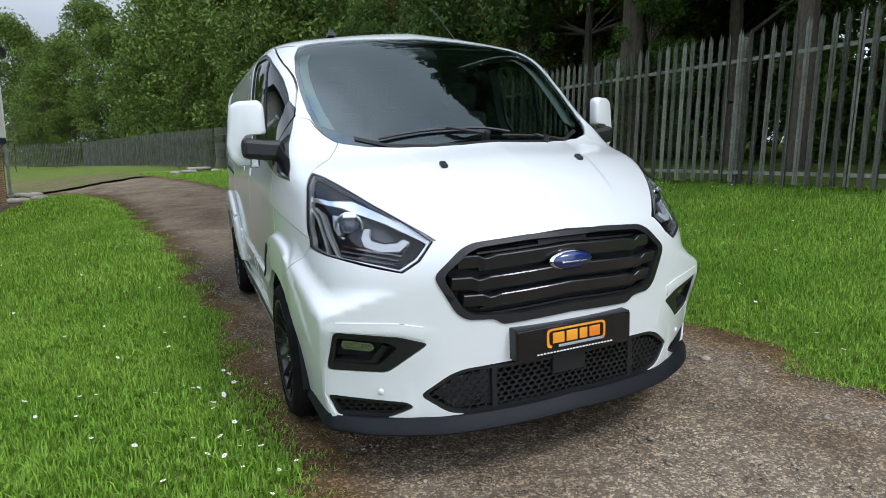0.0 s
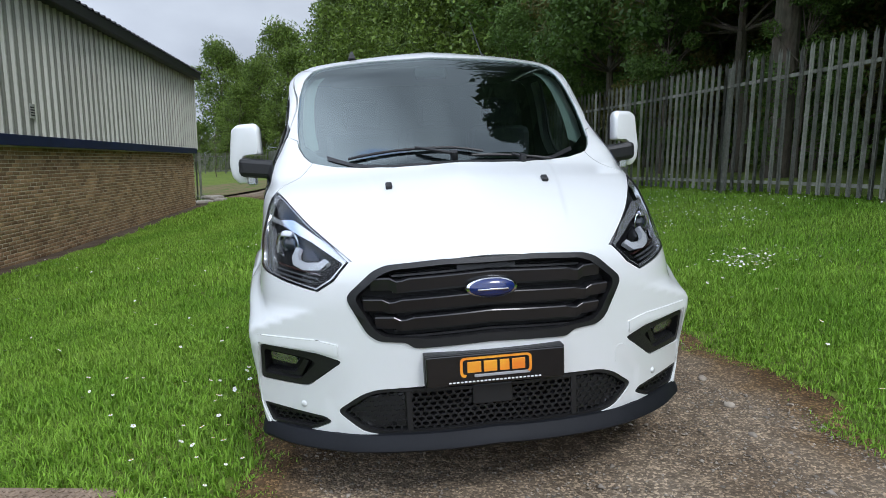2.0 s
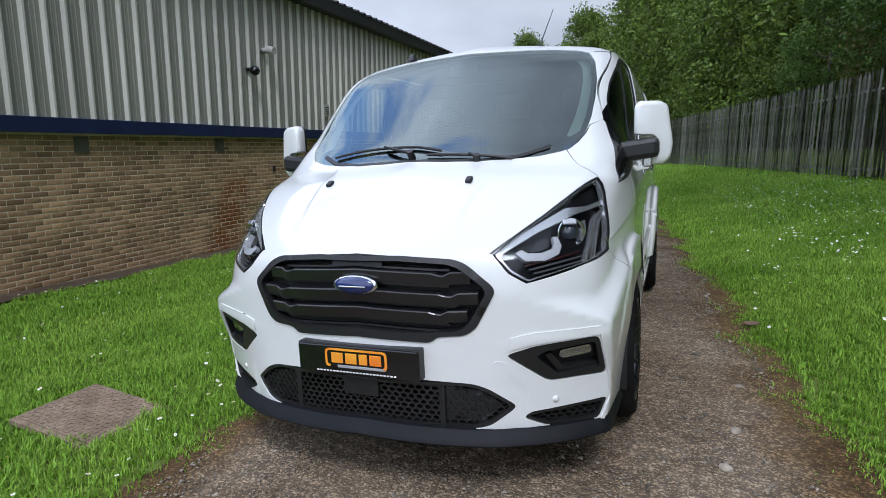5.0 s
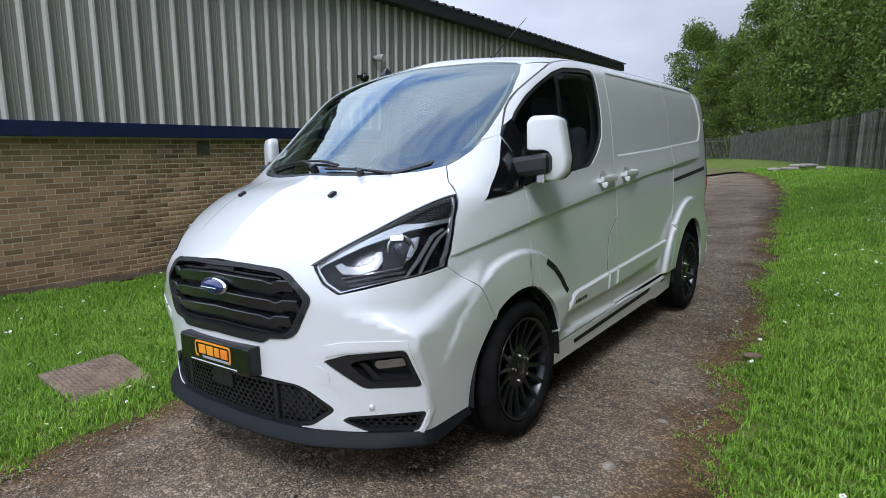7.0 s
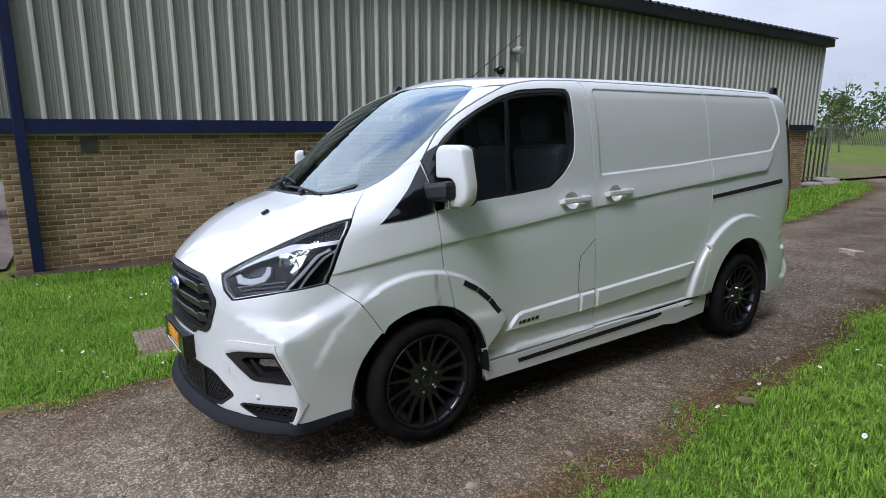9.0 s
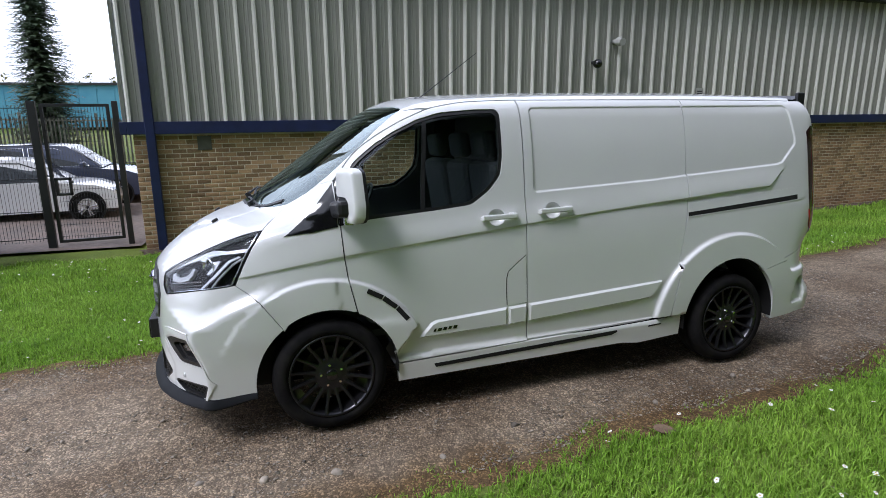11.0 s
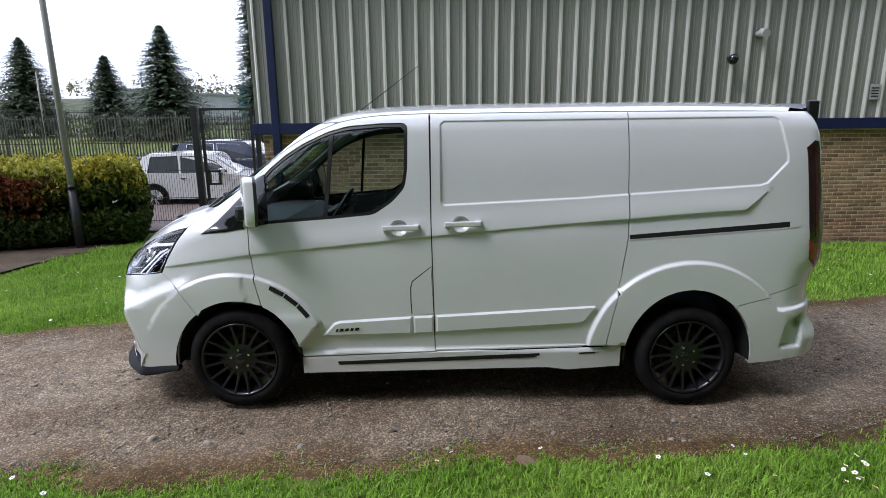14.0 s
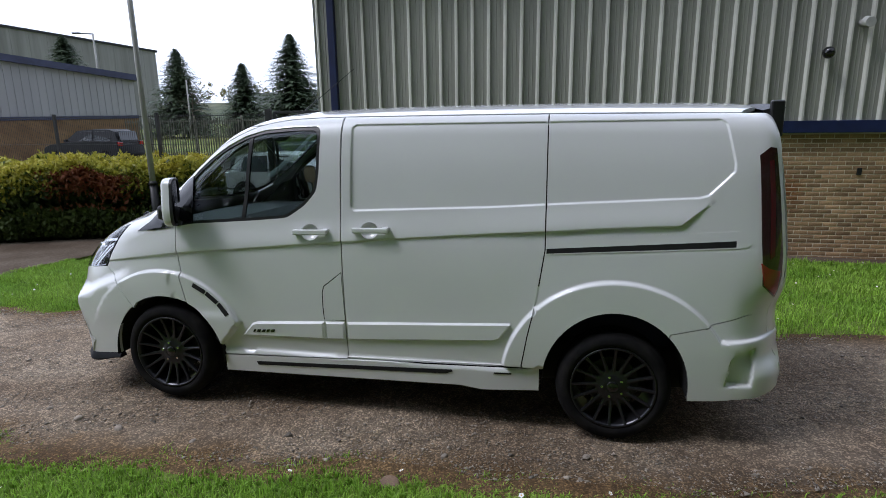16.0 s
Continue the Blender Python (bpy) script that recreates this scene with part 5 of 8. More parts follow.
v, q = leaf_cloud(rng, far_c, [rng.uniform(.7, 1.3) for _ in far_c], 80, .14)
tagged(new("undergrowth", fast_mesh("undergrowth", v, q, [LEAF_A])), "bright green saplings behind the far fence", "undergrowth", kind="stuff")

# ---- the van ----

VAN = tagged(empty("panel_van", pose(1.438, 1.73, -.004, 0, 0, -3.8) @ pose(.9, 0, .9) @ pose(0, 0, 0, 0, -2.87, 0) @ pose(-.9, 0, -.9)), "white panel van with black grille, body kit and dark alloys", "van")


def resample(pts, step):
    pts = [np.asarray(p, float) for p in pts]
    out = []
    for a, b in zip(pts, pts[1:] + pts[:1]):
        n = max(1, int(np.ceil(np.linalg.norm(b - a) / step)))
        out += [a + (b - a) * i / n for i in range(n)]
    return out


def rounded(pts, r, seg=5):
    """A flat outline with its corners rounded."""
    out, n = [], len(pts)
    for i in range(n):
        a, p, b = (np.asarray(pts[k % n], float) for k in (i - 1, i, i + 1))
        da, db = a - p, b - p
        la, lb = np.linalg.norm(da), np.linalg.norm(db)
        s = min(r, la * .45, lb * .45)
        q0, q1 = p + da / la * s, p + db / lb * s
        for k in range(seg + 1):
            t = k / seg
            out.append(tuple(q0 * (1 - t) ** 2 + 2 * p * t * (1 - t) + q1 * t * t))
    return out


def shell_mesh(name, outline, d, holes=(), lines=(), off=0.0, step=.03, flange=.022, gap=.0034, edge_step=None, hole_flange=None, dish=None):
    """A thin skin panel: outline (3D points near the skin) filled in the plane across d and laid on the body's skin."""
    d = np.asarray(d, float) / np.linalg.norm(d)
    e1 = np.cross(d, (0, 0, 1)) if abs(d[2]) < .9 else np.cross(d, (0, 1, 0))
    e1 /= np.linalg.norm(e1)
    e2 = np.cross(d, e1)
    flat = lambda ps: [(float(np.dot(p, e1)), float(np.dot(p, e2))) for p in ps]
    es = edge_step or step
    ring = flat(resample(outline, es))
    if gap:
        area = sum(a[0] * b[1] - a[1] * b[0] for a, b in zip(ring, ring[1:] + ring[:1]))
        s = 1 if area > 0 else -1
        new_ring = []
        for i, p in enumerate(ring):
            a, b = np.array(ring[i - 1]), np.array(ring[(i + 1) % len(ring)])
            t = b - a
            t /= max(1e-9, np.linalg.norm(t))
            new_ring.append((p[0] - s * t[1] * gap, p[1] + s * t[0] * gap))
        ring = new_ring
    hole_rings = [flat(resample(h, es)) for h in holes]
    pts, edges = [], []
    for r in [ring] + hole_rings:
        k = len(pts)
        pts += r
        edges += [(k + i, k + (i + 1) % len(r)) for i in range(len(r))]
    R = np.array(ring)
    gx = np.arange(R[:, 0].min() + step * .5, R[:, 0].max(), step)
    gy = np.arange(R[:, 1].min() + step * .5, R[:, 1].max(), step)
    G = np.stack(np.meshgrid(gx, gy), -1).reshape(-1, 2)
    if len(G):
        keep = poly_sd(G[:, 0], G[:, 1], ring) > step * .45
        for h in hole_rings:
            keep &= poly_sd(G[:, 0], G[:, 1], h) < -step * .45
        G = G[keep]
    for ln in lines:
        seg = [np.asarray(p, float) for p in ln]
        run = []
        for a, b in zip(seg, seg[1:]):
            n = max(1, int(np.ceil(np.linalg.norm(b - a) / .014)))
            run += [a + (b - a) * i / n for i in range(n)]
        run = np.array(flat(run + [seg[-1]]))
        ok = poly_sd(run[:, 0], run[:, 1], ring) > .004
        k = len(pts)
        idx = {}
        for i, p in enumerate(run):
            if ok[i]:
                idx[i] = len(pts)
                pts.append(tuple(p))
                if i - 1 in idx:
                    edges.append((idx[i - 1], idx[i]))
        if len(G):
            near = np.concatenate([np.min(np.linalg.norm(g[:, None, :] - run[None], axis=2), 1) for g in np.array_split(G, 1 + len(G) // 2000)])
            G = G[near > .0135]
    pts += [tuple(p) for p in G]
    vo, eo, fo, *_ = delaunay_2d_cdt([Vector(p) for p in pts], edges, [], 0, 1e-6)
    V = np.array([tuple(v) for v in vo])
    Fc = np.array([f for f in fo if len(f) == 3])
    cen = V[Fc].mean(1)
    keep = poly_sd(cen[:, 0], cen[:, 1], ring) > 0
    for h in hole_rings:
        keep &= poly_sd(cen[:, 0], cen[:, 1], h) < 0
    Fc = Fc[keep]
    used = np.unique(Fc)
    remap = -np.ones(len(V), int)
    remap[used] = np.arange(len(used))
    V, Fc = V[used], remap[Fc]
    c0 = float(np.mean([np.dot(p, d) for p in outline]))
    P = onto(V[:, :1] * e1 + V[:, 1:] * e2 + d * c0, d, 1.4)
    N = skin_normal(P)
    P = P + N * off
    if dish:
        P = P + N * dish(P)[:, None]
    tri = np.cross(P[Fc[:, 1]] - P[Fc[:, 0]], P[Fc[:, 2]] - P[Fc[:, 0]])
    flip = (tri * N[Fc[:, 0]]).sum(1) < 0
    Fc[flip] = Fc[flip][:, ::-1]
    verts, faces = [tuple(p) for p in P], [tuple(f) for f in Fc]
    if flange:
        seen = {}
        for a, b, c in faces:
            for e in ((a, b), (b, c), (c, a)):
                seen[e] = 1
        border = [e for e in seen if (e[1], e[0]) not in seen]
        top, low = {}, {}
        outer = np.array(ring)
        for a, b in border:
            for i in (a, b):
                if i not in top:
                    dp = flange
                    if hole_flange is not None and hole_rings and abs(poly_sd(V[i:i + 1, 0], V[i:i + 1, 1], outer)[0]) > .004:
                        dp = hole_flange
                    top[i] = len(verts)
                    verts.append(tuple(P[i]))
                    low[i] = len(verts)
                    verts.append(tuple(P[i] - N[i] * dp))
            faces.append((top[b], top[a], low[a], low[b]))
    LAST_NORMALS[:] = [tuple(n) for n in N] + [(0, 0, 0)] * (len(verts) - len(N))
    return verts, faces


LAST_NORMALS = []


def smooth_skin(name, v, f, normals, mat):
    """A mesh shaded by the true normals of the body's skin."""
    me = mesh_of(name, v, f, [mat], smooth=True)
    me.normals_split_custom_set_from_vertices(normals)
    return me


def whole(name, mat, outline, d, label="", parent=None, **kw):
    """A panel built as its left half and welded to its mirror along the van's middle."""
    kw.setdefault("gap", 0)
    v, f = shell_mesh(name, outline, d, **kw)
    v = [(0.0 if abs(x) < .003 else x, y, z) for x, y, z in v]
    nn = list(LAST_NORMALS)
    n, twin, out = len(v), {}, list(v)
    for i, (x, y, z) in enumerate(v):
        if x == 0.0:
            twin[i] = i
        else:
            twin[i] = len(out)
            out.append((-x, y, z))
            nn.append((-nn[i][0], nn[i][1], nn[i][2]))
    faces = [t for t in f if not all(v[i][0] == 0 for i in t)]
    faces += [tuple(twin[i] for i in t[::-1]) for t in faces]
    return part(name, smooth_skin(name, out, faces, nn, mat), None, parent or VAN, label)


def skin(name, mat, outline, d, both=True, label="", parent=None, **kw):
    """A panel on the van's left and, if both, its mirror on the right."""
    v, f = shell_mesh(name, outline, d, **kw)
    obs, nn = [], list(LAST_NORMALS)
    for s in ((1, -1) if both else (1,)):
        vv = v if s == 1 else [(-x, y, z) for x, y, z in v]
        ff = f if s == 1 else [t[::-1] for t in f]
        me = smooth_skin(name, vv, ff, nn if s == 1 else [(-a, b, c) for a, b, c in nn], mat)
        obs.append(part(name, me, None, parent or VAN, label))
    return obs


def inset(poly, d):
    """A closed flat outline moved inwards by d."""
    area = sum(a[0] * b[1] - a[1] * b[0] for a, b in zip(poly, poly[1:] + poly[:1]))
    s, out, n = (1 if area > 0 else -1), [], len(poly)
    for i in range(n):
        a, p, b = (np.asarray(poly[k % n], float) for k in (i - 1, i, i + 1))
        ta, tb = (p - a) / np.linalg.norm(p - a), (b - p) / np.linalg.norm(b - p)
        na, nb = np.array((-ta[1], ta[0])) * s, np.array((-tb[1], tb[0])) * s
        m = na + nb
        out.append(tuple(p + m * d * 2 / max(.5, m @ m)))
    return out


def arc(cx, cz, r, a0, a1, n=20, k=1.0):
    return [(cx + k * r * math.cos(radians(a0 + (a1 - a0) * i / n)), cz + r * math.sin(radians(a0 + (a1 - a0) * i / n))) for i in range(n + 1)]


ARCH_F = arc(WHEEL_F + .012, HUB_Z - .01, .416, -14, 194, 40, .985)
ARCH_R = arc(WHEEL_R + .0, HUB_Z - .0, .447, -10, 190, 40, .92)
LEFT, DOWN, AHEAD = (-1, 0, 0), (0, 0, -1), (0, 1, 0)
fa = [p for p in ARCH_F if p[1] > .70 or p[0] > WHEEL_F]       # from the rear up over the wheel

# shut lines
DOOR_F = [(1.085, 1.20), (1.092, 1.045), (1.115, .86), (1.15, .70)]
GUTTER = table([(1.08, 1.45), (1.2, 1.59), (1.345, 1.698), (1.55, 1.803), (1.7, 1.855), (1.95, 1.888), (2.235, 1.896), (2.6, 1.898), (4.53, 1.892)])
DOOR_TOP = [(1.075, 1.21), (1.076, 1.35)] + [(float(u), float(GUTTER(u))) for u in np.linspace(1.08, 2.235, 32)]
B_LINE = [(2.24, 1.22), (2.252, .635), (2.257, .375)]
C_LINE = [(3.49, 1.898), (3.492, 1.12), (3.45, .83), (3.40, .60), (3.365, .392)]
SKIRT_TOP = [(1.395, .345), (2.25, .368), (3.365, .392)]
WINDOW = [(1.30, 1.228), (1.125, 1.215), (1.122, 1.462), (1.205, 1.556), (1.32, 1.647), (1.435, 1.716), (1.58, 1.784), (1.72, 1.822), (1.93, 1.838), (2.075, 1.840), (2.10, 1.815), (2.097, 1.56), (2.078, 1.44), (2.0, 1.352), (1.88, 1.273), (1.65, 1.252)]
WINDOW = rounded(WINDOW, .03, 3)
CHEEK = [(.772, 1.154), (.87, 1.228), (.955, 1.310), (1.068, 1.434), (1.0715, 1.30), (1.0715, 1.192), (.93, 1.168)]
DOOR_SAIL = [(1.0787, 1.198), (1.0787, 1.444), (1.118, 1.492), (1.175, 1.525), (1.205, 1.35), (1.215, 1.222)]
crease_lines = [S(*[(u, float(CREASE(u)) + dz) for u in np.linspace(.5, 4.24, 64)]) for dz in (-.020, -.0135, -.006, .0015, .009)]
panel_lines = [S(*(q + q[:1])) for q in (inset(UPPER_PANEL, d) for d in (-.008, -.0005, .009, .0185, .026))] + [S(*[(4.235 + .64 * q + .77 * k, 1.285 - .77 * q + .64 * k) for k in (-.03, .05, .10, .16)]) for q in (-.009, -.004, .001, .006, .011, .016)]
ring_lines = lambda w, r: S(*[p for p in arc(w, HUB_Z - .02, r, -5, 185, 60, 1.02) if p[1] > .2])
flare_f = [ring_lines(WHEEL_F, r) for r in (.576, .584, .598, .613, .621)]
flare_r = [ring_lines(WHEEL_R, r) for r in (.623, .631, .645, .661, .669)]

# wing
rear_f = [p for p in ARCH_F if p[0] <= 1.155 and p[1] > .60 and p[0] > .735]
HL_LOW, HL_TOP = (.50, .905), (.668, 1.192)
HL_SIDE = [(.545, 1.0), (.60, 1.10)]
WS_CORNER = T((.735, .735), (.669, .814))
WS_TURN = T((.685, .833), (.712, .875), (.738, .94))
wing_low = [(.995, 1.425), (1.075, 1.452), (1.075, 1.21)] + DOOR_F + rear_f + [(.74, .635), (.62, .81), HL_LOW]
skin("front_wing", PAINT, S(HL_LOW, *HL_SIDE, HL_TOP) + WS_CORNER + WS_TURN + S(*wing_low)[:-1], (-1, .25, -.32), step=.022, lines=crease_lines + flare_f + [S(*[(u, float(SHELF(u)) + d) for u in np.linspace(.60, .72, 6)]) for d in (-.017, .015, .047)])
# front door, with the window opening


def cup_edge(u, z, k=1.0):
    return [(u - .012 + .056 * k * math.cos(a), z - .004 + .051 * k * math.sin(a)) for a in np.linspace(0, 2 * math.pi, 28, endpoint=False)]


rear_lo = [p for p in ARCH_F if p[0] > 1.155 and p[1] > .345]
door = DOOR_TOP + B_LINE + SKIRT_TOP[1::-1] + rear_lo + DOOR_F[::-1]
skin("front_door", PAINT, S(*door), LEFT, holes=[S(*WINDOW), S(*cup_edge(2.05, 1.192))], step=.025, lines=crease_lines + flare_f, hole_flange=.012)
skin("sail_panel", GLOSS_BLACK, S(*(CHEEK + CHEEK[:1]))[:-1], (-1, .25, -.15), step=.03, off=.004, flange=.02, label="gloss black triangle under the windscreen pillar")
skin("door_sail", GLOSS_BLACK, S(*DOOR_SAIL), LEFT, step=.03, off=.003, flange=.015, gap=0, label="gloss black mirror base panel")
skin("side_window", SIDE_GLASS, S(*WINDOW), LEFT, step=.05, off=-.012, flange=0, gap=0, label="dark-tinted cab window")
skin("window_seal", BLACK_PLASTIC, S(*WINDOW), LEFT, step=.03, off=-.006, flange=.01, gap=0,
              holes=[S(*[(1.62 + (u - 1.62) * .955, 1.53 + (z - 1.53) * .93) for u, z in WINDOW + WINDOW[:1]])], label="black rubber window surround")
# sliding door and rear quarter
slide = [(2.24, 1.896)] + B_LINE + [SKIRT_TOP[2]] + C_LINE[::-1]
skin("pillar_backing", PAINT, S((3.40, .77), (3.40, .90), (3.51, .90), (3.51, .77)), LEFT, step=.03, off=-.008, flange=0, gap=0)
skin("sliding_door", PAINT, S(*slide), LEFT, holes=[S(*cup_edge(2.44, 1.212))], hole_flange=.012, step=.025, lines=crease_lines + panel_lines + flare_r)
BUMP_R = [(4.20, .665), (4.42, .72), (4.60, .775), (4.70, .80)]
rear_hi = [p for p in ARCH_R if p[1] > .39 and (p[0] < 4.20 or p[1] > .665)]
quarter = C_LINE + [(3.42, .392), (3.487, .395)] + rear_hi[::-1] + BUMP_R + [(4.655, .95), (4.61, 1.40), (4.56, 1.67), (4.55, 1.75), (4.53, 1.892)]
quarter = quarter[:-6] + [(4.80, .80), (4.815, 1.1), (4.765, 1.5), (4.735, 1.75), (4.70, 1.87), (4.66, 1.892), (4.53, 1.892)]
skin("rear_quarter_panel", PAINT, S(*quarter), (-1, -.4, 0), step=.025, lines=crease_lines + panel_lines + flare_r)
# roof
roof_edge = S((.995, 1.425), *[(u, float(GUTTER(u)) + .003) for u in np.linspace(1.078, 2.235, 32)], (2.6, 1.900), (3.0, 1.902), (3.49, 1.902), (4.0, 1.900), (4.53, 1.893))
WS_SIDE = T((.738, .94), (.754, 1.05), (.758, 1.17), (.752, 1.29), (.728, 1.41), (.685, 1.505))
WS_TOP = T((.64, 1.535), (.55, 1.54), (.47, 1.535), (.34, 1.515), (.2, 1.49), (.1, 1.478), (0, 1.472))
half_roof = WS_TOP + T(*[(0, u) for u in np.arange(1.6, 4.7, .1)], (0, 4.70), (.2, 4.70), (.4, 4.69), (.6, 4.65)) + [p for p in roof_edge[::-1] if p[1] > 1.64] + T((.685, 1.508))
whole("roof", PAINT, half_roof, (-.25, .1, -1), step=.05)
skin("windscreen_pillar", PAINT, WS_SIDE + [p for p in roof_edge[::-1] if p[1] <= 1.66], (-.75, .35, -.55), step=.025, edge_step=.02, gap=0)
# windscreen
WS_LOW = T((.0, .590), (.15, .598), (.3, .625), (.41, .664), (.56, .735), (.655, .80), (.685, .833), (.712, .875))
WS_MID = T(*[(0, u) for u in np.linspace(1.40, .66, 12)])
whole("windscreen", WINDSCREEN, WS_LOW + WS_SIDE + WS_TOP + WS_MID, (0, .6, -.8), step=.06, off=-.004, flange=0, label="large raked windscreen reflecting cloud")
ws_in = lambda p, k: (p[0] * (1 - .055 * k), 1.12 + (p[1] - 1.12) * (1 - .075 * k))
whole("windscreen_band", GLOSS_BLACK, WS_LOW + WS_SIDE + WS_TOP + T((0, 1.43)) + T(*[ws_in(p, .6) for p in (WS_SIDE + WS_TOP)[::-1]]) + T(*[ws_in(p, 1.0) for p in WS_LOW[::-1]]) + T((0, .62)),
      (0, .6, -.8), step=.06, edge_step=.05, off=-.009, flange=0, label="black ceramic border of the windscreen")
skin("pillar_lining", material("pale_lining", (.46, .50, .47), .7), WS_SIDE + T(*[(p[0] - .07 + .03 * (p[1] - 1.2), p[1]) for p in WS_SIDE[::-1]]), (0, .6, -.8), step=.04, edge_step=.03, off=-.05, flange=0, gap=0, label="pale pillar lining behind the windscreen")
# bonnet
BON_LOW = F((0, .928), (.1, .928), (.2, .927), (.3, .925), (.40, .922), (.50, .923))
HL_EDGE = F((.58, .988), (.665, 1.056), (.73, 1.115), (.785, 1.163))
BON_MID = T(*[(0, u) for u in np.linspace(.56, .08, 18)])
whole("bonnet", PAINT, BON_LOW + HL_EDGE + S(HL_TOP) + WS_CORNER + T((.655, .80), (.56, .735), (.41, .664), (.3, .625), (.15, .598), (0, .590)) + BON_MID, (0, .7, -.7), step=.03, lines=[T(*[(.312 + .171 * u + d, u) for u in np.linspace(.14, .64, 24)]) for d in (-.004, .013, .030)])
# headlamps
LAMP = F((.512, .922), (.572, .858), (.635, .822)) + S((.30, .880), (.40, .892), HL_LOW, *HL_SIDE, HL_TOP) + HL_EDGE[::-1]
CORNER = (-.6, .75, -.25)
skin("headlamp", LENS, LAMP, CORNER, step=.04, off=.003, flange=0, gap=.004, label="wraparound headlamp with clear lens and silver reflectors")
skin("lamp_bowl", LAMP_BLACK, LAMP, CORNER, step=.04, off=-.045, flange=-.04, gap=.004, label="black lamp housing")
skin("lamp_bezel", SILVER, [tuple(np.array((.70, .34, .99)) + (np.array(p) - np.array((.70, .34, .99))) * .962) for p in LAMP], CORNER, step=.03, edge_step=.015, off=-.006, flange=.02, gap=0, holes=[[tuple(np.array((.70, .34, .99)) + (np.array(p) - np.array((.70, .34, .99))) * .932) for p in LAMP]], label="thin silver bezel")
skin("lamp_rim", LAMP_BLACK, LAMP, CORNER, step=.03, off=.001, flange=.03, gap=.003, holes=[[tuple(np.array((.70, .34, .99)) + (np.array(p) - np.array((.70, .34, .99))) * .962) for p in LAMP]])
STRIP = [(.497, .137, .941), (.536, .188, .979), (.593, .244, 1.009), (.645, .306, 1.04), (.695, .371, 1.069), (.726, .415, 1.086), (.796, .484, 1.085), (.852, .605, 1.098),
         (.862, .61, 1.081), (.814, .497, 1.070), (.761, .417, 1.060), (.743, .393, 1.050), (.696, .334, 1.030), (.64, .277, 1.006), (.579, .209, .970), (.532, .159, .940), (.52, .136, .925)]
skin("light_strip", SILVER, STRIP, CORNER, step=.03, edge_step=.015, off=-.012, flange=.012, gap=0, label="silver upper light bar")
JAY = [(.582, .173, .944), (.622, .172, .912), (.689, .211, .910), (.735, .258, .930), (.742, .281, .958), (.724, .294, .992), (.702, .285, .991), (.712, .272, .967), (.708, .253, .949), (.671, .216, .938), (.627, .19, .942), (.603, .188, .956)]
skin("light_strip", RUNNING, JAY, CORNER, step=.03, edge_step=.012, off=-.016, flange=.02, gap=0, label="white hook-shaped running light")
INNER = [(.635, .20, .955), (.668, .228, .950), (.698, .262, .962), (.700, .28, .985), (.68, .29, 1.0), (.65, .25, .985)]
skin("reflector", RIM, INNER, CORNER, step=.02, off=-.034, flange=.01, gap=0)
for v_strip in ([(.853, .551, 1.052), (.84, .496, 1.028), (.836, .407, .947), (.822, .331, .883), (.814, .32, .884), (.826, .394, .952), (.83, .484, 1.036), (.846, .543, 1.06)],
                [(.865, .589, 1.056), (.854, .518, 1.017), (.85, .44, .947), (.849, .386, .887), (.844, .375, .888), (.844, .43, .954), (.847, .509, 1.024), (.861, .583, 1.063)]):
    skin("light_strip", SILVER, v_strip, CORNER, step=.03, edge_step=.015, off=-.012, flange=.02, gap=0)
CLASP = [(.772, .392, 1.029), (.805, .442, 1.036), (.815, .411, .991), (.807, .372, .962), (.797, .362, .966), (.798, .385, .997), (.792, .405, 1.018)]
skin("reflector", SILVER, CLASP, CORNER, step=.02, edge_step=.012, off=-.016, flange=.02, gap=0)
for k in range(3):
    a, b = np.array((.624 + .0165 * k, .159 + .0035 * k, .897 - .015 * k)), np.array((.801 + .01 * k, .334, .928 - .017 * k))
    d = np.array((0, 0, .0035))
    skin("indicator_strip", TRIM_GREY if k else SMOKED, [tuple(a - d), tuple(b - d), tuple(b + d), tuple(a + d)], CORNER, step=.02, edge_step=.03, off=-.02, flange=.012, gap=0)
for s in (1, -1):
    bm = bmesh.new()
    bmesh.ops.create_uvsphere(bm, u_segments=24, v_segments=14, radius=.040, matrix=pose(.748 * s, .385, .990))
    part("projector_lens", bm, LAMP_GLASS, VAN, "round projector lens", smooth=True)
    ring = lathe([(.041, -.02), (.053, .006), (.056, .012), (.056, .018), (.047, .016), (.042, .0)], 32)
    bmesh.ops.transform(ring, matrix=pose(.752 * s, .380, .991, 0, 0, -58 if s == 1 else -122), verts=ring.verts)
    part("projector_ring", ring, CHROME, VAN, smooth=True)
    part("projector_shield", boxed(-.028, .028, -.006, .006, -.012, .012, .004, pose(.757 * s, .352, 1.034, -30, 0, 32 * s)), SILVER, VAN)


def mirrored(h):
    return h + [(-x, z) for x, z in h[::-1] if x > 0]


# front bumper with its openings
GRILLE = [(0, .907), (.20, .906), (.38, .902), (.43, .885), (.535, .80), (.46, .655), (.42, .625), (.32, .615), (.29, .59), (0, .588)]
LOWER = [(0, .445), (.44, .438), (.50, .42), (.60, .35), (.50, .272), (.44, .256), (0, .25)]
FOG = [(.560, .552), (.66, .588), (.881, .626), (.901, .461), (.705, .445)]
VENT = [(.615, .305), (.640, .326), (.905, .361), (.872, .272), (.70, .264)]
past = lambda h: F(*rounded([(-.06, h[0][1])] + h[1:-1] + [(-.06, h[-1][1])], .03, 4))
ringed = lambda h: F(*rounded(mirrored(h)[1:], .03, 4))
NOSE_EDGE = BON_LOW + F((.512, .922), (.545, .889), (.572, .858), (.635, .822)) + []
front_arc = [p for p in ARCH_F if p[0] < .74 and p[1] > .278]
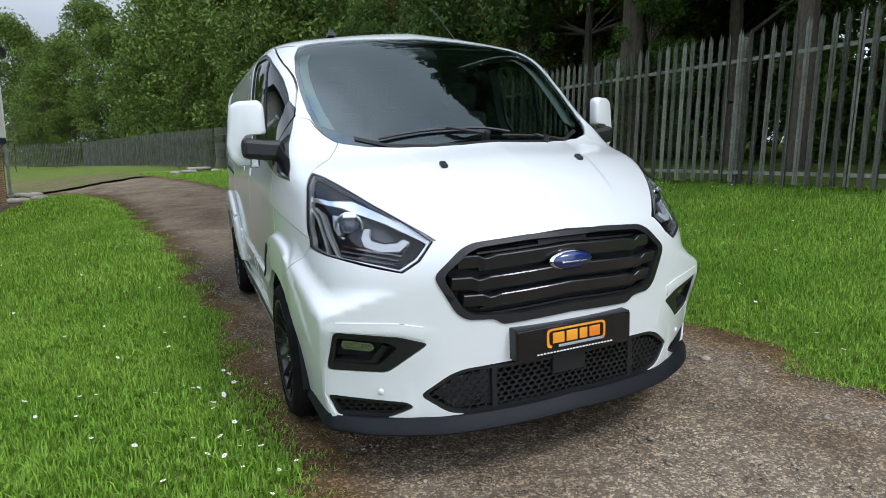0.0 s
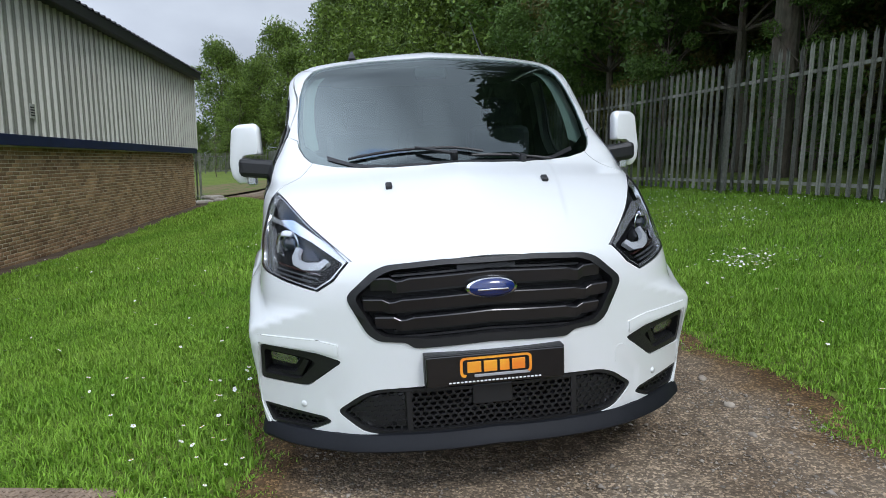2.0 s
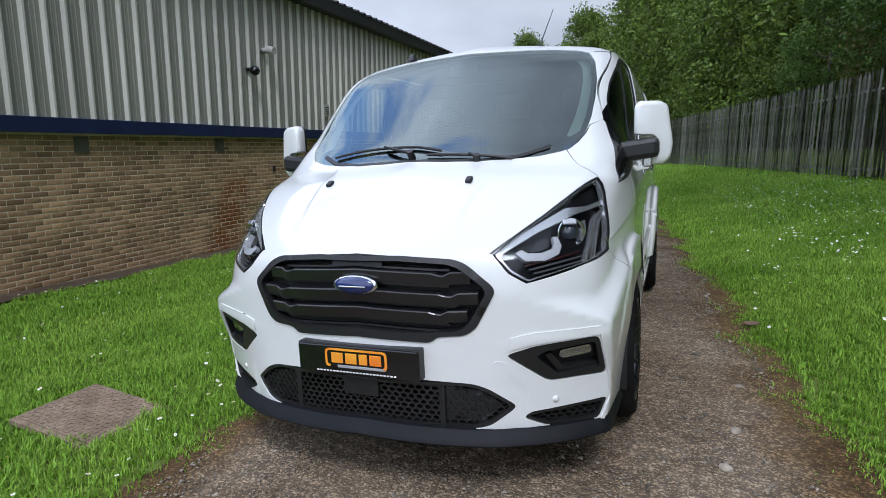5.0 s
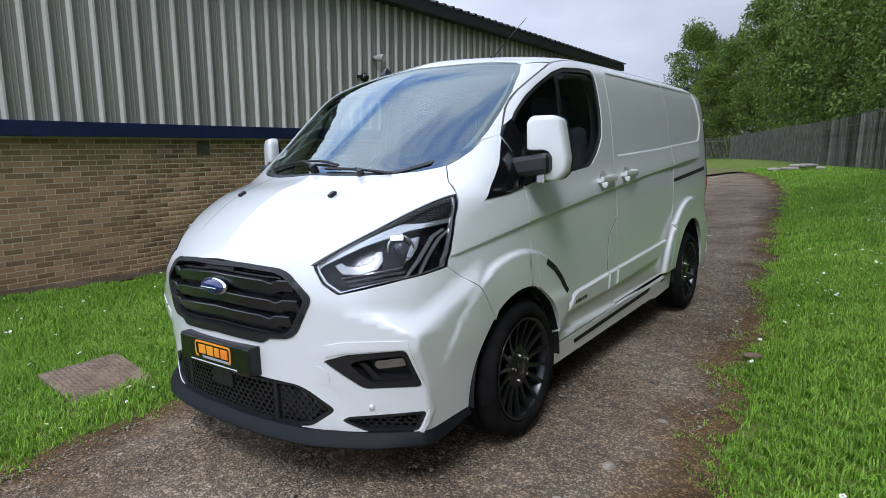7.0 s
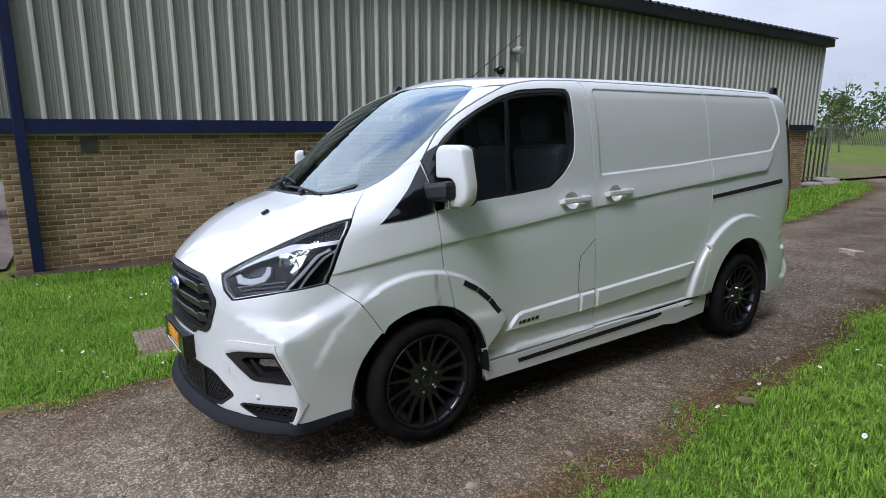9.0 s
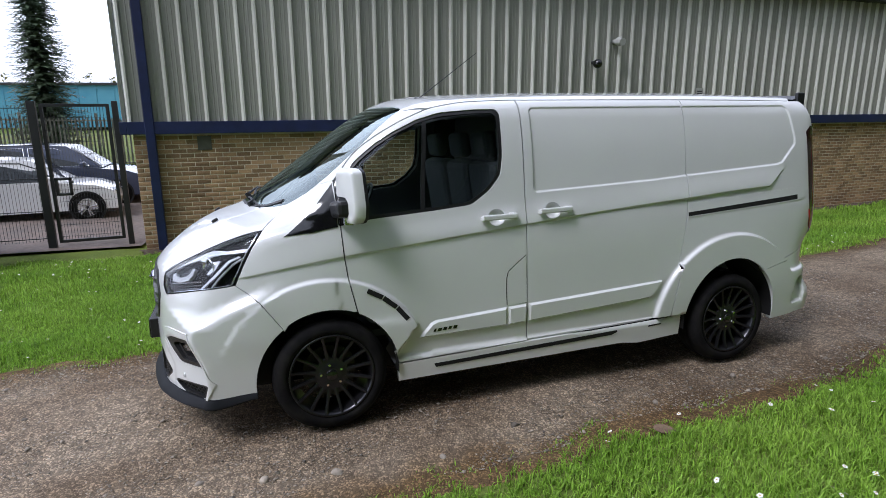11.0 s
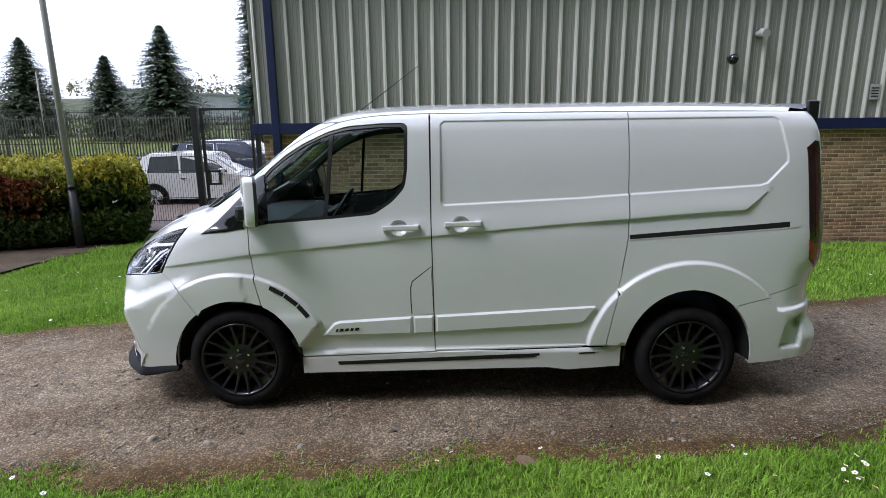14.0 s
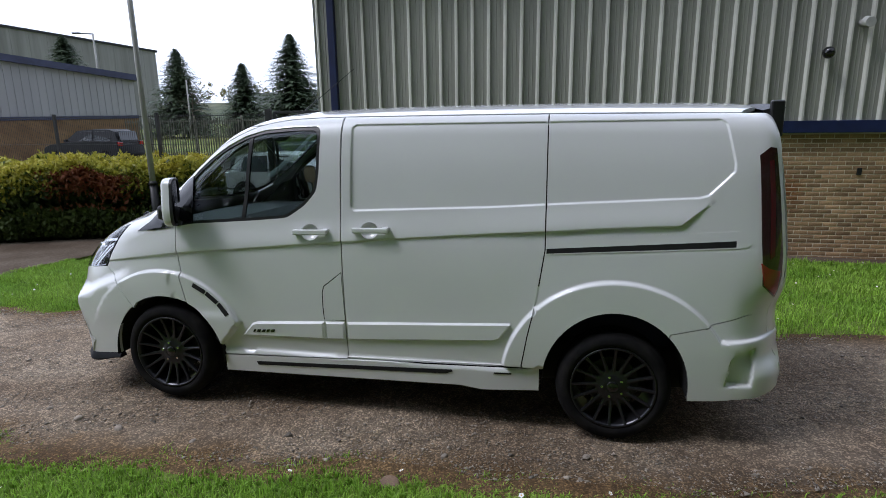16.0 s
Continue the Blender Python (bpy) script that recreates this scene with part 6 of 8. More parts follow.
bump = NOSE_EDGE + S((.30, .880), (.40, .892), HL_LOW, (.62, .81), (.74, .635), *front_arc, (.50, .268), (.36, .258)) + F(*[(x, .232 + .022 * (x / .9) ** 2) for x in np.linspace(.90, 0, 20)]) + F(*[(0, z) for z in np.linspace(.255, .91, 24)])
whole("front_bumper", PAINT, bump, (-.55, .85, 0), holes=[F(*rounded(h, .02, 3)) for h in (FOG, VENT)] + [past(GRILLE), past(LOWER)],
      step=.02, edge_step=.016, lines=[F(*(POD[:4])), F(*[(x - .0, z - .045) for x, z in POD[:4]]), *[S(*[(u, float(SHELF(u)) + d) for u in np.linspace(.26, .70, 20)]) for d in (-.017, 0, .015, .030, .047)], *[F(*[q[5], q[6], q[0]]) for q in (POD, inset(POD, .015), inset(POD, .03), inset(POD, .045))],
                  *[F(*[(x + d, z) for x, z in ((.893, .645), (.902, .46), (.908, .37), (.885, .262))]) for d in (-.009, -.001)], *[S(*[(u + d, z) for u, z in ((.245, .645), (.305, .46), (.336, .37), (.33, .262))]) for d in (.008, .02)],
                  ], hole_flange=.03)
FRAME = [(.575, .618), (.66, .640), (.78, .653), (.888, .664), (.898, .60), (.906, .52), (.911, .45), (.913, .37), (.902, .31), (.884, .262), (.8735, .268), (.892, .31), (.9065, .36), (.9045, .40), (.903, .46), (.894, .55), (.884, .632), (.78, .616), (.66, .597), (.575, .572)]
skin("corner_frame", PAINT, F(*FRAME), (-.55, .85, 0), step=.02, edge_step=.012, off=.005, flange=.007, gap=0)
skin("fog_lamp_surround", BLACK_PLASTIC, F(*rounded(inset(FOG, .004), .018, 3)), (-.55, .85, 0), step=.03, edge_step=.02, off=-.003, flange=.055, gap=0, holes=[F(*rounded([(.665, .545), (.70, .566), (.868, .600), (.880, .488), (.735, .472)], .012, 2))], label="black plastic fog lamp surround")
skin("vent_surround", BLACK_PLASTIC, F(*rounded(inset(VENT, .003), .014, 3)), (-.55, .85, 0), step=.03, edge_step=.02, off=-.003, flange=.03, gap=0, holes=[F(*rounded(inset(VENT, .013), .008, 2))])
skin("fog_lamp_pocket", DARK, F(*FOG), (-.55, .85, 0), step=.03, off=-.05, flange=0, gap=0, label="black fog lamp pocket")
skin("fog_lamp_shelf", BLACK_PLASTIC, F((.74, .478), (.70, .545), (.72, .552), (.760, .492), (.878, .500), (.880, .486)), (-.55, .85, 0), step=.03, edge_step=.03, off=-.018, flange=.03, gap=0)
skin("fog_lamp", material("fog_reflector", (.45, .46, .47), .22, metal=.9, bump=.8, bump_scale=60), F(*rounded([(.748, .535), (.755, .557), (.857, .575), (.860, .540), (.760, .522)], .01, 2)), (-.55, .85, 0), step=.012, off=-.026, flange=.015, gap=0, label="narrow clear fog lamp")
skin("fog_lamp_lens", LENS, F(*rounded([(.748, .535), (.755, .557), (.857, .575), (.860, .540), (.760, .522)], .01, 2)), (-.55, .85, 0), step=.05, off=-.017, flange=0, gap=0)
skin("vent_backing", DARK, F(*VENT), (-.55, .85, 0), step=.03, off=-.045, flange=0, gap=0, label="black corner vent")


def nose_at(x, z, off):
    p = onto([(x, .6, z + LIFT * (.9 - abs(x)))], AHEAD, 1.3)
    return Vector((p + skin_normal(p) * off)[0])


def sweep(path, section):
    """A bar along (x, z) points of the nose; section: (up, out) pairs."""
    P = onto([(x, .6, z + u) for x, z in lift(path) for u, o in section], AHEAD, 1.3) + np.array([(0, -o, 0) for _ in path for u, o in section])
    rings = P.reshape(len(path), len(section), 3).tolist()
    bm = loft(rings, True, True)
    bmesh.ops.recalc_face_normals(bm, faces=bm.faces)
    return bm


grille = part("grille", mesh_of("grille", *shell_mesh("g", ringed(GRILLE), AHEAD, holes=[ringed([(x * .94, .752 + (z - .752) * .88) for x, z in GRILLE[:8]] + [(.24, .622), (0, .622)])], off=.006, step=.03, flange=.05, gap=0), [BLACK_PLASTIC], True), None, VAN, "matt black grille with three broad slats")
part("backing", mesh_of("backing", *shell_mesh("g", ringed(GRILLE), AHEAD, off=-.05, step=.04, flange=0, gap=0), [DARK], True), None, grille)
for zc, half in ((.832, .44), (.757, .47), (.688, .43)):
    path = [(-half, zc + .010), (-half + .07, zc + .006), (-half + .095, zc - .007), (-half + .115, zc - .006), (-half + .14, zc)]
    path += [(x, zc) for x in np.linspace(-half + .2, half - .2, 15)] + [(-x, z) for x, z in path[::-1]]
    part("slat", sweep(path, [(-.027, -.05), (-.027, -.012), (.011, .003), (.016, .005), (.020, .002), (.021, -.05)]), SLAT_BLACK, grille, smooth=False)
for zc in (.86, .80, .725, .655, .63, .61):
    part("fin", sweep([(x, zc) for x in np.linspace(-.36, .36, 17)], [(-.004, -.045), (-.004, -.025), (.004, -.025), (.004, -.045)]), BLACK_PLASTIC, grille)
part("blanking_plate", sweep([(x, .872) for x in np.linspace(-.12, .10, 5)], [(-.012, -.045), (-.012, -.02), (.012, -.02), (.012, -.045)]), BLACK_PLASTIC, grille)
# oval badge
badge_at = nose_at(0, .79, .0)
for r, dpt, mt, nm in ((1.0, .020, CHROME, "badge_rim"), (.93, .028, BLUE_BADGE, "badge_face")):
    bm = bmesh.new()
    bmesh.ops.create_uvsphere(bm, u_segments=40, v_segments=12, radius=1)
    bmesh.ops.scale(bm, vec=(.098 * r, dpt, .039 * r), verts=bm.verts)
    part(nm, bm, mt, VAN, "plain blue oval badge with chrome rim" if r < 1 else "", pose(badge_at.x, badge_at.y, badge_at.z, -4), smooth=True)
for x0, x1, zc, hh in ((-.058, .058, -.002, .0035),):
    part("badge_bar", boxed(x0, x1, -.004, .004, zc - hh, zc + hh, .003, pose(badge_at.x, badge_at.y - .027, badge_at.z, -4)), CHROME, VAN)
# number plate carrying a plain orange sign
plate = part("number_plate", boxed(-.26, .26, -.034, .0, .440, .556, .005), PLATE_BLACK, VAN, "black show plate with plain orange emblem", pose(0, 0, LIFT * .85))
part("plate_holder", boxed(-.264, .264, -.026, .03, .437, .560, .004), BLACK_PLASTIC, VAN, m=pose(0, 0, LIFT * .85))
def frame_bar(x0, x1, z0, z1, mt):
    part("print_bar", boxed(x0, x1, -.0365, -.030, z0, z1, .002), mt, plate)
ring = rounded([(-.135, .470), (-.135, .545), (.135, .545), (.135, .470)], .02, 4)
inner = rounded([(-.125, .480), (-.125, .537), (.125, .537), (.125, .480)], .014, 4)
bm = bmesh.new()
vo = [[bm.verts.new((x, y, z)) for x, z in rr] for rr, y in ((ring, -.0365), (inner, -.0365), (ring, -.030), (inner, -.030))]
for i in range(len(ring)):
    j = (i + 1) % len(ring)
    if not (ring[i][1] < .475 and -.10 < ring[i][0] < .13):
        bm.faces.new((vo[0][i], vo[0][j], vo[1][j], vo[1][i]))
        bm.faces.new((vo[0][j], vo[0][i], vo[2][i], vo[2][j]))
bmesh.ops.recalc_face_normals(bm, faces=bm.faces)
part("emblem_frame", bm, ORANGE, plate)
for x0, x1 in ((-.108, -.056), (-.046, .004), (.014, .050), (.060, .110)):
    frame_bar(x0, x1, .486, .528, ORANGE)
frame_bar(-.082, .128, .468, .479, material("grey_print", (.35, .35, .36), .5))
for k in range(24):
    frame_bar(-.178 + k * .0147, -.178 + k * .0147 + .0105, .4490, .4550, WHITE_PRINT)
# lower grille: frame, honeycomb and sensor plate
low = part("lower_grille", mesh_of("lower_grille", *shell_mesh("g", ringed(LOWER), AHEAD, holes=[ringed([(x * .965, .348 + (z - .348) * .86) for x, z in LOWER])], off=-.004, step=.03, flange=.05, gap=0), [BLACK_PLASTIC], True), None, VAN, "black honeycomb lower grille")
part("backing", mesh_of("backing", *shell_mesh("g", ringed(LOWER), AHEAD, off=-.05, step=.04, flange=0, gap=0), [DARK], True), None, low)


def honeycomb(region, cw, ch, thick, off, depth):
    """Hexagon wires over a region of the nose, as (x, z)."""
    xs = [p[0] for p in region]
    zs = [p[1] for p in region]
    centres = []
    r, row = min(zs), 0
    while r < max(zs):
        c = min(xs) + (cw / 2 if row % 2 else 0)
        while c < max(xs):
            centres.append((c, r))
            c += cw
        r += ch * .75
        row += 1
    C = np.array(centres)
    C = C[poly_sd(C[:, 0], C[:, 1], region) > -.004]
    v, f = [], []
    hexa = [(cw / 2, -ch / 4), (cw / 2, ch / 4), (0, ch / 2), (-cw / 2, ch / 4), (-cw / 2, -ch / 4), (0, -ch / 2)]
    k = 1 - thick / cw * 1.5
    pts = np.array([(cx + hx * s, .6, cz + hz * s + LIFT * (.9 - abs(cx))) for cx, cz in C for s in (1, k) for hx, hz in hexa])
    P = onto(pts, AHEAD, 1.3) + np.array((0, -off, 0))
    for c in range(len(C)):
        b = len(v)
        for i in range(12):
            v.append(tuple(P[c * 12 + i]))
        for i in range(6):
            q = P[c * 12 + 6 + i]
            v.append((q[0], q[1] + depth, q[2]))
        for i in range(6):
            j = (i + 1) % 6
            f += [(b + i, b + j, b + 6 + j, b + 6 + i), (b + 6 + i, b + 6 + j, b + 12 + j, b + 12 + i)]
    return mesh_of("honeycomb", v, f, [BLACK_PLASTIC])


part("honeycomb", honeycomb([(-.31, .268), (-.31, .425), (.31, .425), (.31, .268)], .031, .026, .006, -.012, .02), None, low)
for s in (1, -1):
    side_field = [(s * .33, .275), (s * .33, .415), (s * .47, .405), (s * .555, .35), (s * .47, .28)]
    part("blank_panel", mesh_of("blank_panel", *shell_mesh("g", F(*side_field), AHEAD, off=-.022, step=.03, flange=.02, gap=0), [BLACK_PLASTIC], True), None, low)
    part("honeycomb", honeycomb(side_field, .031, .026, .005, -.016, .006), None, low)
    part("divider", boxed(s * .322 - .012, s * .322 + .012, nose_at(.322, .34, 0).y + .006, nose_at(.322, .34, 0).y + .05, .262 + LIFT * .58, .43 + LIFT * .58, .004), BLACK_PLASTIC, low)
    vent_cells = [(s * x, z) for x, z in inset([(.615, .305), (.640, .326), (.893, .358), (.862, .274), (.70, .264)], .012)]
    part("honeycomb", honeycomb(vent_cells, .028, .022, .005, -.022, .012), None, VAN)
part("sensor_plate", boxed(-.085, .07, nose_at(0, .40, 0).y + .002, nose_at(0, .4, 0).y + .03, .345 + LIFT * .85, .425 + LIFT * .85, .006), BLACK_PLASTIC, low, "flat black radar cover")
# tow-eye cover outline and parking sensors
skin("tow_cover", PAINT, F(*rounded([(.505, .455), (.515, .53), (.56, .528), (.588, .49), (.575, .45)], .02, 4)), (-.2, .9, 0), both=False, step=.03, off=.0015, flange=.006, gap=0)
for s in (1, -1):
    q = nose_at(.725 * s, .372, .0)
    bm = lathe([(.0, .006), (.011, .006), (.0125, .0), (.0125, -.01)], 20)
    bmesh.ops.transform(bm, matrix=Matrix.Translation(q) @ pose(0, 0, 0, 0, 0, -90 + s * 24), verts=bm.verts)
    part("parking_sensor", bm, PAINT, VAN, smooth=True)
# splitter
rings = []
ux = np.concatenate([np.linspace(0, .88, 26)])
pts = onto([(x, .6, .245 + LIFT * (.9 - abs(x))) for x in np.linspace(0, .868, 31)], AHEAD, 1.3)
left_side = onto([(.6, u, .245) for u in (.37, .43, .48, .53, .57)], LEFT, .8)
p0, p2 = pts[-1], left_side[0]
p1 = np.array((p2[0] + .002, p0[1] + .016, .245))
bend = [p0 * (1 - t) ** 2 + 2 * p1 * t * (1 - t) + p2 * t * t for t in np.linspace(0, 1, 14)[1:-1]]
half_path = list(pts) + bend + list(left_side)
path = [p * (-1, 1, 1) for p in half_path[:0:-1]] + half_path
tang = np.gradient(np.array(path)[:, :2], axis=0)
nrm = [np.array((t[1], -t[0], 0)) / np.hypot(*t) for t in tang]
for p, n in zip(path, nrm):
    far = 1 - .6 * ease(.72, .93, abs(p[0]))
    rise = .007 + .020 * min(1, abs(p[0]) / .9) ** 2 + .016 * float(ease(.34, .57, p[1]))
    o = lambda k, z: (p[0] + n[0] * k * far, p[1] + n[1] * k * far, .252 + (z - .252) * (1 - .35 * float(ease(.36, .57, p[1]))) + rise + LIFT * (.9 - min(.9, abs(p[0]))))
    rings.append([o(-.06, .252), o(.012, .246), o(.042, .218), o(.050, .200), o(.040, .190), o(-.10, .195)])
bm = loft(rings, True, True)
bmesh.ops.recalc_face_normals(bm, faces=bm.faces)
lip = part("front_splitter", bm, GREY_LIP, VAN, "dark grey plastic splitter lip", smooth=True)
lip.data.set_sharp_from_angle(angle=radians(28))

# skirts, rear bumper, tail
skirt = [(1.385, .34), (2.25, .364), (3.36, .388), (3.478, .392), (3.478, .245), (3.13, .222), (2.99, .242), (1.385, .222)]
skin("side_skirt", PAINT, S(*skirt), LEFT, step=.03, lines=[S(*[(u, .30 + .013 * (u - 1.4)) for u in np.linspace(1.39, 3.47, 20)])], flange=.04)
skin("skirt_slot", DARK, S((1.625, .282), (1.615, .306), (2.94, .347), (2.945, .335), (2.90, .318)), LEFT, step=.05, edge_step=.05, off=.003, flange=.01, gap=0, label="long black slot in the side skirt")
skin("skirt_script", RIM, S((3.20, .338), (3.205, .348), (3.31, .352), (3.31, .343)), LEFT, both=False, step=.05, off=.003, flange=.004, gap=0)
rear_lo = [p for p in ARCH_R if p[0] > 3.95 and p[1] <= .665]
rb = BUMP_R + [(4.78, .80), (4.84, .80), (4.85, .55), (4.84, .338), (4.70, .300), (4.45, .270), (4.318, .260)] + [p for p in rear_lo[:12] if p[1] > .276]
skin("rear_bumper", PAINT, S(*rb), (-1, -.35, 0), step=.022, lines=[S(*(q + q[:1])) for q in (SCOOP, inset(SCOOP, .011), inset(SCOOP, .022))] + [S(*q[1:4]) for q in (LEDGE, inset(LEDGE, .011), inset(LEDGE, .022))] + flare_r, flange=.04)
quarter_tail = [(.0, .33), (.3, .33), (.6, .335), (.72, .345), (.76, .55), (.80, .8), (.78, 1.2), (.74, 1.6), (.66, 1.84), (.4, 1.90), (.2, 1.905), (0, 1.905)]
tail_pts = [tuple(q) for q in onto([(x, 4.3, z) for x, z in quarter_tail], (0, -1, 0), 1.0)]
whole("tailgate", PAINT, tail_pts, (-.3, -1, 0), step=.06)
TAIL_LAMP = [(4.612, 1.662), (4.665, 1.705), (4.70, 1.70), (4.735, 1.49), (4.775, 1.13), (4.785, 1.0), (4.765, .87), (4.675, .95), (4.65, 1.20), (4.632, 1.44)]
rear_corner = (-1, -.55, 0)
skin("tail_lamp", SMOKED, S(*TAIL_LAMP), rear_corner, step=.03, off=.004, flange=.03, gap=0, label="tall smoked red tail lamp")
skin("tail_lamp_red", RED_LENS, S((4.655, 1.08), (4.70, 1.05), (4.768, 1.03), (4.76, .885), (4.68, .957)), rear_corner, step=.03, off=.007, flange=.01, gap=0, label="glossy red lower lens")
skin("tail_lamp_clear", material("dark_red_lens", (.09, .012, .014), .12, coat=1.0), S((4.665, 1.63), (4.685, 1.64), (4.705, 1.5), (4.725, 1.12), (4.70, 1.10), (4.685, 1.4)), rear_corner, step=.05, edge_step=.03, off=.0065, flange=.01, gap=0)
# roof spoiler
bm = loft([[(x, 4.665, 1.985 - .09 * x * x), (x, 4.755, 2.005 - .08 * x * x), (x, 4.78, 1.995 - .08 * x * x), (x, 4.77, 1.97 - .08 * x * x), (x, 4.70, 1.93 - .08 * x * x)] for x in np.linspace(-.70, .70, 25)], True, True)
bmesh.ops.translate(bm, vec=(0, -.005, -.035), verts=bm.verts)
for s in (1, -1):
    box(bm, s * .70 - .02, s * .70 + .015, 0, .075, 0, .20, .012, pose(0, 4.695, 1.76))
bmesh.ops.recalc_face_normals(bm, faces=bm.faces)
part("roof_spoiler", bm, BLACK_PLASTIC, VAN, "black roof spoiler")
part("aerial", rodded((.36, 1.714, 1.915), (.368, 2.157, 2.235), .004, .002, 6), BLACK_PLASTIC, VAN)
part("aerial_base", rodded((.36, 1.70, 1.905), (.36, 1.725, 1.94), .018, .009, 12), BLACK_PLASTIC, VAN)

fin = loft([[(-.459 + w, 1.655, 1.925), (-.459 + w * .6, 1.675, 1.952), (-.459 + w * .25, 1.70, 1.972), (-.459 + w * .4, 1.722, 1.955), (-.459 + w, 1.745, 1.925)] for w in (-.022, -.008, .008, .022)], True, True)
bmesh.ops.recalc_face_normals(fin, faces=fin.faces)
part("roof_fin", fin, BLACK_PLASTIC, VAN, "small black aerial fin on the roof")

# door furniture
MOULD_A = [(1.515, .478), (1.60, .572), (1.64, .586), (2.11, .612), (2.11, .488)]
MOULD_B = [(2.115, .488), (2.115, .612), (2.25, .618), (2.25, .494)]
MOULD_C = [(2.26, .494), (2.26, .618), (3.30, .668), (3.305, .655), (3.235, .56), (3.20, .545)]


def raised(name, o, high, bevel):
    """A flat-faced moulding with bevelled edges on both sides of the van."""
    inner = inset(o, bevel)
    a, b = [], []
    for i in range(len(o)):
        j = (i + 1) % len(o)
        n = max(1, int(math.dist(o[i], o[j]) / .03))
        for k in range(n):
            a.append(tuple(np.array(o[i]) + (np.array(o[j]) - np.array(o[i])) * k / n))
            b.append(tuple(np.array(inner[i]) + (np.array(inner[j]) - np.array(inner[i])) * k / n))
    lay = lambda pts: onto([(.6, u, z) for u, z in pts], LEFT, .8)
    low, top = lay(a), lay(b)
    nl, nt = skin_normal(low), skin_normal(top)
    low, top = low - nl * .003, top + nt * high
    n = len(a)
    v = [tuple(p) for p in low] + [tuple(p) for p in top]
    f = [(i, (i + 1) % n, n + (i + 1) % n, n + i) for i in range(n)] + [tuple(range(n, 2 * n))]
    for s in (1, -1):
        bm = bmesh.new()
        vs = [bm.verts.new((s * x, y, z)) for x, y, z in v]
        for q in f:
            bm.faces.new([vs[i] for i in q])
        bmesh.ops.recalc_face_normals(bm, faces=bm.faces)
        part(name, bm, PAINT, VAN)


for o in (MOULD_A, MOULD_B, MOULD_C):
    raised("door_moulding", o, .017, .014)
for k, (u0, u1) in enumerate(((1.61, 1.632), (1.634, 1.668), (1.670, 1.702), (1.704, 1.732), (1.734, 1.768))):
    skin("script_bar", GLOSS_BLACK, S((u0, .515 + .05 * (u0 - 1.6)), (u0 + .010, .534 + .05 * (u0 - 1.6)), (u1, .534 + .05 * (u0 - 1.6)), (u1 - .008, .515 + .05 * (u0 - 1.6))), LEFT, step=.05, off=.019, flange=.003, gap=0)
for k in range(3):
    a0, a1 = 65 - k * 10.6, 65 - k * 10.6 - 9.7
    pts4 = [(WHEEL_F + 1.02 * r * math.cos(radians(a)), HUB_Z - .02 + r * math.sin(radians(a))) for r, a in ((.556, a0), (.584, a0), (.584, a1), (.556, a1))]
    skin("flare_slot", DARK, S(*pts4), LEFT, step=.04, off=.004, flange=.01, gap=0)
skin("fuel_flap_gap", DARK, S((2.238, .942), (2.113, .845), (2.101, .80), (2.101, .71), (2.106, .622), (2.25, .622)), LEFT, both=False, step=.05, edge_step=.04, off=.0008, flange=0, gap=0, label="dark shut line round the fuel flap")
skin("fuel_flap", PAINT, S((2.236, .935), (2.118, .842), (2.107, .80), (2.107, .71), (2.112, .62), (2.25, .625)), LEFT, both=False, step=.05, edge_step=.04, off=.0025, flange=.005, gap=.001)
RAIL = [(3.50, 1.10), (3.50, 1.128), (4.52, 1.200), (4.52, 1.165)]
skin("door_track", DARK, S(*RAIL), LEFT, step=.05, off=.002, flange=.01, gap=0, label="black sliding door track")
skin("track_cover", PAINT, S((3.50, 1.094), (3.50, 1.188), (4.55, 1.256), (4.585, 1.25), (4.60, 1.195), (4.58, 1.165), (4.53, 1.158)), LEFT, step=.05, edge_step=.04, off=.003, flange=.006, gap=.001,
     holes=[S(*RAIL)])


def handle(u, z):
    h = part("door_handle", boxed(-.115, .115, -.006, .016, -.017, .017, .008, pose(float(S((u, z))[0][0]) + .035, u, z, 0, 4, 90) @ pose(0, 0, 0, 0, -5, 0)), PAINT, VAN, "white bar door handle")
    for side in (1, -1):
        rings = []
        for k in (1.03, .97, .88, .74, .55, .3, .02):
            q = np.array(S(*cup_edge(u, z, k)))
            q[:, 0] = (q[:, 0] - .003 - .034 * math.sqrt(max(0, 1 - min(1, k) ** 2))) * side
            rings.append([tuple(p) for p in q])
        bm = loft(rings, True, False)
        bmesh.ops.recalc_face_normals(bm, faces=bm.faces)
        part("handle_cup", bm, PAINT, h if side > 0 else VAN, smooth=True)
    for s in (-1, 1):
        part("handle_foot", boxed(-.01, .03, -.02, .02, -.012, .012, .004, pose(float(S((u, z))[0][0]), u + s * .095, z + s * .008)), PAINT, h)


handle(2.05, 1.192)
handle(2.44, 1.212)


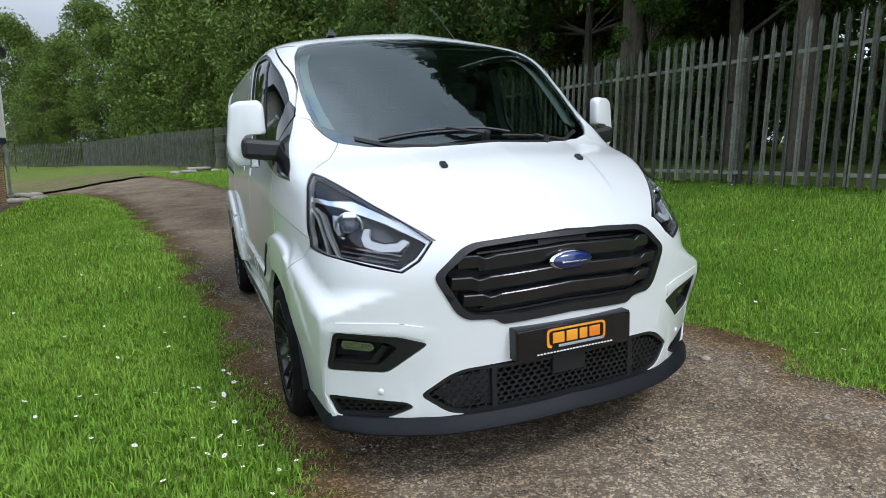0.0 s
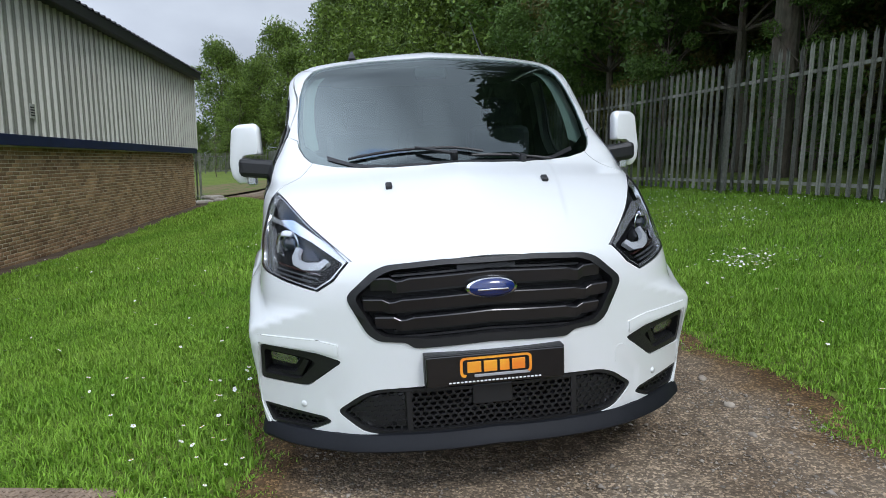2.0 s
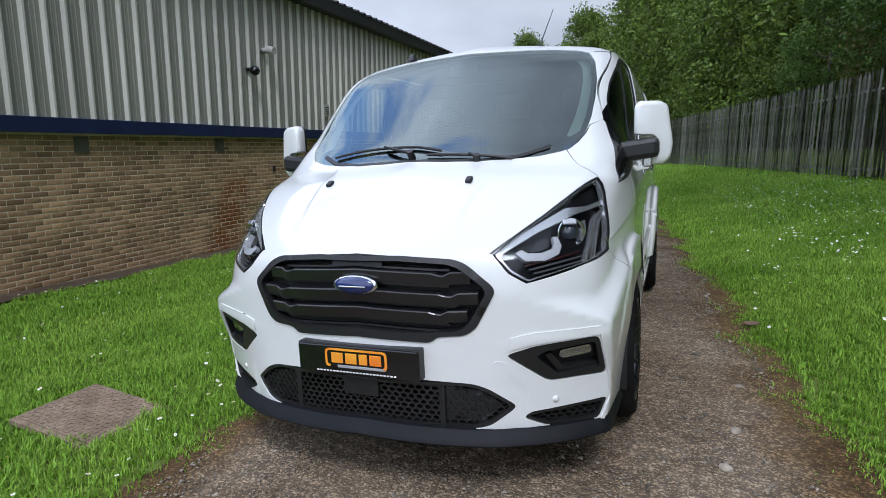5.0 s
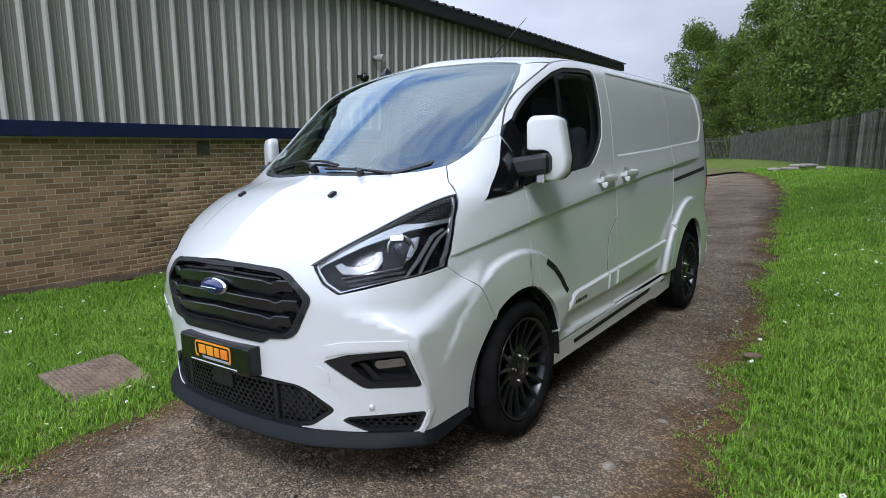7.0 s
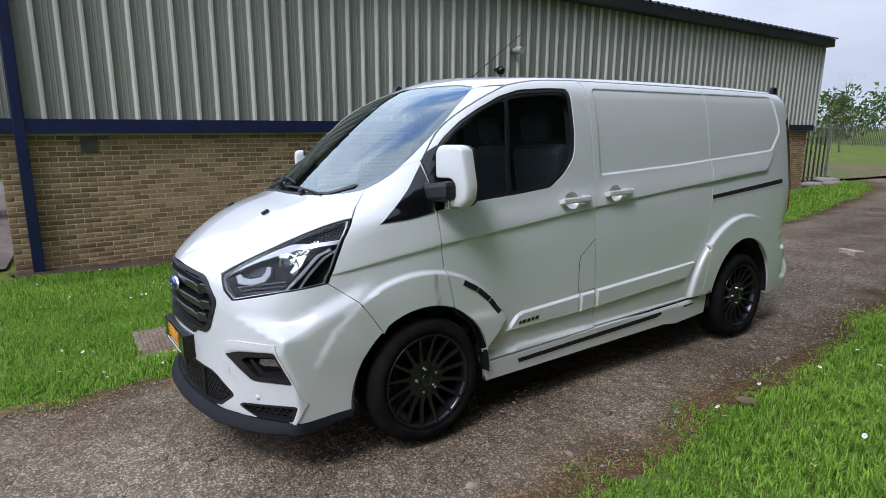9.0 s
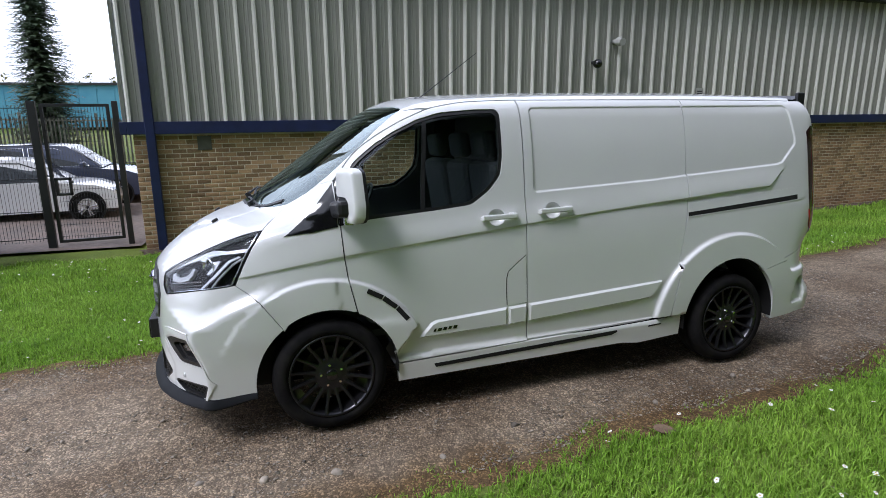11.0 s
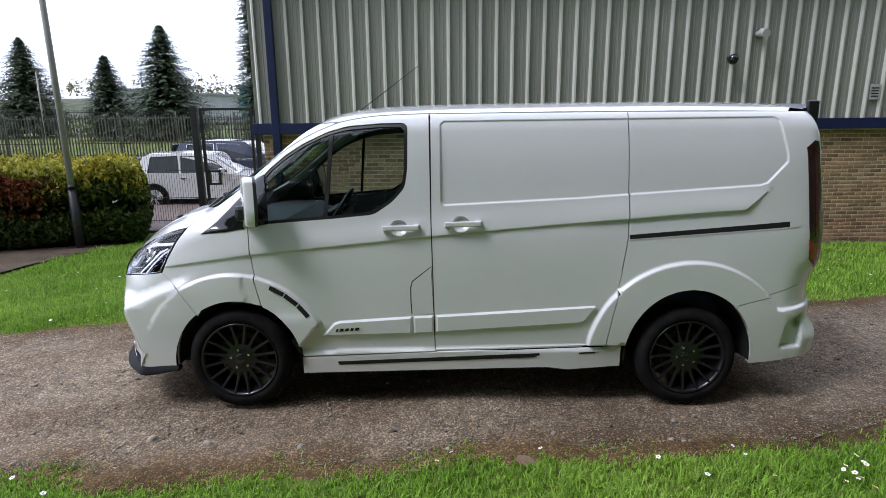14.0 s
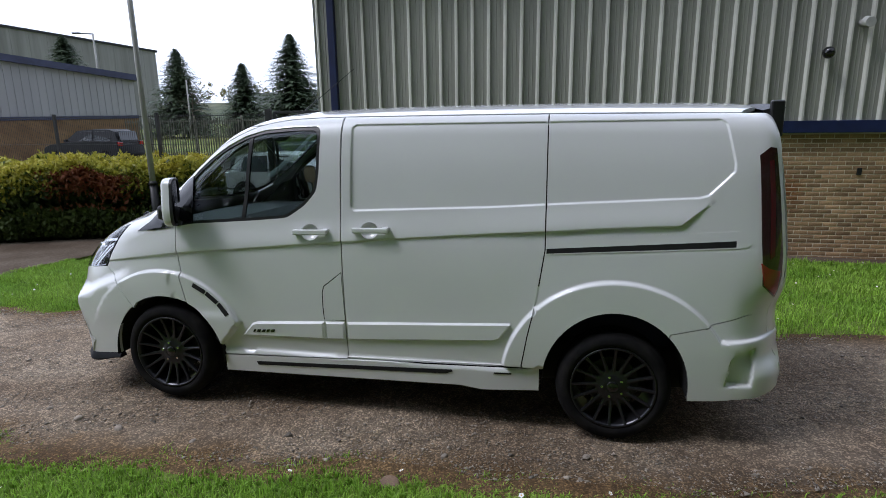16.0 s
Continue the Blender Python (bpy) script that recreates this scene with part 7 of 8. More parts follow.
# mirrors
def mirror(s):
    shape = [(.947, 1.50), (.967, 1.525), (1.062, 1.522), (1.097, 1.50), (1.122, 1.32), (1.112, 1.255), (1.08, 1.222), (1.02, 1.222), (1.025, 1.245), (1.055, 1.262), (1.062, 1.30), (1.055, 1.345), (1.03, 1.362), (.945, 1.365)]
    out = rounded(shape, .015, 3)
    c = np.array((1.032, 1.39))
    rings = []
    for y, k in ((1.085, .80), (1.088, .90), (1.096, .97), (1.112, 1.0), (1.142, 1.0), (1.152, .985)):
        rings.append([(s * (c[0] + (x - c[0]) * k ), y + .36 * (x - 1.03) + .012, c[1] + (z - c[1]) * k) for x, z in out])
    bm = loft(rings, True, True)
    bmesh.ops.recalc_face_normals(bm, faces=bm.faces)
    cap = part("mirror_cap", bm, PAINT, VAN, "tall white door mirror cap", smooth=True)
    cap.data.set_sharp_from_angle(angle=radians(40))
    rim = [[(s * (c[0] + (x - c[0]) * k), y + .36 * (x - 1.03) + .012, c[1] + (z - c[1]) * k) for x, z in out] for y, k in ((1.150, 1.0), (1.168, .99), (1.168, .9), (1.160, .9))]
    bm = loft(rim)
    bmesh.ops.recalc_face_normals(bm, faces=bm.faces)
    part("mirror_rim", bm, BLACK_PLASTIC, cap)
    glass_ring = [(s * (c[0] + (x - c[0]) * .91), 1.163 + .36 * (x - 1.03) + .012, c[1] + (z - c[1]) * .91) for x, z in out]
    bm = bmesh.new()
    bm.faces.new([bm.verts.new(p) for p in glass_ring])
    bmesh.ops.solidify(bm, geom=bm.faces[:], thickness=.003)
    part("mirror_glass", bm, CHROME, cap)
    bm = boxed(.84, 1.062, 1.050, 1.130, 1.256, 1.352, .024)
    for v in bm.verts:
        if v.co.x < .9:
            v.co.z -= .02
            v.co.y -= .02
        v.co.x *= s
    if s < 0:
        bmesh.ops.reverse_faces(bm, faces=bm.faces)
    part("mirror_arm", bm, BLACK_PLASTIC, VAN, "black mirror arm", smooth=False)
    part("mirror_arm_trim", boxed(min(s * .86, s * 1.01), max(s * .86, s * 1.01), 1.048, 1.06, 1.293, 1.299, .002), SILVER, VAN)
    part("mirror_indicator", boxed(min(s * .985, s * 1.03), max(s * .985, s * 1.03), 1.09, 1.15, 1.212, 1.262, .008), SILVER, VAN, "clear indicator under the mirror")


mirror(1)
mirror(-1)

# wipers and washer jets
def windscreen_at(x, u, off):
    p = onto([(x, u, 1.2)], DOWN, .9)
    return Vector((p + skin_normal(p) * off)[0])


def wiper(x0, u0, x1, u1, bx, bu):
    bm = bmesh.new()
    run = onto([(x0 + (x1 - x0) * k / 10, u0 + (u1 - u0) * k / 10, 1.2) for k in range(11)], DOWN, .9)
    run = run + skin_normal(run) * .009
    rings = [[bm.verts.new((p[0], p[1] + .007 * math.cos(a), p[2] + .007 * math.sin(a))) for a in np.arange(0, 6.2, 1.05)] for p in run]
    for a, b in zip(rings, rings[1:]):
        for i in range(6):
            bm.faces.new((a[i], a[(i + 1) % 6], b[(i + 1) % 6], b[i]))
    rod(bm, windscreen_at(bx, bu, .02), windscreen_at((x0 + x1) / 2, (u0 + u1) / 2, .018), .009, .006, 8)
    rod(bm, windscreen_at(bx, bu, -.02), windscreen_at(bx, bu, .03), .02, .016, 10)
    part("wiper", bm, BLACK_PLASTIC, VAN, "black windscreen wiper")


wiper(-.50, .75, .12, .665, -.02, .63)
wiper(.06, .630, .45, .678, .30, .632)
whole("scuttle", BLACK_PLASTIC, T((.60, .795), (.47, .695), (.3, .62), (.15, .593), (0, .585), (0, .60), (.15, .61), (.3, .64), (.47, .715), (.60, .815)), (0, .5, -.85), step=.04, edge_step=.04, off=.002, flange=.004, gap=0)
for s in (1, -1):
    q = windscreen_at(.335 * s, .412, .006)
    part("washer_jet", boxed(-.014, .014, -.02, .02, -.008, .010, .006, Matrix.Translation(q) @ pose(0, 0, 0, 28)), BLACK_PLASTIC, VAN)
    # bonnet swage
part("sensor_housing", boxed(-.09, .09, 0, .10, 0, .03, .012, Matrix.Translation(windscreen_at(-.02, 1.34, -.085)) @ pose(0, 0, 0, 36)), TRIM_GREY, VAN)


# wheels
def wheel():
    w = empty("wheel")
    r = .335
    tyre = lathe([(.235, -.20), (.30, -.215), (r - .02, -.20), (r - .004, -.175), (r - .004, -.128), (r - .012, -.126), (r - .012, -.118), (r - .002, -.116), (r, -.085), (r - .01, -.083), (r - .01, -.075), (r - .002, -.073), (r - .006, -.03), (r - .022, -.008), (.30, .008), (.27, .010), (.249, .002), (.240, -.03)], 72)
    part("tyre", tyre, RUBBER, w, "worn black road tyre", smooth=True)
    part("rim", lathe([(.235, -.2), (.228, -.07), (.240, -.010), (.246, .002), (.246, .007), (.238, .006), (.229, -.012), (.220, -.05), (.216, -.2)], 72), RIM, w, "gunmetal alloy rim", smooth=True)
    part("brake_disc", lathe([(.0, -.10), (.155, -.10), (.155, -.125), (.0, -.125)], 40), material("cast_iron", (.06, .058, .055), .5, .8), w)
    part("hub_disc", lathe([(.0, -.018), (.045, -.018), (.07, -.026), (.098, -.030), (.103, -.045), (.0, -.05)], 40), RIM, w, smooth=False)
    bm = bmesh.new()
    for k in range(16):
        vs = []
        for rr, half, out_, dp in ((.085, .013, -.030, .03), (.13, .0095, -.026, .026), (.19, .0075, -.012, .022), (.236, .0085, .001, .018)):
            vs.append([(out_, -half, rr), (out_ + .003, 0, rr), (out_, half, rr), (out_ - dp, half * .9, rr), (out_ - dp, -half * .9, rr)])
        sp = loft(vs, True, True)
        bmesh.ops.rotate(sp, cent=(0, 0, 0), matrix=Matrix.Rotation(2 * math.pi * k / 16, 3, "X"), verts=sp.verts)
        bmesh.ops.recalc_face_normals(sp, faces=sp.faces)
        part("spoke", sp, RIM, w)
    bm.free()
    cap = bmesh.new()
    bmesh.ops.create_uvsphere(cap, u_segments=20, v_segments=10, radius=1)
    bmesh.ops.scale(cap, vec=(.008, .034, .034), verts=cap.verts)
    part("centre_cap", cap, GLOSS_BLACK, w, m=pose(-.016, 0, 0), smooth=True)
    for k in range(5):
        a = 2 * math.pi * k / 5 + .3
        part("wheel_nut", rodded((-.03, .062 * math.cos(a), .062 * math.sin(a)), (-.010, .062 * math.cos(a), .062 * math.sin(a)), .010, .008, 6), CHROME, w)
    return w


W0 = wheel()
W0.parent = VAN
W0.matrix_basis = pose(WHEEL_X, WHEEL_F + .02, HUB_Z + .012, 11)
for x, y, turn, roll in ((WHEEL_X, WHEEL_R, 0, 20), (-WHEEL_X, WHEEL_F + .02, 180, 5), (-WHEEL_X, WHEEL_R, 180, 35)):
    copy_thing(W0, pose(x, y, HUB_Z + (.012 if y < 2 else -.010), 0, 0, turn) @ pose(0, 0, 0, roll))
for s in (1, -1):
    for a_pts in (ARCH_F, ARCH_R):
        a_pts = [q for q in a_pts if q[1] > .285]
        v = [(s * xx, u, z) for u, z in a_pts for xx in (.60, .955)]
        f = [(2 * i, 2 * i + 1, 2 * i + 3, 2 * i + 2) for i in range(len(a_pts) - 1)]
        me = mesh_of("arch_liner", v, f, [DARK])
        part("arch_liner", me, None, VAN)
# dark inside of body, chassis and load bay
for o in (slide, quarter):
    skin("inner_panel", DARK, S(*o), (-1, 0, -.05), step=.12, edge_step=.08, off=-.08, flange=0, gap=-.01)
skin("inner_panel", DARK, S(HL_LOW, *HL_SIDE, HL_TOP, (.78, 1.25), (.90, 1.34), *wing_low), (-1, 0, -.05), step=.12, edge_step=.08, off=-.08, flange=0, gap=-.01)
skin("inner_panel", TRIM_GREY, S(*door), LEFT, holes=[S(*WINDOW)], step=.1, edge_step=.05, off=-.075, flange=0, gap=-.01, label="dark inner door trim")
part("chassis", boxed(-.72, .72, .45, 4.55, .24, .50, .02), DARK, VAN)
part("engine_bay", boxed(-.62, .62, .22, .82, .28, .86, .02), DARK, VAN)
part("front_axle", rodded((-.8, WHEEL_F, HUB_Z), (.8, WHEEL_F, HUB_Z), .04), DARK, VAN)
part("rear_axle", rodded((-.8, WHEEL_R, HUB_Z), (.8, WHEEL_R, HUB_Z), .04), DARK, VAN)
part("bulkhead", boxed(-.80, .80, 2.42, 2.45, .45, 1.86), TRIM_GREY, VAN)
part("headliner", boxed(-.62, .62, 1.55, 2.42, 1.845, 1.855), PALE_TRIM, VAN)
part("cab_floor", boxed(-.84, .84, .95, 2.42, .50, .54), TRIM_GREY, VAN)
# cab
rings = [[(x, .72 + .22 * x * x, 1.14), (x, .80 + .2 * x * x, 1.205), (x, 1.22, 1.20), (x, 1.33, 1.13), (x, 1.34, 1.0), (x, 1.22, .62), (x, .9, .6)] for x in np.linspace(-.80, .80, 13)]
bm = loft(rings, True, True)
bmesh.ops.recalc_face_normals(bm, faces=bm.faces)
part("dashboard", bm, TRIM_GREY, VAN, "dark grey dashboard", smooth=False)
bm = lathe([(.185 + .014 * math.cos(a), .014 * math.sin(a)) for a in np.linspace(0, 2 * math.pi, 9)], 36)
sw = part("steering_wheel", bm, BLACK_PLASTIC, VAN, "black steering wheel", pose(-.40, 1.46, 1.17, 0, 0, 90) @ pose(0, 0, 0, 0, 32, 0), smooth=True)
part("wheel_boss", rodded((-.03, 0, 0), (.02, 0, 0), .06, .05, 16), BLACK_PLASTIC, sw)
for a in (90, 210, 330):
    part("wheel_spoke", rodded((0, 0, 0), (0, .18 * math.cos(radians(a)), .18 * math.sin(radians(a))), .016), BLACK_PLASTIC, sw)
part("steering_column", rodded((-.40, 1.20, 1.05), (-.40, 1.46, 1.17), .045), BLACK_PLASTIC, VAN)
for xc, wd in ((-.42, .25), (.10, .22), (.55, .22)):
    part("seat_base", boxed(xc - wd, xc + wd, 1.72, 2.28, .78, .96, .05), SEAT_CLOTH, VAN)
    part("seat_back", boxed(xc - wd, xc + wd, -.06, .08, 0, .60, .05, pose(0, 2.22, .92, 8)), SEAT_CLOTH, VAN)
    part("headrest", boxed(xc - .13, xc + .13, -.04, .05, .62, .80, .035, pose(0, 2.22, .92, 8)), SEAT_CLOTH, VAN)
skin("window_divider", BLACK_PLASTIC, S((1.612, 1.80), (1.635, 1.80), (1.585, 1.25), (1.56, 1.25)), LEFT, step=.1, edge_step=.05, off=-.008, flange=.012, gap=0)
skin("pillar_trim", PALE_TRIM, [tuple(np.array(p) * (1, 1, 1)) for p in WS_SIDE] + S((1.55, 1.79), (1.335, 1.672), (1.165, 1.525), (1.07, 1.40)), (-.8, .4, -.4), step=.08, edge_step=.05, off=-.05, flange=0, gap=0)

# ---- small things on the shed ----
def on_wall(name, bm, mat, label, y, z, category, out=.05):
    t = part(name, bm, mat)
    t.matrix_world = WALL_POSE @ pose(out, y, z)
    return tagged(t, label, category)


WHITE_PLASTIC = material("grey_white_plastic", (.5, .5, .47), .5, vary=.2, scale=6)
vent = tagged(empty("flue_vent", WALL_POSE @ pose(.05, 9.2, 3.19)), "pale round flue terminal on the cladding", "vent")
part("pipe", rodded((0, 0, 0), (.16, 0, 0), .055, None, 20), WHITE_PLASTIC, vent, smooth=True)
part("cowl", rodded((.16, 0, 0), (.30, 0, -.02), .085, .075, 20), WHITE_PLASTIC, vent)
dome = tagged(empty("security_camera", WALL_POSE @ pose(.08, 8.7, 2.76)), "black dome security camera on a bracket", "camera")
part("bracket", boxed(-.03, .14, -.03, .03, -.02, .04, .01), BLACK_PLASTIC, dome)
bm = bmesh.new()
bmesh.ops.create_uvsphere(bm, u_segments=20, v_segments=12, radius=.095, matrix=pose(.17, 0, -.02))
part("dome_cover", bm, GLOSS_BLACK, dome, smooth=True)
sign = tagged(empty("warning_sign", WALL_POSE @ pose(.09, 11.53, 2.15)), "small pale notice fixed to the cladding", "sign")
part("sign_plate", boxed(0, .006, -.10, .10, -.14, .14, .002), WHITE_PLASTIC, sign)
for z in (-.08, -.03, .02, .07):
    part("print_bar", boxed(.006, .009, -.07, .07, z - .012, z + .012), DARK_STEEL, sign)
for y in (1.13, 5.1, 7.88):
    on_wall("cover_plate", boxed(-.03, .012, -.11, .11, -.115, .115, .004), material("grey_cover", (.10, .10, .075), .7, vary=.3, scale=5), "grey plate let into the brickwork", y, 1.32, "plate", .0)
on_wall("wall_hole", boxed(-.05, .008, -.035, .035, -.06, .06, .002), DARK, "small dark vent slot in the brickwork", 9.5, .83, "vent", .0)

# ---- drain cover in the lawn ----
RUSTY = material("rusty_steel", (.22, .145, .095), .85, second=(.13, .082, .055), scale=6, fine=.3, bump=.4)
STONY = material("earthy_steel", (.27, .20, .14), .9, second=(.17, .12, .08), scale=7, fine=.35, fine_scale=60, bump=.5)
zc = float(height(-.28, 2.05))
drain = tagged(empty("drain_cover", pose(-.32, 2.05, zc + .012, 1.2, 3.5, -6)), "earth-stained brown chequered drain cover in the lawn", "drain cover")
part("plate", boxed(-.29, .29, -.22, .22, -.03, .004, .004), STONY, drain)
part("rim", boxed(-.32, .32, -.25, .25, -.04, -.006, .004), STONY, drain)
bm = bmesh.new()
for i in range(18):
    for j in range(14):
        box(bm, -.011, .011, -.004, .004, .003, .008, 0, pose(-.272 + i * .032, -.205 + j * .0315, 0, 0, 0, 45 if (i + j) % 2 else -45))
part("tread", bm, STONY, drain)["kind"] = "stuff"

# ---- sacks, rubble, rust-coloured stone ----
SACK = material("pale_sack", (.36, .33, .28), .9, second=(.26, .23, .19), scale=7, bump=.5)
def sack(x, y, turn, k):
    bm = boxed(-.35, .35, -.20, .20, 0, .16, .07)
    for v in bm.verts:
        v.co.z += .02 * math.sin(v.co.x * 9 + k) + .015 * math.sin(v.co.y * 13 + k)
        v.co.x += .02 * math.sin(v.co.y * 11 + k)
    t = part("sandbag", bm, SACK, smooth=True)
    t.matrix_world = pose(x, y, float(height(x, y)) - .02 + .12 * (k % 2), 0, 0, turn)
    return tagged(t, "pale filled sack lying at the track side", "sack", "sacks by the track")
for i, (x, y, r) in enumerate(((-3.80, 25.0, 10), (-3.45, 25.4, 50), (-3.2, 25.1, 80), (-3.7, 25.8, 20), (2.2, 31.5, 5), (2.9, 31.8, 40), (1.6, 31.2, 70), (2.5, 32.3, 20), (3.4, 31.4, 90))):
    sack(x, y, r, i)


def stone(name, x, y, s, mat, label, category, group="", seed=0, flat=.6, sink=.25):
    rng = np.random.default_rng(seed)
    bm = bmesh.new()
    bmesh.ops.create_icosphere(bm, subdivisions=2, radius=1)
    for v in bm.verts:
        v.co *= 1 + .16 * noise.noise(v.co * 1.7 + Vector((seed * 3.1, 0, 0)))
        v.co = Vector((v.co.x * s, v.co.y * s * .75, v.co.z * s * flat))
    t = part(name, bm, mat)
    t.matrix_world = pose(x, y, float(height(x, y)) - .012 + s * flat * (1 - sink) * .5, 0, 0, rng.uniform(0, 360))
    return tagged(t, label, category, group)


PINK_BRICK = material("broken_brick", (.38, .27, .22), .9, second=(.45, .40, .36), scale=9, bump=.3)
for x, y, r in ((2.02, 10.08, 20), (2.15, 10.0, 70)):
    t = part("broken_brick", boxed(-.09, .09, -.05, .05, 0, .065, .008), PINK_BRICK)
    t.matrix_world = pose(x, y, float(height(x, y)) - .015, 0, 3, r)
    tagged(t, "broken pale pink brick lying on the track", "brick", "broken bricks")
stone("stone", 3.33, 4.36, .065, RUSTY, "flat rust-brown stone at the grass edge", "stone", "", 3, .22, .1)
for i, (x, y, s) in enumerate(((3.05, 3.1, .026), (2.95, 2.55, .032), (2.75, 1.9, .024), (3.0, 4.6, .022), (2.98, 1.3, .03), (1.5, .9, .02), (2.2, .8, .022), (2.9, 5.4, .025), (2.86, 2.2, .03))):
    stone("stone", x, y, s, PEBBLE, "loose stone on the track", "stone", "loose stones", 10 + i)


# ---- pebbles, grass, daisies ----
def scatter_pebbles(n, seed):
    rng = np.random.default_rng(seed)
    y = rng.uniform(-2.5, 9, n)
    lo, hi = track_edge(y, -1), track_edge(y, 1)
    t = np.clip(rng.beta(.75, .75, n), .005, .995) * .94 + .03
    x = lo + (hi - lo) * t
    s = rng.lognormal(-5.4, .52, n)
    base = np.array([(1, 0, 0), (-.5, .87, 0), (-.5, -.87, 0), (0, 0, 1), (.2, .1, -.6)]) * (1, 1, .5)
    a = rng.uniform(0, 2 * math.pi, n)
    ca, sa = np.cos(a), np.sin(a)
    j = rng.uniform(.6, 1.3, (n, 5, 3))
    P = base[None] * j * s[:, None, None]
    X = P[..., 0] * ca[:, None] - P[..., 1] * sa[:, None] + x[:, None]
    Y = P[..., 0] * sa[:, None] + P[..., 1] * ca[:, None] + y[:, None]
    Z = P[..., 2] + (height(x, y) - .010)[:, None]
    V = np.stack([X, Y, Z], -1).reshape(-1, 3)
    f = np.array([(0, 1, 3), (1, 2, 3), (2, 0, 3), (0, 2, 4), (2, 1, 4), (1, 0, 4)])
    return fast_mesh("pebbles", V, (f[None] + 5 * np.arange(n)[:, None, None]).reshape(-1, 3), [PEBBLE], 3)


tagged(new("pebbles", scatter_pebbles(70000, 4)), "scattered small grey and buff pebbles on the track", "pebbles", kind="stuff")


def on_lawn(x, y):
    keep = (x < track_edge(y, -1) + .16) | (x > track_edge(y, 1) - .16)
    keep &= ~((x > -.60 + .03 * np.sin(y * 31)) & (x < -.02 + .035 * np.sin(y * 23)) & (y > 1.83 + .03 * np.sin(x * 27)) & (y < 2.25 + .03 * np.sin(x * 19)))
    keep &= ~((x < .6) & (y < np.interp(x, (-4.6, -3.35, -2.2, -.9, .55), (-.95, -1.45, -1.75, -2.0, -1.9)) + .06 * np.sin(x * 7)))
    keep &= (x > wall_x(y) + .62 + .09 * np.sin(y * 3.3) + .05 * np.sin(y * 11.7)) | (y > 24.9)
    return keep & ~((x < -4.6) & (y < -.5))


def grass(seed, x0, x1, y0, y1, per, h0, h1, w):
    rng = np.random.default_rng(seed)
    n = int((x1 - x0) * (y1 - y0) * per)
    x, y = rng.uniform(x0, x1, n), rng.uniform(y0, y1, n)
    x, y = x + .03 * np.sin(y * 40 + x * 17), y + .03 * np.sin(x * 37)
    k = on_lawn(x, y)
    x, y = x[k], y[k]
    clump = .5 + .5 * np.sin(x * 5.1 + 2 * np.sin(y * 3.3)) * np.sin(y * 4.3 + np.sin(x * 2.7))
    edge = np.minimum(np.abs(x - track_edge(y, -1)), np.abs(x - track_edge(y, 1)))
    inside = (x > track_edge(y, -1)) & (x < track_edge(y, 1))
    thin = rng.uniform(size=len(x)) < .05 + .95 * ease(-.14, .16, np.where(inside, -edge, edge) + .10 * np.sin(y * 6.1 + x * 3) + .05 * np.sin(y * 17.3))
    x, y, clump, edge = x[thin], y[thin], clump[thin], edge[thin]
    n = len(x)
    h = (h0 + (h1 - h0) * clump) * rng.uniform(.55, 1.25, n) * (.5 + .5 * ease(0, .4, edge))
    a, lean = rng.uniform(0, 2 * math.pi, n), rng.uniform(.15, .95, n)
    dx, dy = np.cos(a), np.sin(a)
    z = height(x, y) - .032
    ww = w * rng.uniform(.7, 1.3, n)
    b = np.stack([x, y, z], 1)
    side = np.stack([-dy, dx, 0 * dx], 1) * ww[:, None]
    mid = b + np.stack([dx * lean * h * .30, dy * lean * h * .30, h * .62], 1)
    tip = b + np.stack([dx * lean * h * .95, dy * lean * h * .95, h * (1.08 - .35 * lean)], 1)
    V = np.stack([b - side * .9, b + side * .9, mid + side * .8, tip, mid - side * .8], 1).reshape(-1, 3)
    f = np.array([(0, 1, 2, 4)])
    return V, n


def grass_patch(label, seed, x0, x1, y0, y1, per, h0, h1, w):
    V, n = grass(seed, x0, x1, y0, y1, per, h0, h1, w)
    i = 5 * np.arange(n)[:, None]
    tris = np.concatenate([i + np.array((0, 1, 2)), i + np.array((0, 2, 4)), i + np.array((4, 2, 3))])
    tagged(new("grass", fast_mesh("grass", V, tris, [GRASS], 3)), label, "grass", kind="stuff")


grass_patch("short bright green lawn grass beside the track", 1, -1.9, .75, -2.1, 6.0, 8500, .042, .082, .0033)
grass_patch("short bright green lawn grass by the shed", 2, -4.9, -1.9, -1.6, 8, 3600, .045, .085, .0040)
grass_patch("short bright green lawn grass further along the track", 3, -4.6, .8, 6, 16, 1900, .055, .11, .0048)
grass_patch("short bright green verge grass beside the track", 4, 3.0, 5.2, -.4, 8.6, 9000, .042, .082, .0033)
grass_patch("short bright green verge grass before the van", 9, 3.0, 7.9, -6, -.4, 700, .050, .105, .006)
grass_patch("short bright green grass on the bank", 5, 5.2, 7.9, -.4, 13, 3400, .045, .09, .0040)
grass_patch("short bright green verge grass further along the track", 6, 2.2, 7.2, 8.6, 18, 1900, .055, .11, .0048)
grass_patch("distant lawn grass along the track", 7, -4.6, 6.6, 16, 34, 450, .06, .14, .010)


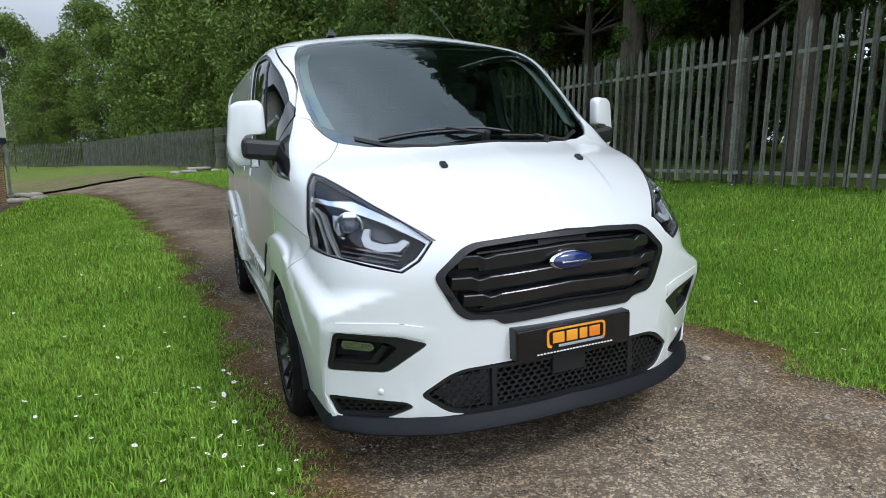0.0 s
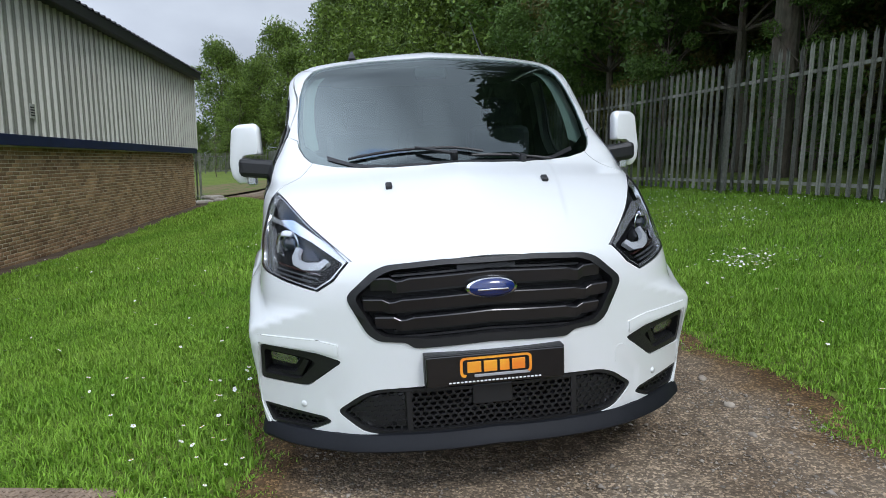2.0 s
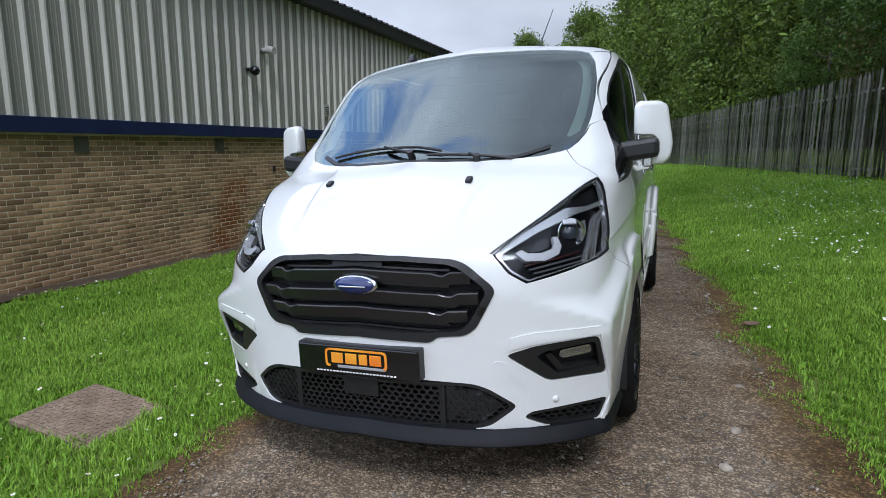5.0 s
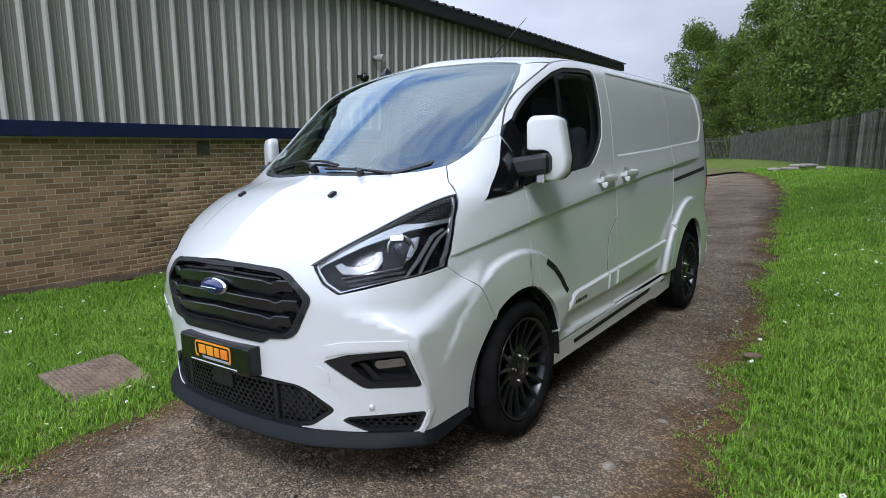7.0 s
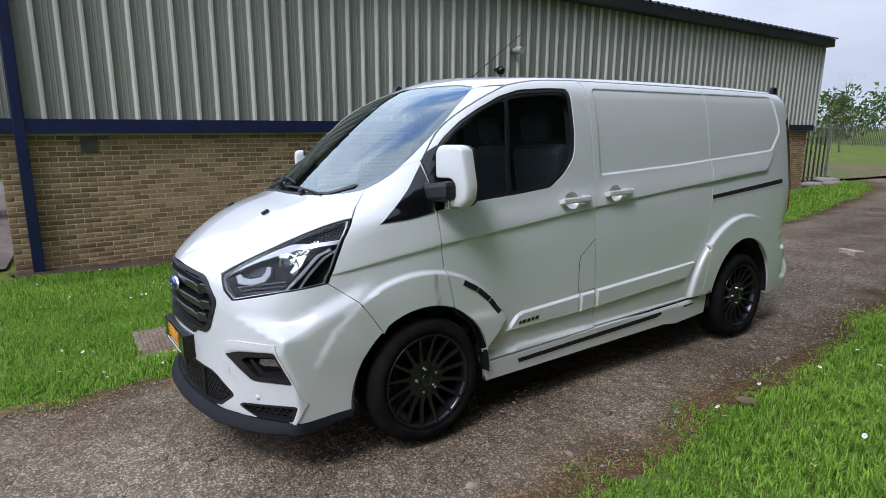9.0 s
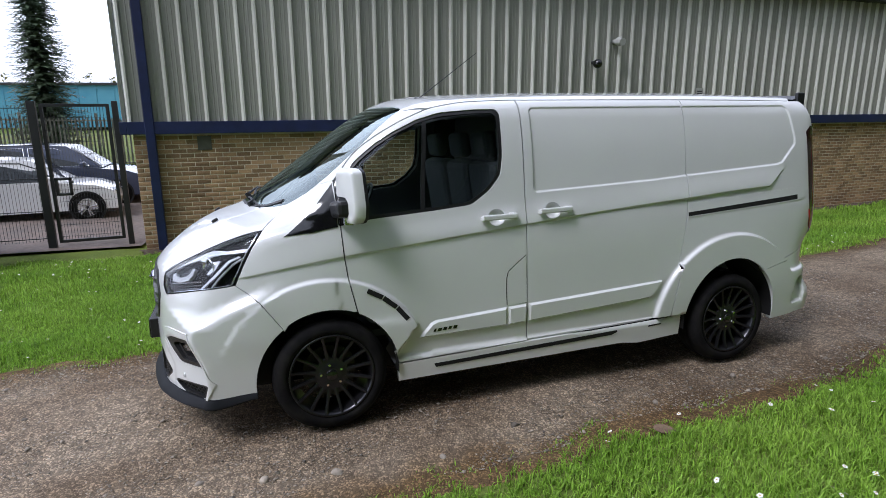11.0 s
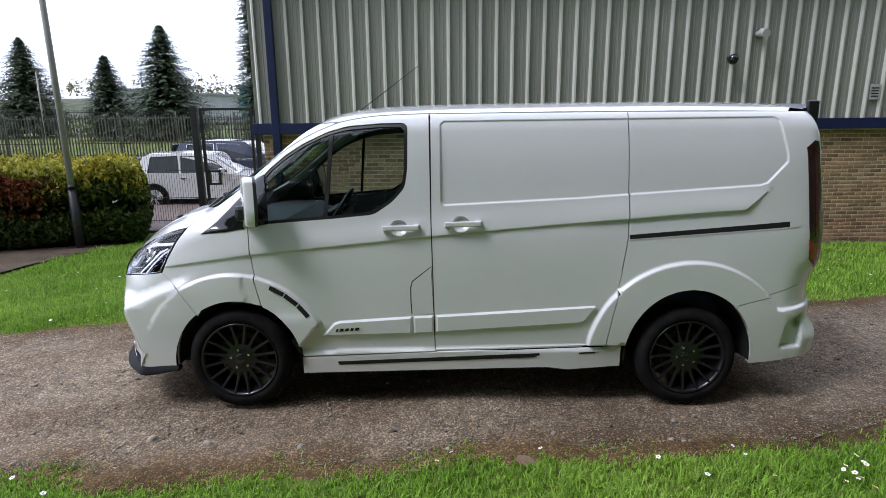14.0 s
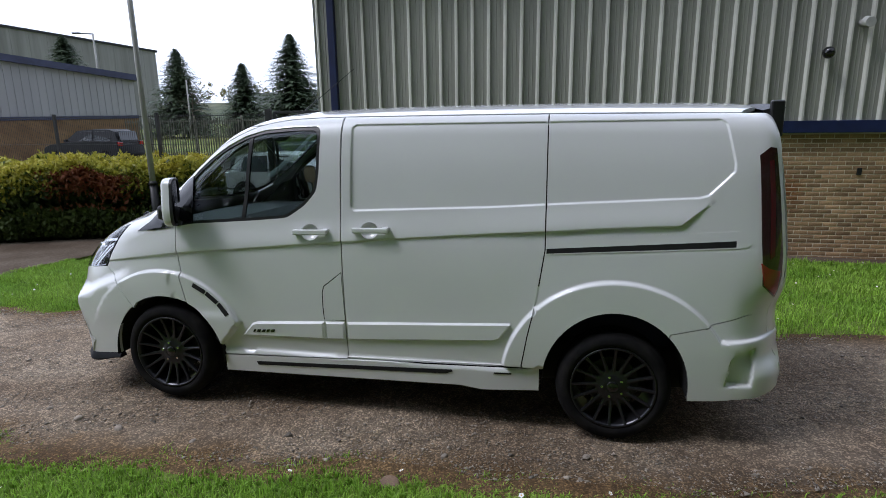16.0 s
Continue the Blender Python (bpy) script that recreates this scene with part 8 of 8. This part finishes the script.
def daisies(seed):
    rng = np.random.default_rng(seed)
    spots = []
    for x, y, r, n in ((4.72, 4.42, .20, 85), (4.9, 4.6, .2, 30), (5.9, 6.15, .25, 40), (4.62, 6.25, .2, 30), (5.96, 8.6, .3, 50), (7.2, 12, .5, 60), (.27, 2.5, .13, 7), (.25, 2.15, .14, 6), (-.05, 3.4, .3, 10), (4.9, 6.5, .4, 26), (5.6, 7.4, .5, 40), (6.2, 8.3, .6, 50), (5.3, 9.3, .6, 40), (4.4, 7.5, .4, 24), (6.6, 6.6, .6, 30), (5.0, 11, .8, 40), (.3, 1.45, .10, 5), (.45, 3.1, .15, 7), (-.5, 1.4, .2, 5), (3.75, 5.9, .1, 9), (3.62, 6.5, .12, 6)):
        spots += [(x + rng.normal() * r, y + rng.normal() * r) for _ in range(n)]
    spots += [(rng.uniform(-4.3, .5), rng.uniform(-1, 12)) for _ in range(260)] + [(rng.uniform(3.3, 7.3), rng.uniform(-.5, 15)) for _ in range(170)] + [(rng.uniform(4.2, 7.3), rng.uniform(6.5, 16)) for _ in range(700)]
    P = np.array(spots)
    P = P[on_lawn(P[:, 0], P[:, 1])]
    v, f, sl = [], [], []
    for x, y in P:
        z = float(height(x, y)) + rng.uniform(.035, .085)
        r = rng.uniform(.009, .0155)
        tx, ty = rng.normal() * .3, rng.normal() * .3
        b = len(v)
        for k in range(10):
            a = 2 * math.pi * k / 10
            rr = r if k % 2 == 0 else r * .78
            v.append((x + math.cos(a) * rr, y + math.sin(a) * rr, z + (math.cos(a) * tx + math.sin(a) * ty) * rr + .002))
        v.append((x, y, z))
        f += [(b + k, b + (k + 1) % 10, b + 10) for k in range(10)]
        sl += [0] * 10
        b = len(v)
        for k in range(6):
            a = 2 * math.pi * k / 6
            v.append((x + math.cos(a) * r * .34, y + math.sin(a) * r * .34, z + .003))
        v.append((x, y, z + .006))
        f += [(b + k, b + (k + 1) % 6, b + 6) for k in range(6)]
        sl += [1] * 6
    return mesh_of("daisies", v, f, [PETAL, material("daisy_eye", (.6, .36, .02), .7)], slots=sl)


tagged(new("daisies", daisies(3)), "white daisies dotted in the grass", "daisies", kind="stuff")


# ---- bricks of the shed's plinth ----
def brick_mesh():
    bm = boxed(0, .016, 0, .213, 0, .063, .002)
    me = bpy.data.meshes.new("brick")
    bm.to_mesh(me)
    bm.free()
    me.materials.append(BRICK)
    return me


BRICK_ME = brick_mesh()
bv = np.array([v.co for v in BRICK_ME.vertices])
tris = []
for p in BRICK_ME.polygons:
    q = list(p.vertices)
    tris += [(q[0], q[i], q[i + 1]) for i in range(1, len(q) - 1)]
tris = np.array(tris)
rest, count = [], 0
ln = WALL_LONG
for row in range(33):
    z = RAIL_Z - .02 - .075 * (row + 1)
    y = .06 - (.1125 if row % 2 else 0)
    while y < ln - .3:
        lo = max(y, .062)
        if lo - y < .15:
            squeeze = (y + .215 - lo) / .215
            o = (-.0255 + random.uniform(-.0012, .0012), lo, z)
            if 1.6 < y < 3.75 and row < 30 and count < 300:
                b = part("brick", BRICK_ME, None, SHED, m=pose(*o) @ Matrix.Diagonal((1, squeeze, 1, 1)))
                count += 1
            else:
                rest.append((*o, squeeze))
        y += .225
R = np.array(rest)
V = bv[None] * np.stack([np.ones(len(R)), R[:, 3], np.ones(len(R))], 1)[:, None] + R[:, None, :3]
me = fast_mesh("brickwork", V.reshape(-1, 3), (tris[None] + len(bv) * np.arange(len(R))[:, None, None]).reshape(-1, 3), [BRICK], 3)
part("brickwork", me, None, SHED, "stretcher-bond buff bricks")["kind"] = "stuff"
END_V = V[R[:, 1] < 12].copy()
END_V = np.stack([-END_V[..., 1], .06 - END_V[..., 0] - .012, END_V[..., 2]], -1)
me = fast_mesh("brickwork", END_V.reshape(-1, 3), (tris[None][:, :, ::-1] + len(bv) * np.arange(len(END_V))[:, None, None]).reshape(-1, 3), [BRICK], 3)
part("brickwork", me, None, SHED)["kind"] = "stuff"
